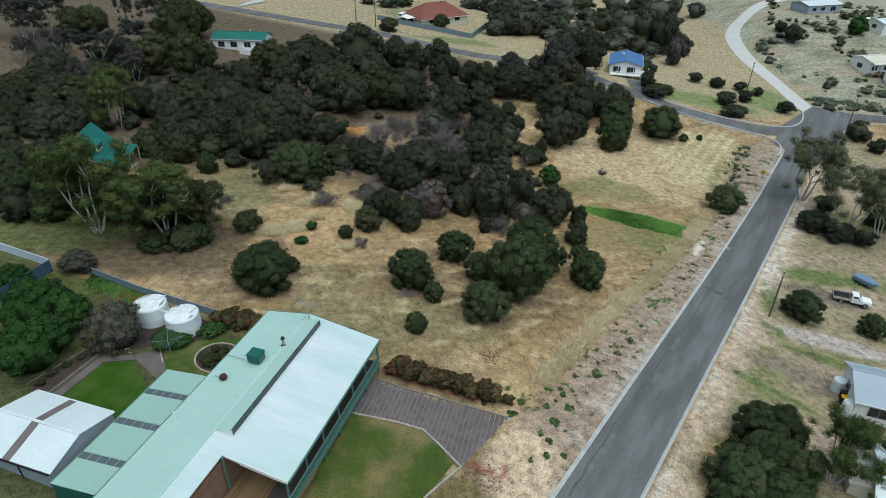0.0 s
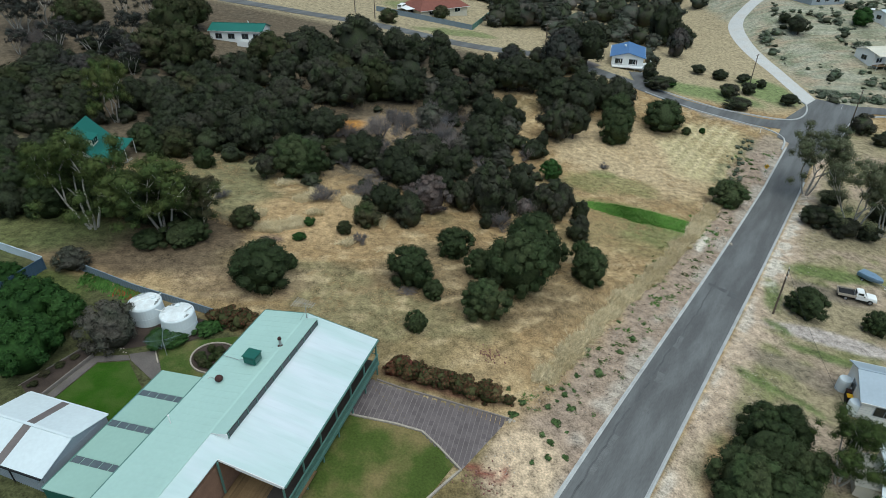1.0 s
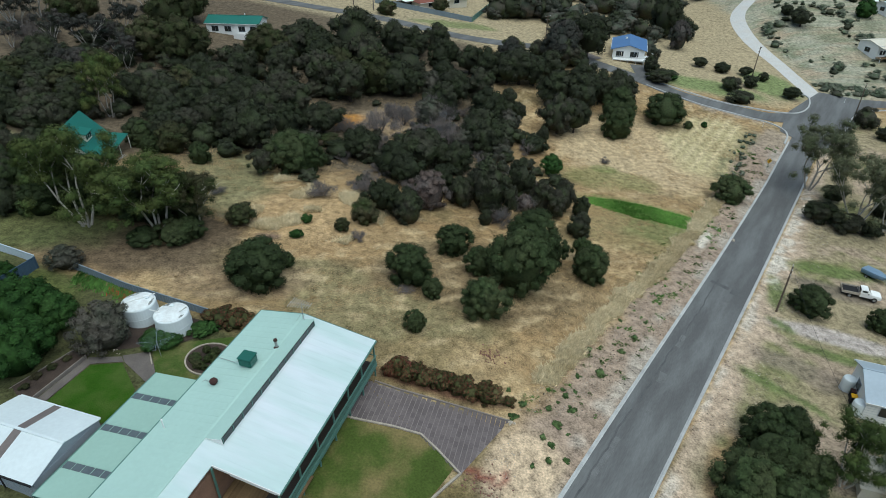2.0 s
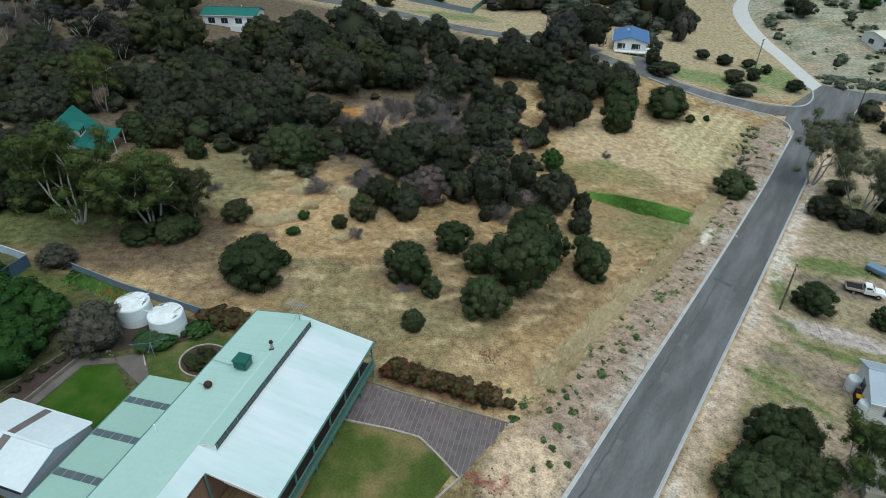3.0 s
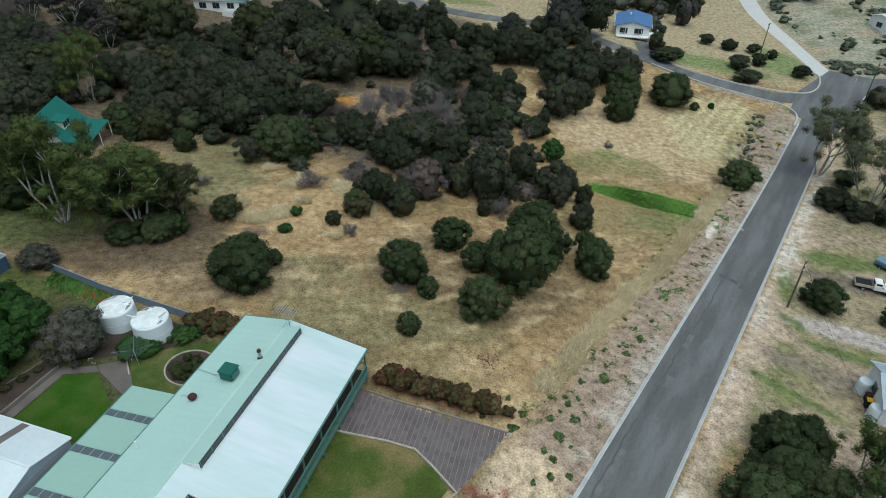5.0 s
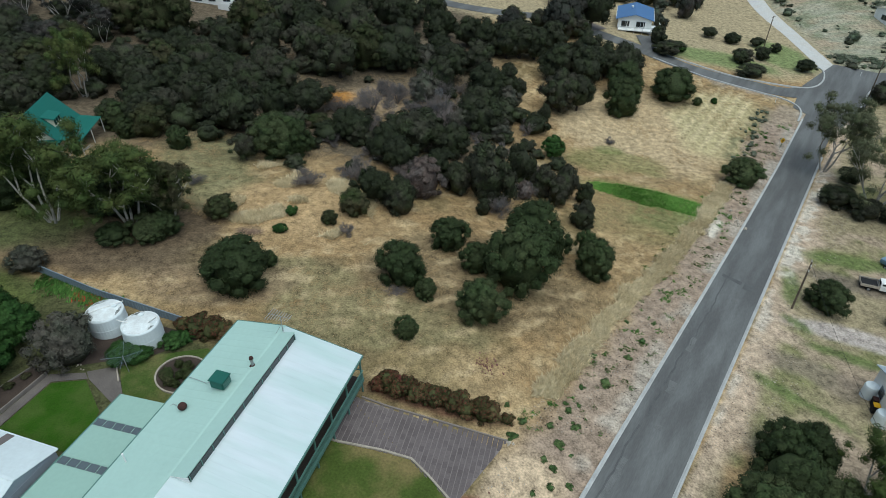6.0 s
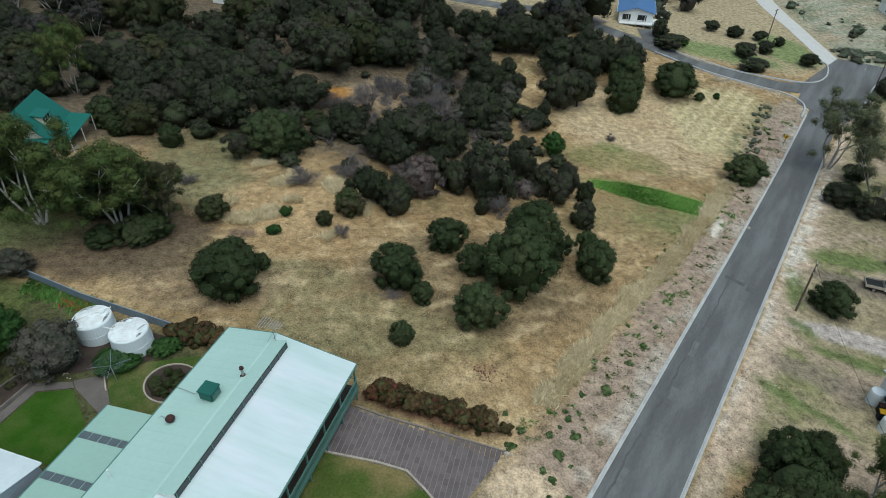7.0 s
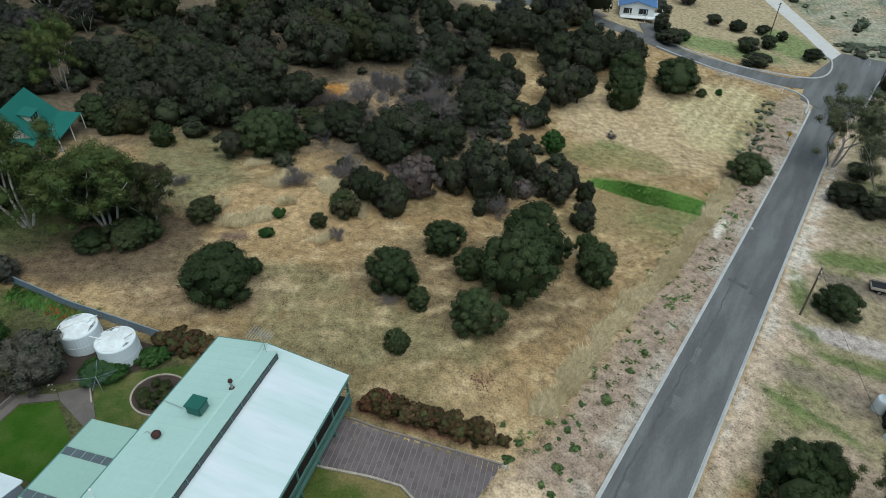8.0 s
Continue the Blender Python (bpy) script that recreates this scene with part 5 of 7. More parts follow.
FOREST_C = [
    (-82.6, 113.5, 4.4, 7.0), (-77.0, 114.7, 4.4, 7.1), (-72.4, 114.3, 3.9, 7.0), (-61.8, 114.9, 3.4, 6.7), (-60.7, 121.0, 3.1, 6.1), (-79.9, 106.3, 3.1, 6.3),
    (-75.8, 109.3, 3.0, 6.0), (-68.8, 107.9, 3.2, 6.4), (-65.7, 106.0, 2.2, 4.9), (-75.5, 100.0, 3.0, 6.0), (-72.1, 101.8, 3.0, 5.5),
    (-67.0, 103.0, 2.6, 5.2), (-70.5, 97.5, 2.3, 3.7), (-70.7, 89.8, 2.0, 3.9), (-64.7, 88.7, 2.0, 3.9), (-66.7, 86.0, 2.0, 4.0), (-62.4, 77.8, 2.5, 4.4),
    (-57.6, 69.8, 2.3, 4.5), (-56.1, 71.0, 1.7, 3.3), (-67.2, 98.5, 2.9, 5.7), (-80.9, 125.8, 2.8, 5.6),
]
FOREST_D = [
    (-83.2, 125.7, 3.6, 7.2), (-84.4, 121.8, 3.5, 5.6), (-76.6, 126.0, 2.6, 5.2), (-94.8, 133.9, 2.3, 5.1), (-89.2, 139.7, 2.7, 5.8), (-78.4, 150.6, 3.2, 6.5),
    (-77.8, 156.0, 2.2, 4.5), (-80.2, 168.6, 3.3, 7.8), (-86.5, 166.2, 1.9, 7.2), (-104.3, 149.6, 4.7, 9.5), (-100.3, 155.3, 4.5, 9.0), (-100.2, 146.6, 3.5, 7.1),
    (-72.9, 126.7, 2.6, 5.2), (-69.4, 130.9, 3.0, 6.0), (-75.7, 139.7, 2.8, 5.6), (-79.3, 136.6, 3.7, 7.4),
]
TOP = [
    (13.5, 211.7, 4.2, 7.2), (18.4, 214.2, 5.1, 9.0), (23.4, 215.9, 5.2, 9.6), (28.6, 219.5, 4.4, 8.1), (32.6, 219.9, 4.0, 7.3), (16.9, 237.2, 5.6, 7.8),
    (24.9, 244.8, 5.8, 8.0), (33.3, 251.8, 5.9, 7.2), (43.3, 259.9, 5.6, 8.1), (36.3, 225.1, 4.9, 7.2), (40.4, 219.0, 3.9, 6.5), (32.4, 197.0, 4.0, 5.0),
    (37.9, 206.6, 4.6, 6.2), (40.9, 199.1, 4.0, 6.3), (44.3, 213.3, 3.9, 5.1), (48.4, 209.4, 3.8, 5.4), (44.5, 195.9, 2.4, 3.5), (53.6, 216.3, 3.9, 6.0),
    (58.8, 217.3, 3.9, 5.3), (61.0, 210.3, 3.4, 6.0), (64.4, 208.4, 3.0, 4.6), (58.5, 186.4, 2.3, 3.7), (58.8, 192.7, 2.4, 4.3), (54.2, 239.0, 5.2, 8.0),
    (61.4, 247.6, 5.4, 8.7), (65.2, 240.3, 5.2, 8.1), (70.1, 238.4, 5.7, 10.0), (72.3, 226.9, 4.5, 9.6), (83.5, 247.4, 4.4, 8.3), (77.0, 215.3, 3.5, 6.7),
    (84.1, 269.8, 6.4, 9.8), (79.5, 284.8, 6.7, 8.1), (68.0, 278.2, 6.0, 7.9), (95.2, 283.8, 4.4, 7.6), (54.1, 275.6, 5.4, 7.8), (-24.5, 233.5, 3.7, 4.2),
    (-19.7, 238.5, 3.7, 3.9), (-31.8, 235.1, 2.8, 2.7), (6.7, 250.7, 4.4, 4.9), (12.1, 249.7, 4.4, 5.3), (99.5, 269.3, 4.2, 6.0),
]
OLIVE = [
    (-69.7, 156.3, 5.4, 10.7), (-67.8, 165.9, 4.5, 9.1), (-72.7, 171.7, 4.7, 9.3), (-67.2, 138.5, 4.5, 9.0), (-60.1, 137.8, 5.1, 10.2), (-58.5, 141.0, 4.0, 8.0),
    (-43.3, 146.2, 4.2, 8.5), (-40.7, 146.5, 3.3, 6.7), (-46.4, 145.0, 2.7, 5.3), (-12.3, 77.9, 2.0, 3.9), (-15.0, 74.3, 1.1, 2.0),
    (-28.4, 72.7, 2.0, 2.9), (15.1, 166.9, 3.3, 6.0), (-92.9, 152.6, 4.2, 7.6), (-89.4, 155.1, 4.0, 8.0), (-22.6, 107.6, 2.1, 2.6), (-4.9, 210.8, 2.8, 4.4), (-21.1, 199.1, 3.0, 4.2),
]
ROADSIDE = [
    (71.5, 182.0, 2.2, 2.8), (76.7, 178.5, 2.3, 3.0), (83.2, 177.9, 2.0, 2.5), (73.4, 163.1, 2.8, 3.6), (72.7, 154.0, 3.1, 3.1), (80.3, 167.3, 2.2, 3.2), (86.9, 173.8, 1.5, 2.6), (88.8, 160.7, 2.4, 3.1),
    (53.9, 164.3, 2.6, 2.6),
    (116.5, 230.3, 2.2, 3.5), (117.7, 224.7, 2.8, 4.4), (117.5, 220.7, 3.3, 5.3), (99.8, 145.3, 3.0, 4.9), (100.8, 137.9, 2.0, 3.6),
    (66.9, 99.8, 3.6, 6.4), (70.4, 96.3, 3.0, 6.0), (74.1, 95.6, 2.5, 4.5), (81.1, 103.3, 3.2, 6.3), (74.0, 108.6, 2.7, 5.5),
]
GREEN = [
    (18.6, 106.8, 1.9, 4.2), (-20.2, 75.4, 0.8, 1.3), (-20.7, 71.0, 0.9, 0.9), (-43.3, 49.1, 3.4, 5.2), (-39.8, 49.3, 2.1, 4.0), (-40.5, 43.2, 3.2, 4.8),
    (-49.6, 55.0, 1.9, 2.6), (-40.2, 46.1, 2.2, 3.6), (57.8, 136.7, 0.7, 1.3), (58.2, 167.2, 2.3, 2.3), (143.3, 229.6, 3.4, 6.1),
]
RBOT = [
    (31.9, 44.1, 2.2, 4.5), (34.8, 44.3, 2.4, 4.8), (31.0, 40.3, 3.0, 5.3), (27.5, 36.9, 3.1, 4.9), (33.6, 39.1, 2.4, 4.8), (30.4, 35.6, 2.8, 4.4),
    (25.6, 35.0, 1.8, 2.8),
]
DEAD = [
    (-3.6, 86.1, 3.1, 6.2), (-5.8, 85.3, 1.8, 3.5), (-13.1, 87.9, 2.5, 4.5), (-19.8, 84.8, 2.2, 3.1), (-12.5, 72.2, 1.1, 2.0), (-12.2, 123.5, 2.4, 4.7),
    (-4.0, 125.2, 3.2, 7.1), (-2.6, 118.4, 3.2, 6.4), (-0.3, 114.2, 3.3, 6.0), (3.1, 119.6, 3.2, 5.8), (7.5, 83.7, 2.3, 3.7), (12.0, 89.4, 1.5, 3.9),
    (15.1, 115.4, 1.9, 3.9), (30.6, 115.4, 1.2, 1.6), (-14.7, 116.7, 3.3, 6.5), (-10.2, 121.5, 2.5, 5.4), (-26.6, 110.7, 1.6, 2.9), (-45.9, 95.5, 1.6, 3.2),
    (-91.6, 135.9, 3.3, 7.3), (-34.3, 81.0, 1.3, 1.5),
]
GREY = [
    (-33.9, 47.2, 2.7, 4.9), (-44.2, 59.1, 1.9, 2.7), (-4.4, 137.9, 2.7, 5.4), (-5.1, 124.1, 3.0, 5.3), (11.6, 124.3, 2.6, 4.7),
    (8.7, 112.4, 2.8, 3.9), (2.0, 113.4, 2.8, 4.5),
]
GUM = [
    (-62.0, 107.0, 4.4, 13.5), (-46.4, 68.0, 6.0, 14.5), (-37.6, 68.6, 6.2, 11.6), (-53.5, 73.0, 3.8, 10.5), (71.6, 113.2, 6.2, 16.0), (72.6, 98.5, 6.6, 15.5),
    (78.2, 97.5, 5.8, 15.5), (38.2, 39.6, 4.2, 9.0),
]


def scatter(count, seed, place, low, high, skew=1.0):
    rng = random.Random(seed)
    rows = []
    while len(rows) < count:
        p = place(rng)
        if p:
            r = low + (high - low) * rng.random() ** skew
            rows.append((p[0], p[1], r, r * rng.uniform(0.7, 1.1)))
    return rows


plant("sheoak_bush", CROWNS["near"], NEAR, "dark green dense rounded bush standing in dry grass", "bush", "bushes in the dry grass")
plant("sheoak_bush", CROWNS["near"], RBOT, "dark green dense bush beside the road", "bush", "bushes by the road")
plant("sheoak_tree", CROWNS["D"][3:], [(-6.2, 79.6, 2.2, 4.8), (1.6, 87.7, 1.9, 5.2), (-1.5, 91.5, 2.3, 5.4)], "dark grey-green tree at the foot of the thicket", "tree", "trees on the slope")
plant("sheoak_tree", CROWNS["D"], MID + MID_B, "dark green round-crowned tree on the dry slope", "tree", "trees on the slope")
plant("sheoak_tree", CROWNS["D"] + CROWNS["G"][:1], ROAD_EDGE, "dark green round-crowned tree near the cross road", "tree", "trees by the cross road")
def wood_place(rng):
    x, y = rng.uniform(-92, 46), rng.uniform(93, 172)
    if not (y > 96 + max(0, x + 20) * 0.55 or (x < -34 and y > 96 + 0.25 * (x + 34))):
        return None
    if ((x + 12) / 16) ** 2 + ((y - 121) / 9) ** 2 < 1 or ((x + 60) / 13) ** 2 + ((y - 90) / 13) ** 2 < 1 or ((x + 55) / 10) ** 2 + ((y - 156) / 13) ** 2 < 1:
        return None
    if ((x - 17) / 5) ** 2 + ((y - 137) / 11) ** 2 < 1 or y > 165 - 0.5 * max(0, x - 8) - (0.5 * max(0, -x - 55)) or (x > 20 and y < 141) or (x > 36):
        return None
    return x, y


FILL = [(x, y, r, 1.35 * r) for x, y, r, _ in scatter(120, 8, wood_place, 1.8, 3.0)]


def thicket_place(rng):
    x, y = rng.uniform(-24, 20), rng.uniform(86, 130)
    if y < 88 + 0.3 * max(0, x) or ((x + 21) / 6) ** 2 + ((y - 121) / 4) ** 2 < 1 or ((x - 17) / 7) ** 2 + ((y - 126) / 12) ** 2 < 1:
        return None
    return x, y


plant_dead([(x, y, r, 1.5 * r) for x, y, r, _ in scatter(48, 19, thicket_place, 1.2, 2.6)])
plant("understorey_bush", CROWNS["far"], [(x, y, r, 1.2 * r) for x, y, r, _ in scatter(36, 23, thicket_place, 1.0, 2.2)], "low dark bush in the thicket on the slope", "bush", "low bushes of the thicket", trunk=False)
plant("understorey_bush", CROWNS["far"], FILL, "low dark bush between the trunks of the wood", "bush", "low bushes of the wood", trunk=False)
plant("sheoak_tree", CROWNS["D"] + CROWNS["O"][:1] + CROWNS["G"][:1], [(x, y, r, h) for x, y, r, h in FOREST_A + FOREST_B + FOREST_C + [q for q in FOREST_D if q[1] <= 130] if not (abs(x + 55) < 9 and 149 < y < 164)], "dark green tree of the dense wood", "tree", "trees of the wood")
plant("sheoak_tree", CROWNS["far"] + CROWNS["F"], TOP, "dark tree of the far wood", "tree", "trees of the far wood")
plant("olive_tree", CROWNS["O"], [q for q in OLIVE if not (abs(q[0] + 55) < 9 and 149 < q[1] < 164)], "olive-green round-crowned tree of the wood", "tree", "olive-green trees")
plant("roadside_bush", CROWNS["D"], [(x, y, r * 0.8, h * 0.6) if 60 < x < 90 and y < 110 else (x, y, r, h) for x, y, r, h in ROADSIDE], "low dark green roadside bush", "bush", "roadside bushes")
plant("green_shrub", CROWNS["nearB"], GREEN, "bright green dense leafy shrub", "shrub", "green shrubs")
plant("grey_shrub", CROWNS["nearG"], GREY, "grey-brown dense rounded shrub", "shrub", "grey shrubs")
plant_gums(GUM[:4] + GUM[7:], GUMS, "tall gum tree with pale bare limbs and olive leaf clumps", "gum trees")
plant_gums([(-33.6, 70.6, 3.6, 8.8), (-36.8, 71.2, 3.4, 8.6), (-51.5, 74.5, 3.4, 8.0)], DARK_GUMS, "dark olive gum tree crowding beside the pale-limbed gums", "dark gums")
plant_gums(GUM[4:7], PALE_GUMS, "tall grey-green gum tree with pale limbs beside the road", "gum trees by the road")
plant_gums([(x, y, r * 1.25, h * 1.25) for x, y, r, h in FOREST_D if y > 130], GREY_GUMS, "thin grey-leaved gum tree with bare limbs on open grass", "thin grey gums")
plant_dead(DEAD[2:])
plant("dead_bush", CROWNS["P"], DEAD[:2] + [(11.9, 89.2, 1.3, 3.2)], "rounded bush of dead pinkish-brown foliage", "bush", "dead brown bushes")
HEDGE = [(-5.6 + 0.53 * i + 0.12 * ((i * 7) % 5 - 2), 47.0 - 0.115 * i + 0.3 * ((i * 7) % 3 - 1), 0.84 + 0.09 * ((i * 5) % 4), 1.45 + 0.22 * ((i * 3) % 4) + (0.3 if i < 5 else 0)) for i in range(20)] + [(6.1, 44.6, 0.7, 1.0)]
plant("hedge_shrub", CROWNS["nearR"], HEDGE[:4:2], "red-leaved shrub at the end of the hedge", "hedge", "hedge along the drive", trunk=False)
plant("hedge_shrub", CROWNS["nearH"], HEDGE[1:4:2] + HEDGE[4:], "clipped olive hedge shrub with red-brown leaves along the drive", "hedge", "hedge along the drive", trunk=False)


def far_wood_place(rng):
    x, y = rng.uniform(12, 76), rng.uniform(192, 262)
    if y < 196 + 0.25 * (60 - x) or ((x - 20) / 14) ** 2 + ((y - 200) / 12) ** 2 < 1 or ((x - 51) / 9) ** 2 + ((y - 184) / 12) ** 2 < 1 or (x > 62 and y < 205):
        return None
    return x, y


plant("understorey_bush", CROWNS["F"], [(x, y, r, 1.2 * r) for x, y, r, _ in scatter(60, 29, far_wood_place, 2.4, 4.2)], "bush between the trees of the far wood, paled for haze", "bush", "low bushes of the far wood", trunk=False)


def dune_place(rng):
    x, y = rng.uniform(98, 185), rng.uniform(166, 275)
    track_x = 103 + max(0, y - 215) * 0.45
    if noise.noise(Vector((x * 0.07, y * 0.05, 3.0))) + 0.5 * noise.noise(Vector((x * 0.2, y * 0.16, 8.0))) < -0.02:
        return None
    return (x, y) if x > track_x and y > 158 + 0.05 * x else None


plant("saltbush", CROWNS["smallS"], scatter(240, 5, dune_place, 0.35, 2.4, 2.2), "low grey-green coastal shrub on the dune", "shrub", "dune shrubs", trunk=False)
def band_place(rng):
    x = rng.uniform(101, 122)
    return x, 172.5 - 0.22 * (x - 101) + rng.uniform(-4.0, 3.0)


plant("saltbush", CROWNS["smallS"], scatter(46, 15, band_place, 0.7, 1.7), "low silvery grey-green shrub beside the junction", "shrub", "dune shrubs", trunk=False)
plant("dune_bush", CROWNS["smallD"], scatter(95, 6, dune_place, 0.4, 2.4, 2.0), "dark green low bush on the dune", "bush", "dune bushes", trunk=False)


SCRUB_RNG = random.Random(77)
SCRUB = []
for k in range(46):
    t = SCRUB_RNG.random()
    r = SCRUB_RNG.uniform(0.25, 0.65)
    SCRUB.append((54.5 + 14.5 * t + SCRUB_RNG.gauss(0, 0.9), 111.5 + 25 * t + SCRUB_RNG.gauss(0, 0.9), r, r * 1.1))
plant("verge_scrub", CROWNS["smallS"], SCRUB, "low grey-green scrub bush along the verge", "shrub", "scrub on the verge", trunk=False)


# ---- grass ----
def tufts(name, points, heights, widths, mat, label, seed, blades=4, lean=0.5, swirl_share=1.3):
    rng = np.random.default_rng(seed)
    pts = np.repeat(np.asarray(points, float), blades, axis=0)
    n = len(pts)
    base = pts + np.concatenate([rng.normal(size=(n, 2)) * 0.10, np.zeros((n, 1))], 1)
    base[:, 2] = height(base[:, 0], base[:, 1]) - 0.05
    a = rng.uniform(0, 2 * math.pi, n)
    side = np.stack([np.cos(a), np.sin(a), np.zeros(n)], 1) * rng.uniform(*widths, (n, 1))
    h = rng.uniform(*heights, (n, 1))
    swirl = np.array([6.3 * noise.noise(Vector((p[0] * 0.07, p[1] * 0.07, 3.0))) for p in base])
    lay = np.stack([np.cos(swirl), np.sin(swirl)], 1) * lean * swirl_share
    tip = base + np.concatenate([(rng.normal(size=(n, 2)) * lean * 0.6 + lay) * h, h], 1)
    v = np.stack([base - side, base + side, tip], 1)
    under = np.cross(v[:, 1] - v[:, 0], v[:, 2] - v[:, 0])[:, 2] < 0
    v[under] = v[under][:, ::-1]
    v = v.reshape(-1, 3)
    ob = mesh_part(name, v.tolist(), [(3 * i, 3 * i + 1, 3 * i + 2) for i in range(n)], mat)
    return tagged(ob, label, "grass", kind="stuff")


def field_points(count, seed, keep):
    rng = np.random.default_rng(seed)
    out = []
    while len(out) < count:
        x, y = rng.uniform(-48, 75, 4000), rng.uniform(44, 140, 4000)
        good = keep(x, y)
        for px, py in zip(x[good], y[good]):
            out.append((px, py, 0.0))
    return out[:count]


def clump_noise(x, y, f, o):
    return np.array([noise.noise(Vector((a * f + o, b * f, 0.3))) for a, b in zip(x, y)])


def in_field(x, y):
    off = (x - kerb_x(y)) * 0.83
    ok = (off < -6.5) & ~((y < 47.5) & (x < 8)) & (y > 43 + 0.0 * x) & ~((x < -25) & (y < 53 + (-26 - x) * 0.36))
    ok &= (y < 138) & ~(blob(x, y, 33.5, 95.4, 11.0, 3.0, -14, 0.1) > 0.5)
    ok &= ~(blob(x, y, -38.5, 66, 12, 8, 0, 0.2) > 0.5)
    return ok & (clump_noise(x, y, 0.16, 0) + 0.4 * clump_noise(x, y, 0.6, 8) > -0.12)


tufts("dry_grass", field_points(52000, 1, in_field), (0.06, 0.22), (0.018, 0.05), STRAW, "short dry straw-coloured grass over the field", 2, 3, 1.5)


def in_long(x, y):
    off = (x - kerb_x(y)) * 0.83
    w = clump_noise(x, y, 0.25, 4)
    a = (np.abs(off + 7.3 - 2.0 * smooth((y - 55) / 35) + 0.8 * w) < 0.75 + 1.3 * np.abs(clump_noise(x, y, 0.5, 9)) + 0.4 * w) & (y > 48) & (y < 104)
    b = (np.abs(y - 78 + 0.1 * x) < 9) & (np.abs(x + 19) < 9) & (w > 0.1)
    return a | b


tufts("long_grass", field_points(13000, 3, in_long), (0.3, 0.75), (0.02, 0.05), PALE_STRAW, "long pale dry grass along the verge", 4, 6, 1.1, 0.25)


def in_litter(x, y):
    return in_field(x, y) & (clump_noise(x, y, 0.35, 21) + 0.5 * clump_noise(x, y, 1.1, 3) > 0.08) & (y < 104)


tufts("flattened_straw", field_points(12000, 9, in_litter), (0.03, 0.09), (0.015, 0.035), STRAW, "pale flattened straw strewn over the field", 10, 3, 5.0)


def in_verge(x, y):
    off = (x - kerb_x(y)) * 0.83
    return (off < -1.0) & (off > -8) & (y < 130) & (clump_noise(x, y, 0.8, 2) > 0.30)


tufts("weeds", field_points(1500, 5, in_verge), (0.10, 0.3), (0.04, 0.10), WEED, "green weeds in clumps along the verge", 6, 6, 0.7)


def in_patch(x, y):
    return blob(x + 0.8 * clump_noise(x, y, 0.3, 5), y + 0.8 * clump_noise(x, y, 0.3, 11), 33.6, 95.0, 10.4, 2.9, -14, 0.1) > 0.5


tufts("green_grass", field_points(4500, 7, in_patch), (0.12, 0.3), (0.03, 0.07), LUSH, "patch of lush green grass in the dry field", 8)
WEEDS = [(6.2, 46.5, 0.4, 0.5), (7.5, 44.7, 0.6, 0.7), (10.1, 44.6, 0.5, 0.6), (9.1, 40.9, 0.45, 0.5), (9.8, 40.0, 0.55, 0.5), (12.2, 46.8, 0.5, 0.6), (10.7, 42.6, 0.75, 0.6), (9.3, 38.1, 0.5, 0.5),
         (12.0, 47.6, 0.4, 0.5), (12.5, 44.8, 0.7, 0.5), (16.7, 51.1, 0.8, 0.7), (20.0, 55.3, 0.6, 0.7), (14.0, 50.1, 0.5, 0.4), (16.2, 54.9, 0.5, 0.6), (7.7, 37.4, 0.4, 0.3), (11.0, 38.4, 0.5, 0.5),
         (6.5, 43.0, 0.7, 0.7), (22.5, 58.5, 0.5, 0.6), (21.4, 61.7, 0.4, 0.4), (11.6, 41.6, 0.3, 0.3), (11.2, 45.7, 0.35, 0.3), (13.3, 47.6, 0.4, 0.3), (24.8, 62.0, 0.4, 0.5)]
plant("weed_clump", CROWNS["smallW"], [(x, y, r * 0.75, h * 0.6) for x, y, r, h in WEEDS], "leafy green weed clump on the gravel verge", "weed", "weeds on the verge", trunk=False)


def gravel(name, count, seed, keep, low, high, mat, label):
    """Loose grit: small rough pebbles."""
    rng = np.random.default_rng(seed)
    pts = np.array(field_points(count, seed, keep))
    s = rng.uniform(low, high, (count, 1))
    base = np.array(((-1, -0.7, -0.1), (1, -0.6, -0.1), (0.1, 1, -0.1), (0, 0.1, 0.8)))
    a = rng.uniform(0, 6.28, count)
    v = base[None] * s[:, None] * rng.uniform(0.6, 1.2, (count, 4, 1))
    x = v[:, :, 0] * np.cos(a)[:, None] - v[:, :, 1] * np.sin(a)[:, None] + pts[:, :1]
    y = v[:, :, 0] * np.sin(a)[:, None] + v[:, :, 1] * np.cos(a)[:, None] + pts[:, 1:2]
    z = v[:, :, 2] + height(x, y) + 0.02
    verts = np.stack([x, y, z], 2).reshape(-1, 3)
    faces = [tuple(4 * i + k for k in f) for i in range(count) for f in ((0, 1, 3), (1, 2, 3), (2, 0, 3))]
    tagged(mesh_part(name, verts.tolist(), faces, mat), label, "gravel", kind="stuff")


def on_verge(x, y):
    off = (x - kerb_x(y)) * 0.83
    return (off < -0.5) & (off > -7.5) & (y < 131)


def far_verge(x, y):
    off = (x - kerb_x(y)) * 0.83 - 6.75
    return (off > 0.4) & (off < 7) & (y < 118)


gravel("verge_gravel", 2600, 31, on_verge, 0.03, 0.11, STONE, "loose pale gravel on the verge")
gravel("verge_grit", 900, 32, on_verge, 0.03, 0.12, SOIL, "dark grit and dry litter on the verge")
gravel("far_verge_gravel", 2200, 33, far_verge, 0.03, 0.1, STONE, "loose pale gravel across the road")
gravel("far_verge_grit", 350, 34, far_verge, 0.03, 0.1, SOIL, "dark grit across the road")


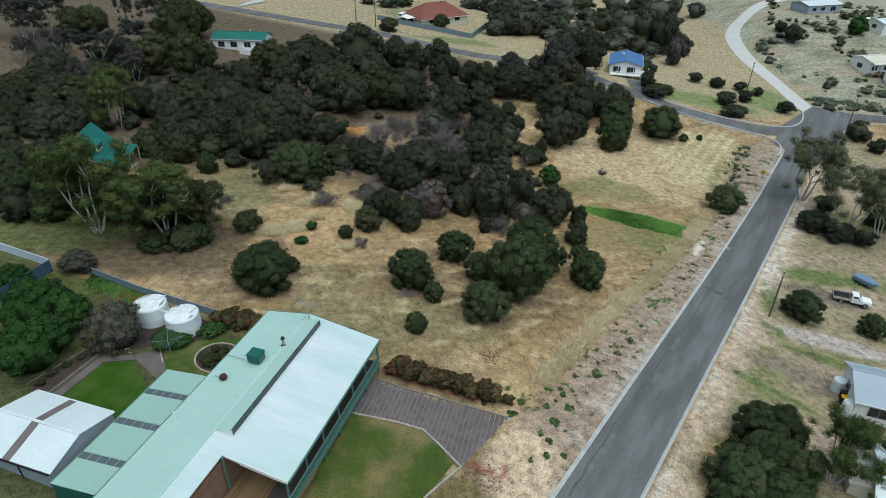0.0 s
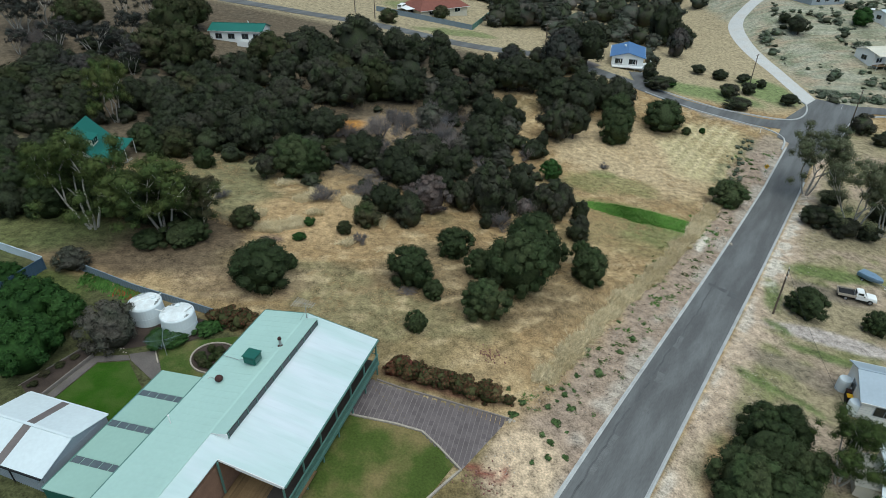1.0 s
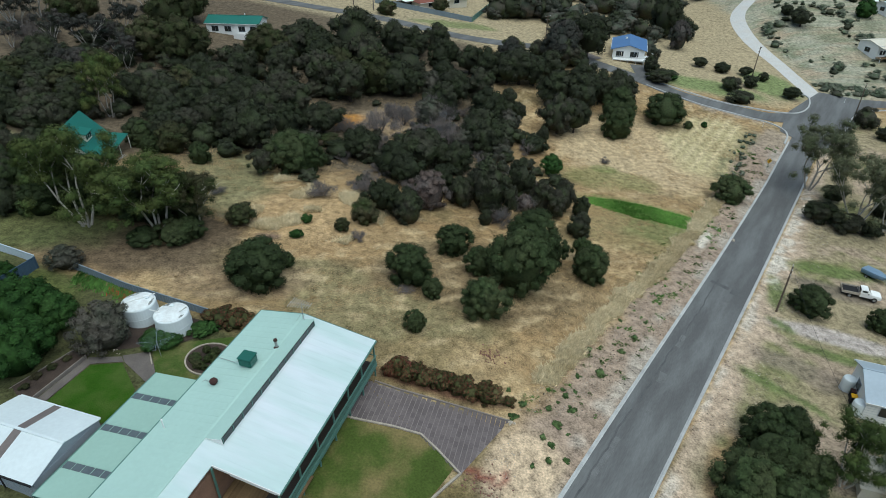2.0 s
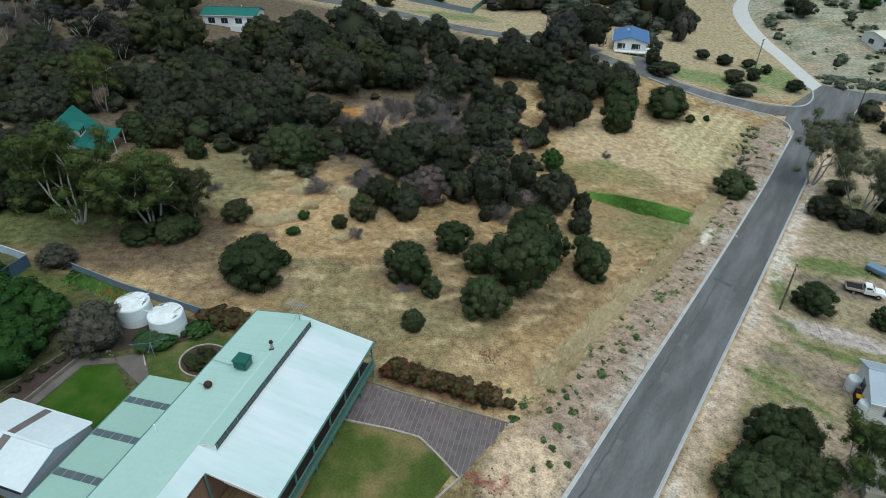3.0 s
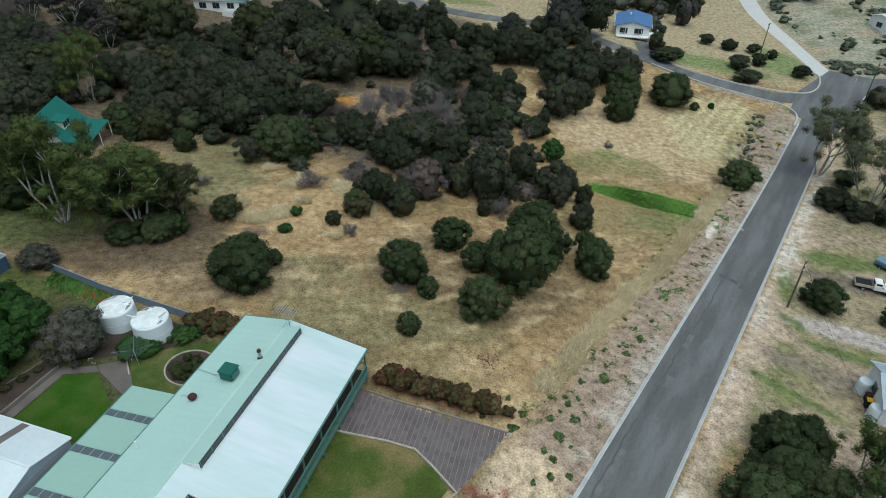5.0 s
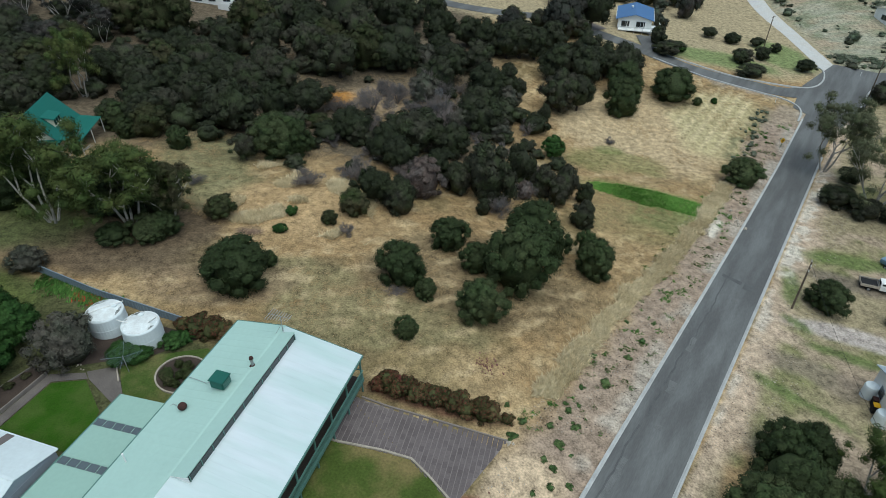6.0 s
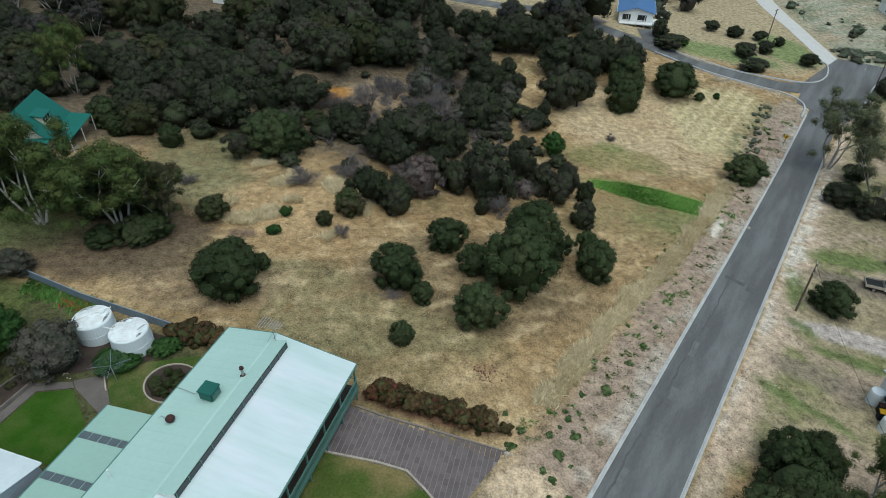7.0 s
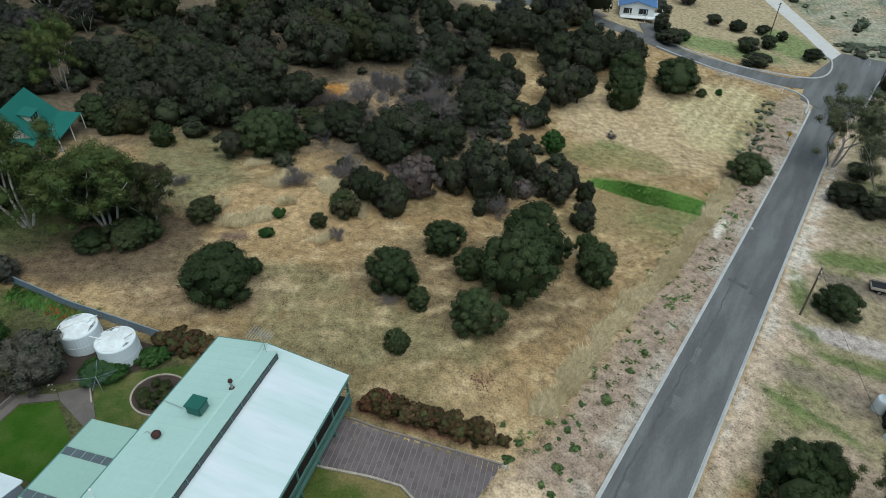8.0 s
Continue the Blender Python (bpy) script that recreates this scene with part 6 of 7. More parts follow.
# ---- other houses ----
def simple_house(x, y, turn, w, d, z, wall_h, rise, roof, wall, label, windows=(), hip=0.0, eave=0.5, ridge_at=0.5, verandah=None, name="house"):
    """A house w wide (local x, along the ridge) and d deep; windows: (side, place, width, sill, head) with side s, n, e or w."""
    house = thing(name, x, y, z, turn, label, "house", "houses round about")
    x0, x1, y0, y1 = -w / 2, w / 2, -d / 2, d / 2
    ry = y0 + d * ridge_at
    part("wall", boxed(x0, x1, y0, y1, -1.5, wall_h), wall, house)
    if not hip:
        for xx in (x0 + 0.02, x1 - 0.02):
            bm = bmesh.new()
            a = [bm.verts.new((xx - 0.02, yy, zz)) for yy, zz in ((y0, wall_h), (y1, wall_h), (ry, wall_h + rise * 0.93))]
            b = [bm.verts.new((xx + 0.02, yy, zz)) for yy, zz in ((y0, wall_h), (y1, wall_h), (ry, wall_h + rise * 0.93))]
            bm.faces.new(a), bm.faces.new(b[::-1])
            for i in range(3):
                bm.faces.new((a[i], b[i], b[(i + 1) % 3], a[(i + 1) % 3]))
            part("gable", bm, wall, house)
    e = eave
    drop = rise * e / (d / 2)
    top, low = wall_h + rise, wall_h - drop + 0.06
    r0, r1 = (x0 - e + hip, x1 + e - hip)
    for yy, flip in ((y0 - e, 1), (y1 + e, -1)):
        part("roof", slab(bmesh.new(), [(x0 - e, yy, low), (x1 + e, yy, low), (r1, ry, top), (r0, ry, top)], 0.1), roof, house)
        part("gutter", boxed(x0 - e, x1 + e, yy - 0.06, yy + 0.06, low - 0.14, low - 0.01), WHITE, house)
    if hip:
        for xx, rr in ((x0 - e, r0), (x1 + e, r1)):
            part("roof", slab(bmesh.new(), [(xx, y0 - e, low), (xx, y1 + e, low), (rr, ry, top)], 0.1), roof, house)
    part("ridge_cap", boxed(r0, r1, ry - 0.12, ry + 0.12, top - 0.03, top + 0.04), roof, house)
    for side, at, width, sill, head in windows:
        def place(depth0, depth1, a0, a1, b0, b1):
            if side in "sn":
                base = y0 if side == "s" else y1
                sign = -1 if side == "s" else 1
                ya, yb = sorted((base + sign * depth0, base + sign * depth1))
                return boxed(at + a0, at + a1, ya, yb, b0, b1)
            base = x0 if side == "w" else x1
            sign = -1 if side == "w" else 1
            xa, xb = sorted((base + sign * depth0, base + sign * depth1))
            return boxed(xa, xb, at + a0, at + a1, b0, b1)
        frame_ob = part("window", place(0.0, 0.05, -width / 2 - 0.08, width / 2 + 0.08, sill - 0.08, head + 0.08), WHITE if wall is not WHITE else STEEL_WALL, house)
        half = width / 2
        for k in (0, 1):
            part("pane", place(0.05, 0.07, -half + k * (half + 0.03), k * half - 0.03 + (0 if k else 0), sill, head) if k == 0 else place(0.05, 0.07, 0.03, half, sill, head), DARK_GLASS, frame_ob)
    if verandah:
        side_y, depth, fl = verandah
        part("verandah_roof", slab(bmesh.new(), [(x0, side_y, wall_h - 0.1), (x1, side_y, wall_h - 0.1), (x1, side_y - depth, wall_h - 0.5), (x0, side_y - depth, wall_h - 0.5)], 0.07), roof, house)
        part("verandah_floor", boxed(x0, x1, side_y - depth, side_y - 0.02, fl - 0.15, fl), TIMBER, house)
        n = max(3, int(w / 2.5))
        for i in range(n + 1):
            xx = x0 + 0.06 + (w - 0.12) * i / n
            part("verandah_post", boxed(xx - 0.05, xx + 0.05, side_y - depth, side_y - depth + 0.1, -1.5, wall_h - 0.5), WHITE, house)
        part("handrail", boxed(x0, x1, side_y - depth, side_y - depth + 0.06, fl + 0.9, fl + 0.97), WHITE, house)
    return house


weather = simple_house(53.5, 50.2, -20, 14, 6.6, -7.3, 2.9, 1.2, GREY_ROOF, WHITE, "white weatherboard house with blue-grey steel roof beside the yard",
                       [("s", -4.6, 2.0, 1.1, 2.3), ("s", -0.5, 1.8, 1.1, 2.3), ("w", 0.5, 1.2, 1.1, 2.2)], ridge_at=0.6, eave=0.35)
part("roof_pipe", rod(bmesh.new(), (-1.5, 2.6, 3.3), (-1.5, 2.6, 4.1), 0.06), WHITE, weather)
for i in range(9):
    part("weatherboard", boxed(-6.98, 6.98, -3.325, -3.302, -0.2 + 0.34 * i, -0.19 + 0.34 * i), STEEL_WALL, weather)
low_house = simple_house(46.9, 37.0, -27, 11, 7, -6.3, 2.7, 1.2, ROOF_ZINC, CREAM, "low cream house with a pale steel roof behind the gum", [("w", 0, 1.4, 1.0, 2.1), ("s", -3.5, 1.4, 1.0, 2.1)])
part("lean_to", slab(bmesh.new(), [(-7.9, 2.0, 2.1), (-7.9, -2.6, 2.0), (-5.6, -2.6, 2.4), (-5.6, 2.0, 2.4)], 0.08), CREAM, low_house)
part("lean_to_wall", boxed(-7.7, -5.52, -2.4, 1.8, -1.0, 1.9), CREAM, low_house)
blue = simple_house(51.0, 185.2, 76, 12.6, 8.8, hz(47.5, 182) - 0.1, 3.0, 1.25, BLUE_ROOF, WHITE, "white house with a bright blue steel roof by the cross road",
                    [("w", 2.4, 2.0, 0.8, 2.3), ("w", -1.6, 2.2, 0.8, 2.3), ("s", 0, 1.8, 0.9, 2.2)], eave=0.6)
part("balcony_floor", boxed(-8.6, -6.32, -6.6, 4.2, 0.4, 0.6), WHITE, blue)
part("balcony_rail", boxed(-8.6, -8.5, -6.6, 4.2, 1.45, 1.55), WHITE, blue)
for i in range(6):
    part("balcony_post", boxed(-8.6, -8.48, -6.6 + 2.13 * i, -6.48 + 2.13 * i, -2.5, 2.8 if i % 2 == 0 else 1.5), WHITE, blue)
part("side_deck", boxed(-6.3, -2.5, -6.6, -4.42, 0.4, 0.6), WHITE, blue)
part("side_rail", boxed(-6.3, -2.5, -6.6, -6.5, 1.45, 1.55), WHITE, blue)
part("skylight", rod(bmesh.new(), (0.5, 1.0, 4.3), (0.5, 1.0, 4.75), 0.3, sides=12), WHITE, blue)
draped("blue_house_drive", [(48.9, 165.6), (53.6, 162.8), (53.6, 175.8), (49.3, 175.4)], 0.16, ASPHALT, 1.0, "dark grey driveway of the blue-roofed house", "driveway")
draped("side_road", [(-71.5, 194.0), (-62.6, 194.5), (-64.3, 213.4), (-60.5, 226), (-54, 240), (-58, 242), (-65.3, 226), (-69.3, 213.5)], 0.2, CONCRETE, 1.0, "pale gravel side road off the cross road", "road")
draped("side_drive", [(31, 176.5), (36, 172.5), (42, 178), (36, 184)], 0.16, GRAVEL, 1.0, "pale gravel side drive", "driveway")
red = simple_house(-7.2, 221.5, 33, 18, 13, 2.4, 2.7, 3.6, RED_ROOF, CREAM, "brick house with a hipped red tile roof behind a fence",
                   [("s", -5, 2.0, 0.9, 2.1), ("s", 0, 2.0, 0.9, 2.1), ("s", 5, 2.0, 0.9, 2.1), ("e", 0, 2.0, 0.9, 2.1), ("w", 0, 1.8, 0.9, 2.1)], hip=5.5, eave=0.7)
part("carport", slab(bmesh.new(), [(-12.5, 3, 2.6), (-12.5, -3, 2.5), (-8.7, -3, 2.6), (-8.7, 3, 2.7)], 0.1), WHITE, red)
for xx, yy in ((-12.3, 2.8), (-12.3, -2.8)):
    part("carport_post", boxed(xx, xx + 0.1, yy - 0.05, yy + 0.05, -1.5, 2.5), WHITE, red)
teal = simple_house(-55.5, 163.0, -4, 13.5, 6.5, 6.6, 2.9, 1.2, GREEN_ROOF, WHITE, "long white house with a dark teal roof among the trees",
                    [("s", -4.5, 1.6, 0.9, 2.1), ("s", -1.2, 1.6, 0.9, 2.1), ("s", 2.4, 1.6, 0.9, 2.1), ("s", 5.2, 1.2, 0.9, 2.1)], eave=0.4)
part("deck_floor", boxed(1.0, 4.2, -5.6, -3.27, -0.1, 0.05), WHITE, teal)
part("deck_screen", boxed(1.0, 4.2, -5.66, -5.6, -1.4, 0.9), WHITE, teal)
part("roof_vent", rod(bmesh.new(), (2.2, 0.6, 3.8), (2.2, 0.6, 4.5), 0.12), WHITE, teal)
simple_house(141.5, 257.5, 18, 16, 9, 0.9, 3.0, 1.0, ROOF_ZINC, STEEL_WALL, "grey beach house with a white roof on the dune", [("s", -5, 1.8, 0.9, 2.2), ("s", -1, 1.8, 0.9, 2.2), ("s", 4, 2.4, 0.6, 2.2), ("e", 0, 2, 0.9, 2.2)], eave=0.4)
simple_house(136.5, 203.5, 12, 11, 8, -7.6, 3.6, 0.9, CREAM, WHITE, "white two-level beach house with a cream roof on the dune", [("s", -3.5, 1.8, 0.8, 2.0), ("s", 1.0, 1.8, 0.8, 2.0), ("w", 0, 2, 0.9, 2.2)], eave=0.3, verandah=(-4, 2.0, 0.1))
simple_house(139.0, 192.5, 12, 7, 6, -8.4, 2.8, 1.0, BLUE_ROOF, WHITE, "small white cottage with a blue roof on the dune", [("s", 0, 1.5, 0.8, 2.0), ("w", 0, 1.2, 0.9, 2.0)], eave=0.3)
simple_house(156.5, 234.0, 15, 12, 8, -1.2, 3.0, 1.0, ROOF_ZINC, WHITE, "white beach house with a white roof uphill", [("s", -3, 1.8, 0.9, 2.1), ("w", 0, 1.8, 0.9, 2.1)], eave=0.4)
simple_house(115.5, 147.5, -10, 8, 6, hz(114, 147), 2.6, 1.0, ROOF_ZINC, BLUE_TARP, "blue-walled shed beyond the gums", [("w", 0, 1.2, 0.9, 2.0)], eave=0.3, name="shed")


def build_chalet():
    x, y, z = -58.1, 88.6, 5.1
    c = thing("chalet_house", x, y, z, 8, "steep green-roofed chalet with dormer and verandah among gums", "house", "houses round about")
    c.scale = (0.86, 0.86, 0.86)
    part("wall", boxed(-3.6, 3.6, -4.5, 4.5, -1.0, 2.6), CREAM, c)
    for s in (-1, 1):
        part("roof", slab(bmesh.new(), [(0, -5.2, 7.0), (0, 5.2, 7.0), (s * 4.3, 5.2, 2.3), (s * 4.3, -5.2, 2.3)], 0.12), GREEN_ROOF, c)
    for yy in (-4.5, 4.45):
        bm = bmesh.new()
        a = [bm.verts.new((xx, yy, zz)) for xx, zz in ((-3.7, 2.5), (3.7, 2.5), (0, 6.8))]
        b = [bm.verts.new((xx, yy + 0.05, zz)) for xx, zz in ((-3.7, 2.5), (3.7, 2.5), (0, 6.8))]
        bm.faces.new(a), bm.faces.new(b[::-1])
        for i in range(3):
            bm.faces.new((a[i], b[i], b[(i + 1) % 3], a[(i + 1) % 3]))
        part("gable", bm, CREAM, c, "cream gable wall")
    part("verandah_roof", slab(bmesh.new(), [(4.1, -5.0, 2.75), (4.1, 5.0, 2.75), (7.4, 5.0, 2.3), (7.4, -5.0, 2.3)], 0.08), GREEN_ROOF, c)
    part("front_verandah_roof", slab(bmesh.new(), [(-4.6, -4.6, 2.6), (4.3, -4.6, 2.6), (4.3, -7.4, 2.1), (-4.6, -7.4, 2.1)], 0.08), GREEN_ROOF, c)
    for yy in (-4.9, 0.0, 4.9):
        part("verandah_post", boxed(7.2, 7.3, yy - 0.05, yy + 0.05, -1.2, 2.3), WHITE, c)
    for xx in (-4.5, -1.5, 1.5, 4.2):
        part("verandah_post", boxed(xx - 0.05, xx + 0.05, -7.35, -7.25, -1.2, 2.1), WHITE, c)
    dormer = part("dormer", boxed(1.2, 3.0, -2.2, 0.4, 3.6, 5.2), CREAM, c, "cream dormer with small panes")
    part("dormer_roof", slab(bmesh.new(), [(0.9, -2.5, 5.7), (0.9, 0.7, 5.7), (3.3, 0.7, 5.15), (3.3, -2.5, 5.15)], 0.1), GREEN_ROOF, dormer)
    for i in range(3):
        part("pane", boxed(3.0, 3.03, -2.0 + 0.8 * i, -1.35 + 0.8 * i, 4.0, 4.95), DARK_GLASS, dormer)
    for xx in (-2.0, 1.6):
        win = part("window", boxed(xx - 0.6, xx + 0.6, -4.58, -4.5, 0.6, 2.0), WHITE, c)
        part("pane", boxed(xx - 0.5, xx + 0.5, -4.6, -4.58, 0.7, 1.9), DARK_GLASS, win)
    win = part("window", boxed(-0.7, 0.7, -4.58, -4.5, 3.2, 4.6), WHITE, c)
    part("pane", boxed(-0.6, 0.6, -4.6, -4.58, 3.3, 4.5), DARK_GLASS, win)


build_chalet()


# ---- fences ----
def fence(name, points, high, mat, label, panel=2.35):
    for a, b in zip(points, points[1:]):
        a, b = Vector(a), Vector(b)
        run = (b - a).length
        turn = math.degrees(math.atan2(b.y - a.y, b.x - a.x))
        ob = thing(name, a.x, a.y, 0, turn, label, "fence")
        n = max(1, round(run / panel))
        step = run / n
        for i in range(n):
            g0, g1 = hz(*a.lerp(b, i / n)), hz(*a.lerp(b, (i + 1) / n))

            def lie(px):
                return g0 + (g1 - g0) * (px - i * step) / step

            bm = bmesh.new()
            folds = 12
            w = (step - 0.06) / folds
            line = [(i * step + 0.03 + w * (k + q), 0.025 if k % 2 else -0.025) for k in range(folds) for q in (0.08, 0.92)]
            rows = [[bm.verts.new((px, py + d, lie(px) + z)) for px, py in line] for d, z in ((-0.008, -0.1), (-0.008, high), (0.008, high), (0.008, -0.1))]
            for ra, rb in zip(rows, rows[1:] + rows[:1]):
                for k in range(len(line) - 1):
                    bm.faces.new((ra[k], ra[k + 1], rb[k + 1], rb[k]))
            part("panel", bm, mat, ob)
            p0, p1 = i * step, (i + 1) * step
            part("top_rail", slab(bmesh.new(), [(p0, -0.05, lie(p0) + high + 0.06), (p1, -0.05, lie(p1) + high + 0.06), (p1, 0.05, lie(p1) + high + 0.06), (p0, 0.05, lie(p0) + high + 0.06)], 0.06), mat, ob)
            part("post", boxed(p0 - 0.04, p0 + 0.04, -0.06, 0.06, g0 - 0.1, g0 + high + 0.08), mat, ob)


fence("garden_fence", [(-45.5, 59.5), (-35.6, 55.5), (-25.8, 52.5)], 1.0, FENCE_GREY, "low grey steel sheet fence along the dry field")
fence("garden_fence", [(-47.0, 58.2), (-48.4, 53.8), (-50.2, 48.0)], 1.5, FENCE_BLUE, "dark blue-grey steel sheet fence between gardens")
fence("garden_fence", [(-76, 69.0), (-62, 64.0), (-47.6, 59.0)], 1.1, FENCE_PALE, "pale weathered steel sheet fence")
fence("yard_fence", [(-26, 212.0), (-11.6, 207.4), (5.3, 201.7)], 1.5, FENCE_GREY, "grey paling fence in front of the red-roofed house", 3.0)
fence("yard_fence", [(5.4, 201.8), (12.2, 225.2)], 1.6, GREEN_TRIM, "green steel fence beside the dry paddock", 3.0)

# ---- the garden behind the house ----
draped("garden_lawn", [(-34.2, 44.0), (-31.5, 44.6), (-28.9, 41.4), (-28.6, 37.3), (-36.2, 38.0)], 0.05, GARDEN_LAWN, 0.7, "deep green watered back lawn", "lawn")
draped("garden_lawn_round", [(-29.3, 46.4), (-26.8, 48.2), (-22.5, 49.6), (-18.5, 46.5), (-20.5, 41.5), (-26.5, 41.0), (-28.5, 44.7)], 0.05, ROUND_LAWN, 0.7, "small curved green garden lawn", "lawn")
draped("garden_path", [(-32.2, 45.4), (-29.6, 46.4), (-28.6, 44.8), (-26.6, 41.2), (-28.7, 41.0), (-31.3, 44.7)], 0.09, GARDEN_PATH, 0.6, "grey-brown gravel garden path", "path")
draped("garden_path_side", [(-34.9, 44.9), (-31.9, 45.4), (-31.4, 44.75), (-34.3, 44.1)], 0.085, GARDEN_PATH, 0.6, "grey-brown gravel garden path", "path")
draped("garden_path_edge", [(-34.9, 44.8), (-34.25, 44.2), (-36.3, 37.9), (-37.2, 38.0)], 0.08, GARDEN_PATH, 0.6, "grey-brown gravel garden path", "path")
draped("garden_bed", [(-39.6, 40.6), (-36.5, 45.6), (-35.0, 45.2), (-37.4, 38.6)], 0.06, SOIL, 0.6, "dark soil garden bed", "garden bed")
draped("garden_bed_tanks", [(-34.5, 49.0), (-31, 52.8), (-26, 51.6), (-22.2, 49.9), (-26.8, 48.3), (-29.2, 46.4), (-33, 46.0)], 0.045, SOIL, 0.8, "dark bare soil round the water tanks", "garden bed")


def sleeper_wall(points, high, mat, label):
    for a, b in zip(points, points[1:]):
        a, b = Vector(a), Vector(b)
        turn = math.degrees(math.atan2(b.y - a.y, b.x - a.x))
        ob = thing("sleeper_edging", a.x, a.y, min(hz(*a), hz(*b)), turn, label, "edging")
        run = (b - a).length
        n = max(1, round(run / 2.4))
        for i in range(n):
            part("sleeper", boxed(i * run / n + 0.01, (i + 1) * run / n - 0.01, -0.06, 0.06, -0.2, high, bevel=0.012), mat, ob)


sleeper_wall([(-37.3, 38.4), (-35.0, 44.9)], 0.42, GRAVEL, "grey weathered sleeper edging beside the lawn path")
sleeper_wall([(-39.7, 40.4), (-36.6, 45.7)], 0.2, GRAVEL, "thin grey edging of the garden bed")
sleeper_wall([(-29.7, 46.5), (-28.7, 44.7), (-26.6, 41.2)], 0.2, STONE, "pale edging of the path")


def build_ring_bed():
    cx, cy = -23.6, 46.1
    line = [(cx + 2.3 * math.cos(a), cy + 2.2 * math.sin(a)) for a in np.linspace(0, 2 * math.pi, 41)]
    tagged(part("ring_edging", strip(line, [-0.08, -0.07, 0.07, 0.08], [0.0, 0.2, 0.2, 0.0]), STONE), "curved pale stone edging of a garden bed", "edging", kind="structure")
    draped("ring_bed", line[:-1], 0.10, SOIL, 0.6, "round dark soil garden bed", "garden bed")
    rng = random.Random(9)
    rows = [(cx + rng.uniform(-1.5, 1.5), cy + rng.uniform(-1.5, 1.5), rng.uniform(0.35, 0.7), rng.uniform(0.5, 1.0)) for _ in range(9)]
    plant("garden_shrub", CROWNS["O"], rows, "small olive-green shrub in the round bed", "shrub", "plants in the round bed", trunk=False)
    for px, py, s in ((cx + 0.2, cy + 0.5, 1.0), (cx - 0.9, cy - 0.8, 0.7)):
        ob = thing("spiky_plant", px, py, hz(px, py) + 0.1, 0, "spiky green rosette plant in the round bed", "plant", "plants in the round bed")
        bm = bmesh.new()
        for i in range(26):
            a, e = rng.uniform(0, 6.28), rng.uniform(0.2, 1.3)
            d = Vector((math.cos(a) * math.cos(e), math.sin(a) * math.cos(e), math.sin(e)))
            rod(bm, d * 0.05, d * s * rng.uniform(0.7, 1.0), 0.05, 0.005, 3)
        part("leaves", bm, LEAF["B"], ob)


build_ring_bed()


def build_clothesline():
    x, y = -28.3, 45.9
    ob = thing("rotary_clothesline", x, y, hz(x, y), 20, "grey rotary clothesline with square wires in the garden", "clothesline")
    part("mast", rod(bmesh.new(), (0, 0, -0.1), (0, 0, 2.1), 0.035), METAL, ob)
    ends = [(1.75 * math.cos(radians(90 * i)), 1.75 * math.sin(radians(90 * i)), 2.25) for i in range(4)]
    for e in ends:
        part("arm", rod(bmesh.new(), (0, 0, 1.95), e, 0.014), FENCE_GREY, ob)
    for k in range(6):
        f = 0.35 + 0.13 * k
        bm = bmesh.new()
        for a, b in zip(ends, ends[1:] + ends[:1]):
            rod(bm, (a[0] * f, a[1] * f, 1.95 + 0.3 * f), (b[0] * f, b[1] * f, 1.95 + 0.3 * f), 0.005, sides=4)
        part("wire_loop", bm, FENCE_GREY, ob)


build_clothesline()
plant("ground_cover", CROWNS["nearB"], [(-29.5, 47.7, 1.7, 1.3), (-28.2, 47.9, 1.3, 1.1), (-25.8, 50.0, 1.3, 1.1), (-24.9, 50.3, 0.9, 0.9)], "dense bright green clipped ground cover beside the tanks", "shrub", "clumps by the tanks", trunk=False)
plant("bed_shrub", CROWNS["nearH"], [(-24.2, 52.0, 1.4, 1.8), (-22.4, 51.6, 1.5, 1.8), (-20.6, 51.0, 1.3, 1.5), (-25.6, 52.0, 1.0, 1.2)], "olive and red-brown shrub behind the house", "shrub", "shrubs behind the house", trunk=False)
plant("bed_shrub", CROWNS["O"], [(-38.1, 42.0, 0.5, 0.6), (-37.4, 43.2, 0.45, 0.6), (-36.6, 44.4, 0.4, 0.5), (-38.4, 40.6, 0.45, 0.5)], "small plant in the narrow garden bed", "shrub", "plants in the narrow bed", trunk=False)
plant("understorey_bush", CROWNS["near"], [(-38.2, 65.4, 1.9, 2.0), (-34.6, 66.4, 2.4, 3.0), (-33.4, 67.8, 2.0, 3.0), (-35.0, 71.5, 2.4, 5.0), (-41.5, 71.5, 2.6, 4.4), (-53.0, 70.5, 2.8, 4.6),
      (-49.8, 73.5, 2.6, 5.0), (-37.5, 74.5, 3.2, 5.5), (-44.5, 75.5, 2.8, 5.0), (-56.5, 75.5, 3.0, 5.0), (-60.5, 73.5, 2.8, 4.6), (-64.0, 78.0, 3.0, 5.2), (-67.5, 81.5, 2.6, 4.6), (-51.5, 96.0, 2.4, 4.4), (-49.0, 93.0, 1.6, 3.0), (-46.5, 72.5, 2.8, 5.0), (-39.2, 71.2, 2.6, 4.8), (-43.6, 73.4, 2.6, 5.0), (-51.0, 76.5, 2.8, 5.5)], "dark green bush crowding below the gum trees", "bush", "bushes below the gums")
FLOWER_RED = material("orange_flowers", (0.27, 0.055, 0.018), 0.8, 0.4, 1.0, 6.0, island=0.5)
flower_rng = np.random.default_rng(12)
spots = [(-42.5 + 9.5 * t + flower_rng.normal() * 0.3, 57.2 - 3.6 * t + flower_rng.normal() * 0.6, 0) for t in flower_rng.random(500)]
tufts("flower_bed", spots, (0.15, 0.4), (0.06, 0.12), WEED, "low green ground plants along the fence", 14, 5, 0.8)
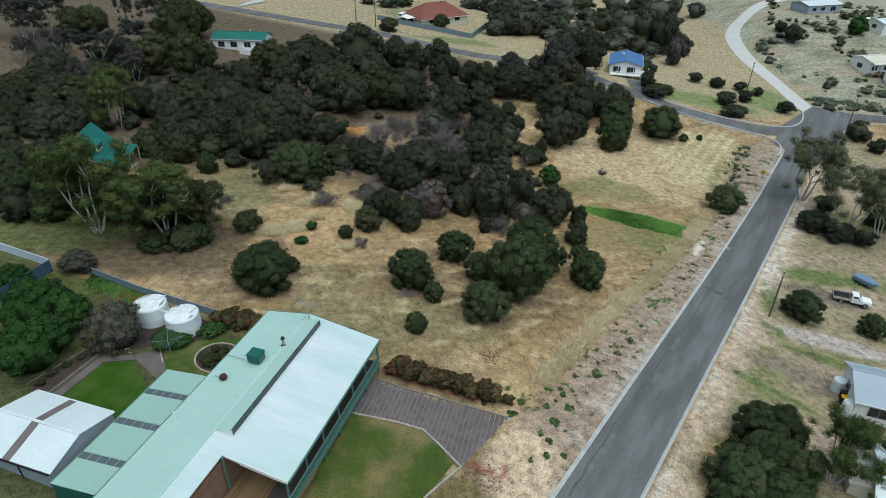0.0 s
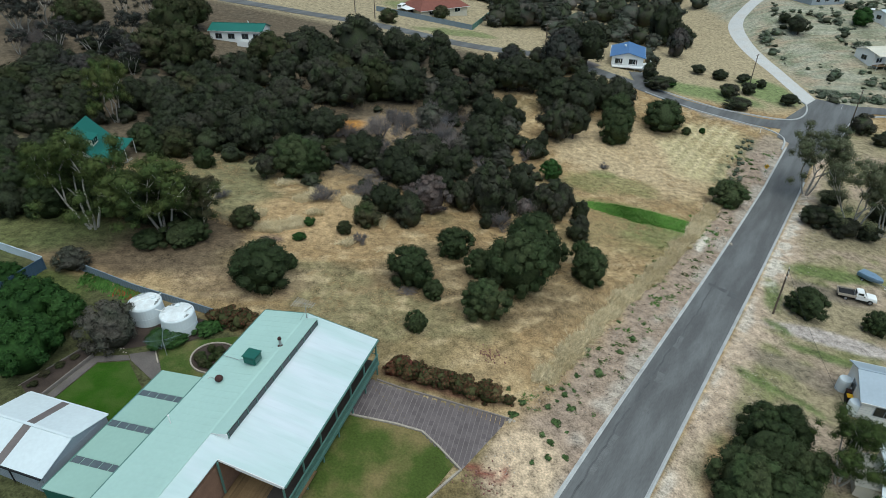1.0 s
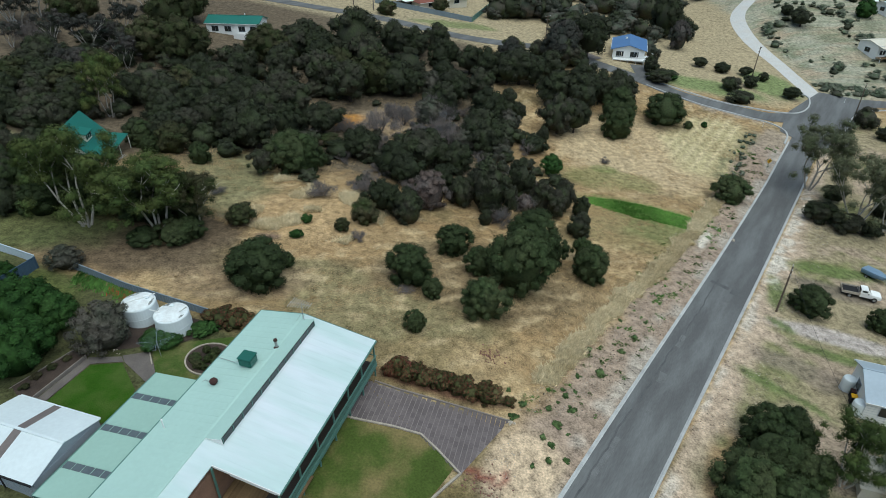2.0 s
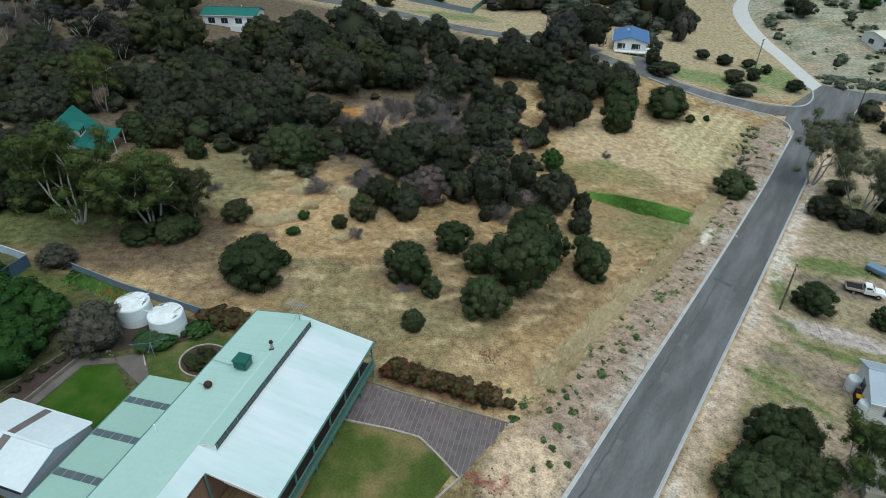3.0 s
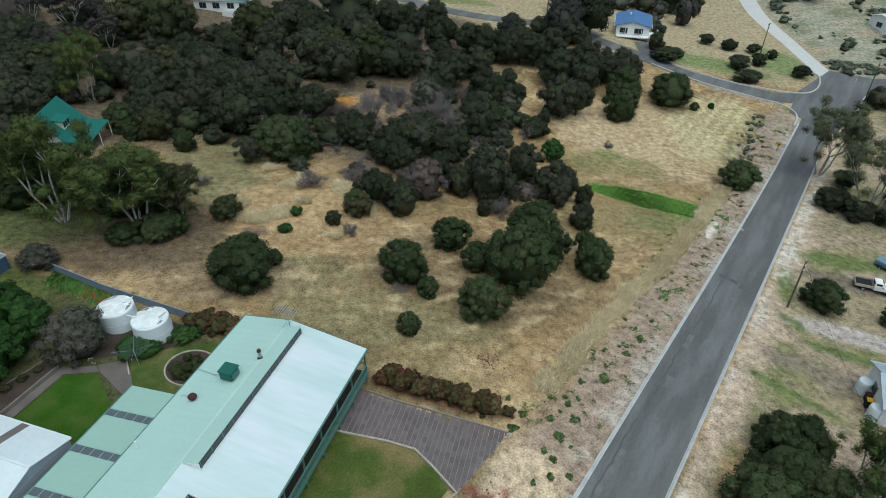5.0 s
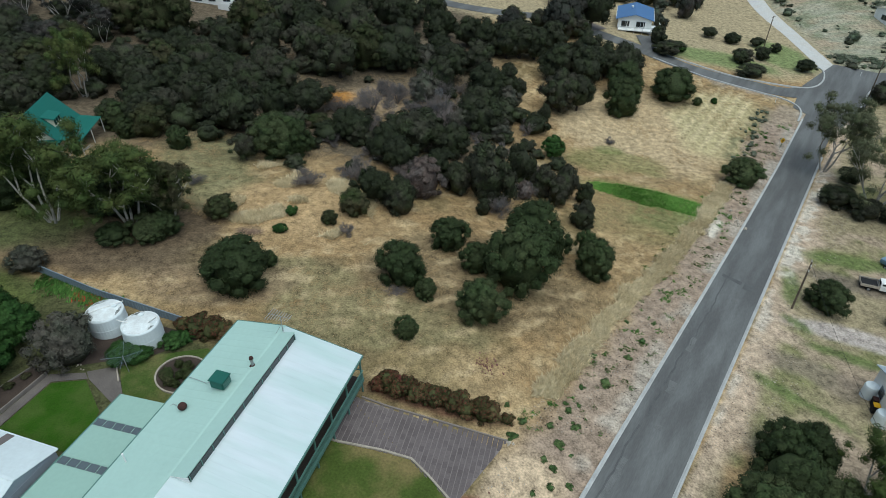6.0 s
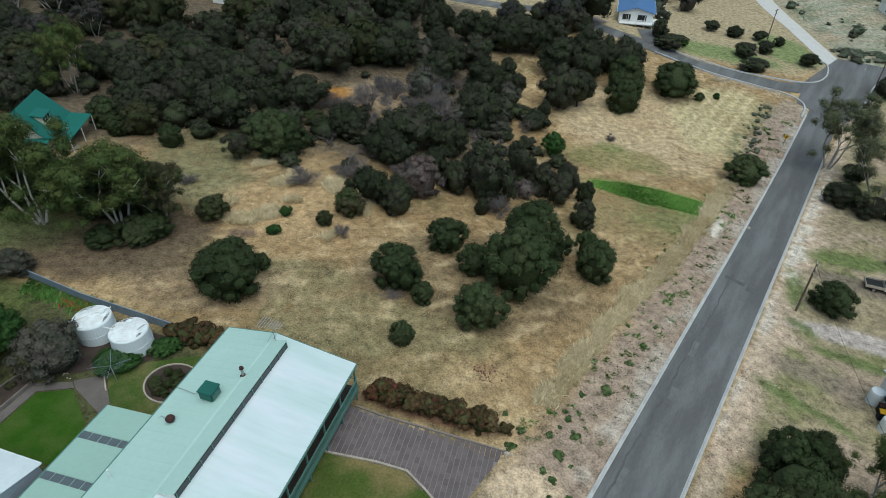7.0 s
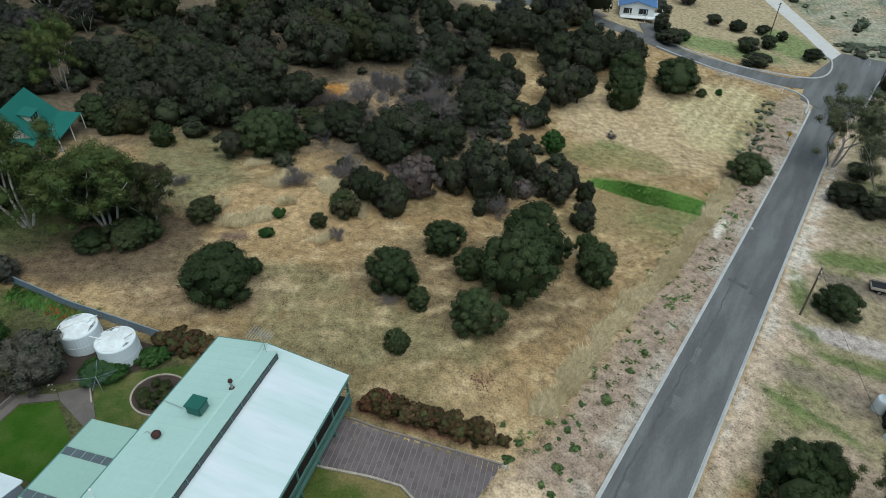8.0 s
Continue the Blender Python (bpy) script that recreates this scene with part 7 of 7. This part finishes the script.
tufts("flowers", [(x + 0.3, y - 0.2, 0) for x, y, _ in spots[:220] if x > -38.0], (0.2, 0.36), (0.06, 0.1), FLOWER_RED, "orange-red flowers along the fence", 15, 4, 0.8)


# ---- vehicles, poles and signs ----
def wheel(parent, x, y, r, width):
    bm = bmesh.new()
    lathe(bm, [(r * 0.6, -width / 2), (r * 0.93, -width / 2), (r, -width / 3), (r, width / 3), (r * 0.93, width / 2), (r * 0.6, width / 2)], 20)
    ob = part("wheel", bm, BLACK, parent)
    ob.matrix_basis = pose(x, y, r, 90, 0, 0)
    bm = bmesh.new()
    lathe(bm, [(0.05, -width / 2 - 0.01), (r * 0.58, -width / 2 - 0.01), (r * 0.58, width / 2 + 0.01), (0.05, width / 2 + 0.01)], 16)
    part("rim", bm, METAL, ob)


def shell(name, parent, sections, mat, label=""):
    """A body from cross-sections along x: (x, half width at the bottom, half width at the top, z low, z high)."""
    bm = bmesh.new()
    rings = []
    for x, wb, wt_, z0, z1 in sections:
        m = z0 + (z1 - z0) * 0.55
        rings.append([bm.verts.new(p) for p in ((x, -wb, z0), (x, -max(wb, wt_), m), (x, -wt_ * 0.97, z1 - 0.05), (x, -wt_ * 0.85, z1), (x, wt_ * 0.85, z1), (x, wt_ * 0.97, z1 - 0.05), (x, max(wb, wt_), m), (x, wb, z0))])
    for a, b in zip(rings, rings[1:]):
        for i in range(8):
            bm.faces.new((a[i], b[i], b[(i + 1) % 8], a[(i + 1) % 8]))
    bm.faces.new(rings[0]), bm.faces.new(rings[-1][::-1])
    bmesh.ops.recalc_face_normals(bm, faces=bm.faces)
    return part(name, bm, mat, parent, label)


def build_ute():
    x, y = 61.2, 75.8
    u = thing("utility_truck", x, y, hz(x, y) + 0.02, -22, "old white utility truck with an open tray, parked on dirt", "car")
    u.scale = (1.05, 1.05, 1.05)
    shell("bonnet", u, [(1.0, 0.8, 0.78, 0.45, 1.02), (1.9, 0.8, 0.76, 0.42, 0.98), (2.25, 0.76, 0.72, 0.45, 0.9)], WHITE)
    cab = shell("cab", u, [(-0.35, 0.8, 0.66, 0.45, 1.55), (-0.1, 0.8, 0.66, 0.45, 1.62), (0.5, 0.8, 0.66, 0.45, 1.6), (1.02, 0.8, 0.78, 0.45, 1.03)], WHITE, "white cab")
    part("windscreen", slab(bmesh.new(), [(0.57, -0.58, 1.56), (0.57, 0.58, 1.56), (0.98, 0.66, 1.09), (0.98, -0.66, 1.09)], -0.02), DARK_GLASS, cab)
    for s in (-1, 1):
        part("side_window", boxed(-0.2, 0.45, s * 0.74 - 0.02, s * 0.74 + 0.02, 1.1, 1.48), DARK_GLASS, cab)
        part("mirror", boxed(0.55, 0.65, s * 0.88 - 0.08, s * 0.88 + 0.08, 1.05, 1.2, bevel=0.02), BLACK, cab)
        part("headlight", rod(bmesh.new(), (2.2, s * 0.55, 0.72), (2.28, s * 0.55, 0.72), 0.1, sides=12), METAL, u)
    part("rear_window", boxed(-0.38, -0.34, -0.5, 0.5, 1.12, 1.46), DARK_GLASS, cab)
    tray = part("tray", boxed(-2.6, -0.42, -0.92, 0.92, 0.72, 0.8), METAL, u)
    for a, b, c, d in ((-2.6, -0.42, -0.95, -0.9), (-2.6, -0.42, 0.9, 0.95), (-2.64, -2.6, -0.95, 0.95), (-0.42, -0.38, -0.95, 0.95)):
        part("tray_side", boxed(a, b, c, d, 0.7, 1.1), STONE, tray)
    part("load", boxed(-2.5, -0.55, -0.8, 0.8, 0.8, 0.98, bevel=0.06), BLACK, u, "dark load in the tray")
    part("bumper", boxed(2.24, 2.34, -0.75, 0.75, 0.42, 0.55), METAL, u)
    part("chassis", boxed(-2.5, 2.1, -0.4, 0.4, 0.35, 0.5), BLACK, u)
    for wx in (-1.55, 1.5):
        for wy in (-0.78, 0.78):
            wheel(u, wx, wy, 0.34, 0.22)


def build_trailer():
    x, y = 66.5, 81.5
    t = thing("boat_trailer", x, y, hz(x, y), -62, "small boat under a blue-grey cover on a trailer", "trailer")
    shell("hull", t, [(-1.7, 0.75, 0.85, 0.5, 1.25), (0.2, 0.75, 0.9, 0.5, 1.35), (1.3, 0.4, 0.6, 0.6, 1.3), (1.9, 0.06, 0.1, 0.8, 1.25)], BLUE_TARP, "blue-grey covered hull")
    part("frame", boxed(-1.7, 2.6, -0.05, 0.05, 0.4, 0.5), METAL, t)
    part("axle", boxed(-0.65, -0.55, -0.95, 0.95, 0.32, 0.4), METAL, t)
    part("jockey_wheel", rod(bmesh.new(), (2.5, -0.03, 0.12), (2.5, 0.03, 0.12), 0.12, sides=12), WHITE, t)
    for s in (-1, 1):
        wheel(t, -0.6, s * 0.95, 0.28, 0.16)


def build_van(x, y, turn, label, length=4.6):
    v = thing("van", x, y, hz(x, y) + 0.02, turn, label, "van")
    shell("body", v, [(-length / 2, 0.85, 0.78, 0.4, 1.85), (0.9, 0.85, 0.78, 0.4, 1.9), (1.5, 0.85, 0.8, 0.4, 1.15), (length / 2, 0.8, 0.72, 0.4, 0.95)], WHITE)
    part("windscreen", slab(bmesh.new(), [(0.95, -0.65, 1.86), (0.95, 0.65, 1.86), (1.48, 0.7, 1.2), (1.48, -0.7, 1.2)], -0.03), DARK_GLASS, v)
    part("rear_window", boxed(-length / 2 - 0.03, -length / 2, -0.6, 0.6, 1.2, 1.65), DARK_GLASS, v)
    for s in (-1, 1):
        part("side_window", boxed(-1.8, 0.8, s * 0.85 - 0.02, s * 0.85 + 0.02, 1.25, 1.65), DARK_GLASS, v)
    for wx in (-1.4, 1.45):
        for wy in (-0.78, 0.78):
            wheel(v, wx, wy, 0.32, 0.2)


def build_pole(x, y, high, lean, arm, label):
    p = thing("power_pole", x, y, hz(x, y), arm, label, "power pole", "power poles")
    part("mast", rod(bmesh.new(), (0, 0, -0.3), (lean, 0, high), 0.15, 0.10, 8), POLE_WOOD, p)
    for z, w in ((high - 0.3, 0.9), (high - 1.2, 0.6)):
        part("crossarm", boxed(lean - w, lean + w, -0.05, 0.05, z - 0.06, z + 0.06), POLE_WOOD, p)
        for s in (-0.9, -0.45, 0.45, 0.9):
            part("insulator", rod(bmesh.new(), (lean + s * w, 0, z + 0.06), (lean + s * w, 0, z + 0.2), 0.04), WHITE, p)
    part("conduit", rod(bmesh.new(), (0.16, 0, -0.2), (lean * 0.3 + 0.15, 0, high * 0.4), 0.04), METAL, p)


def build_cable(name, a, b, sag, label):
    bm = bmesh.new()
    pts = [Vector(a).lerp(Vector(b), i / 24) - Vector((0, 0, sag * 4 * (i / 24) * (1 - i / 24))) for i in range(25)]
    for p, q in zip(pts, pts[1:]):
        rod(bm, p, q, 0.02, sides=4)
    tagged(part(name, bm, BLACK), label, "cable")


def build_sign():
    x, y = 65.8, 119.8
    s = thing("road_sign", x, y, hz(x, y), 15, "yellow diamond warning sign with a black mark on a post", "road sign")
    part("post", rod(bmesh.new(), (0, 0, -0.2), (0, 0, 2.2), 0.04), METAL, s)
    board = boxed(-0.42, 0.42, -0.02, 0.02, -0.42, 0.42, bevel=0.01)
    ob = part("board", board, YELLOW, s)
    ob.matrix_basis = pose(0, -0.06, 1.9, 0, 45, 0)
    part("mark", boxed(-0.12, 0.12, -0.03, -0.022, -0.2, 0.2), BLACK, ob)


def build_marker(x, y, label):
    m = thing("guide_post", x, y, hz(x, y), 20, label, "guide post", "guide posts")
    part("post", boxed(-0.06, 0.06, -0.02, 0.02, -0.1, 1.1, bevel=0.008), WHITE, m)
    part("reflector", boxed(-0.035, 0.035, -0.03, -0.021, 0.8, 0.95), RUST, m)


def build_bin(x, y, turn, lid, body, label):
    b = thing("wheelie_bin", x, y, hz(x, y), turn, label, "bin", "things beside the house wall")
    bm = bmesh.new()
    slab(bm, [(-0.3, -0.33, 1.0), (0.3, -0.33, 1.0), (0.3, 0.33, 1.0), (-0.3, 0.33, 1.0)], 1.0)
    part("body", bm, body, b)
    part("lid", boxed(-0.33, 0.33, -0.36, 0.38, 1.0, 1.1, bevel=0.03), lid, b)


build_ute()
build_trailer()
build_van(-18.0, 218.7, 70, "white van parked by the red-roofed house")
build_van(153.0, 241.0, 60, "white car parked on the dune track", 4.2)
build_pole(45.3, 69.2, 7.4, 0.15, 60, "leaning grey timber power pole in the dry yard")
build_pole(85.5, 178.0, 8.2, 0.3, 40, "pale timber power pole beside the track")
build_pole(98.4, 147.6, 9.5, 0.3, 60, "grey timber power pole at the junction")
build_pole(26.6, 186.0, 8.0, 0.1, 20, "dark power pole by the far road")
build_pole(-32.2, 206.3, 8.5, 0.0, 15, "thin power pole on the far grass")
build_pole(-25.4, 202.1, 9.5, 0.0, 15, "thin power pole by the far road")
build_cable("power_cable", (45.4, 69.2, hz(45.3, 69.2) + 7.2), (36.5, 38.0, hz(36, 38) + 8.2), 1.0, "thin dark power cable")
build_sign()
for x, y in ((72.9, 140.1), (93.4, 166.2), (102.9, 160.3)):
    build_marker(x, y, "white roadside guide post")
build_bin(46.3, 52.0, -20, YELLOW, BLACK, "black wheelie bin with a yellow lid")
build_bin(46.8, 52.9, -20, RUST, BLACK, "black wheelie bin with a red lid")
for x, y, r in ((46.9, 54.3, 0.75), (45.8, 50.3, 0.7)):
    t = thing("small_tank", x, y, hz(x, y), 0, "small pale plastic tank beside the house wall", "water tank", "things beside the house wall")
    part("shell", lathe(bmesh.new(), [(r, 0), (r, 1.5), (r * 0.9, 1.75), (r * 0.4, 1.85)], 24), POLY, t)


def build_rocks():
    rng = random.Random(21)
    stone = bmesh.new()
    bmesh.ops.create_icosphere(stone, subdivisions=1, radius=1.0)
    for v in stone.verts:
        v.co *= rng.uniform(0.75, 1.2)
    me = bpy.data.meshes.new("stone")
    stone.to_mesh(me)
    stone.free()
    me.materials.append(STONE)
    red = me.copy()
    red.materials.clear()
    red.materials.append(REDSTONE)
    for data, cx, cy, sx, sy, n, low, high, label, group in (
            (red, 4.4, 51.6, 1.5, 1.3, 60, 0.05, 0.17, "broken reddish rubble stone in the dry grass", "rubble"),
            (me, 5.4, 37.5, 2.4, 2.6, 40, 0.04, 0.12, "pale loose stone on sandy ground", "loose stones"),
            (red, 3.3, 34.8, 2.2, 2.0, 60, 0.05, 0.16, "dark red stone at the drive mouth", "red stones"),
            (me, 6.2, 42.3, 0.5, 0.4, 6, 0.12, 0.28, "pale stone at the drive corner", "corner stones"),
            (me, -33.4, 46.1, 1.6, 0.5, 14, 0.06, 0.16, "grey stone below the garden shrub", "garden stones"),
            (me, 46.0, 90.8, 1.2, 3.0, 22, 0.12, 0.4, "pale stone on the verge", "verge stones")):
        for _ in range(n):
            x, y = cx + rng.gauss(0, sx / 2), cy + rng.gauss(0, sy / 2)
            s = rng.uniform(low, high)
            ob = tagged(new("stone", data), label, "stone", group)
            ob.matrix_basis = pose(x, y, hz(x, y) + s * 0.25, rng.uniform(0, 90), rng.uniform(0, 90), rng.uniform(0, 360)) @ Matrix.Diagonal((s, s * rng.uniform(0.6, 1), s * 0.6, 1))
    pile = thing("brush_pile", -5.5, 61.3, hz(-5.5, 61.3), 0, "grey pile of cut branches beside the bush", "brush pile")
    bm = bmesh.new()
    for _ in range(90):
        a, r = rng.uniform(0, 6.28), rng.uniform(0, 1.2)
        p = Vector((math.cos(a) * r, math.sin(a) * r * 0.8, rng.uniform(0, 0.35)))
        b = rng.uniform(0, 6.28)
        rod(bm, p, p + Vector((math.cos(b), math.sin(b), rng.uniform(-0.2, 0.4))) * rng.uniform(0.5, 1.1), 0.03, 0.01, 4)
    part("branch_tangle", bm, TWIG, pile)


build_rocks()
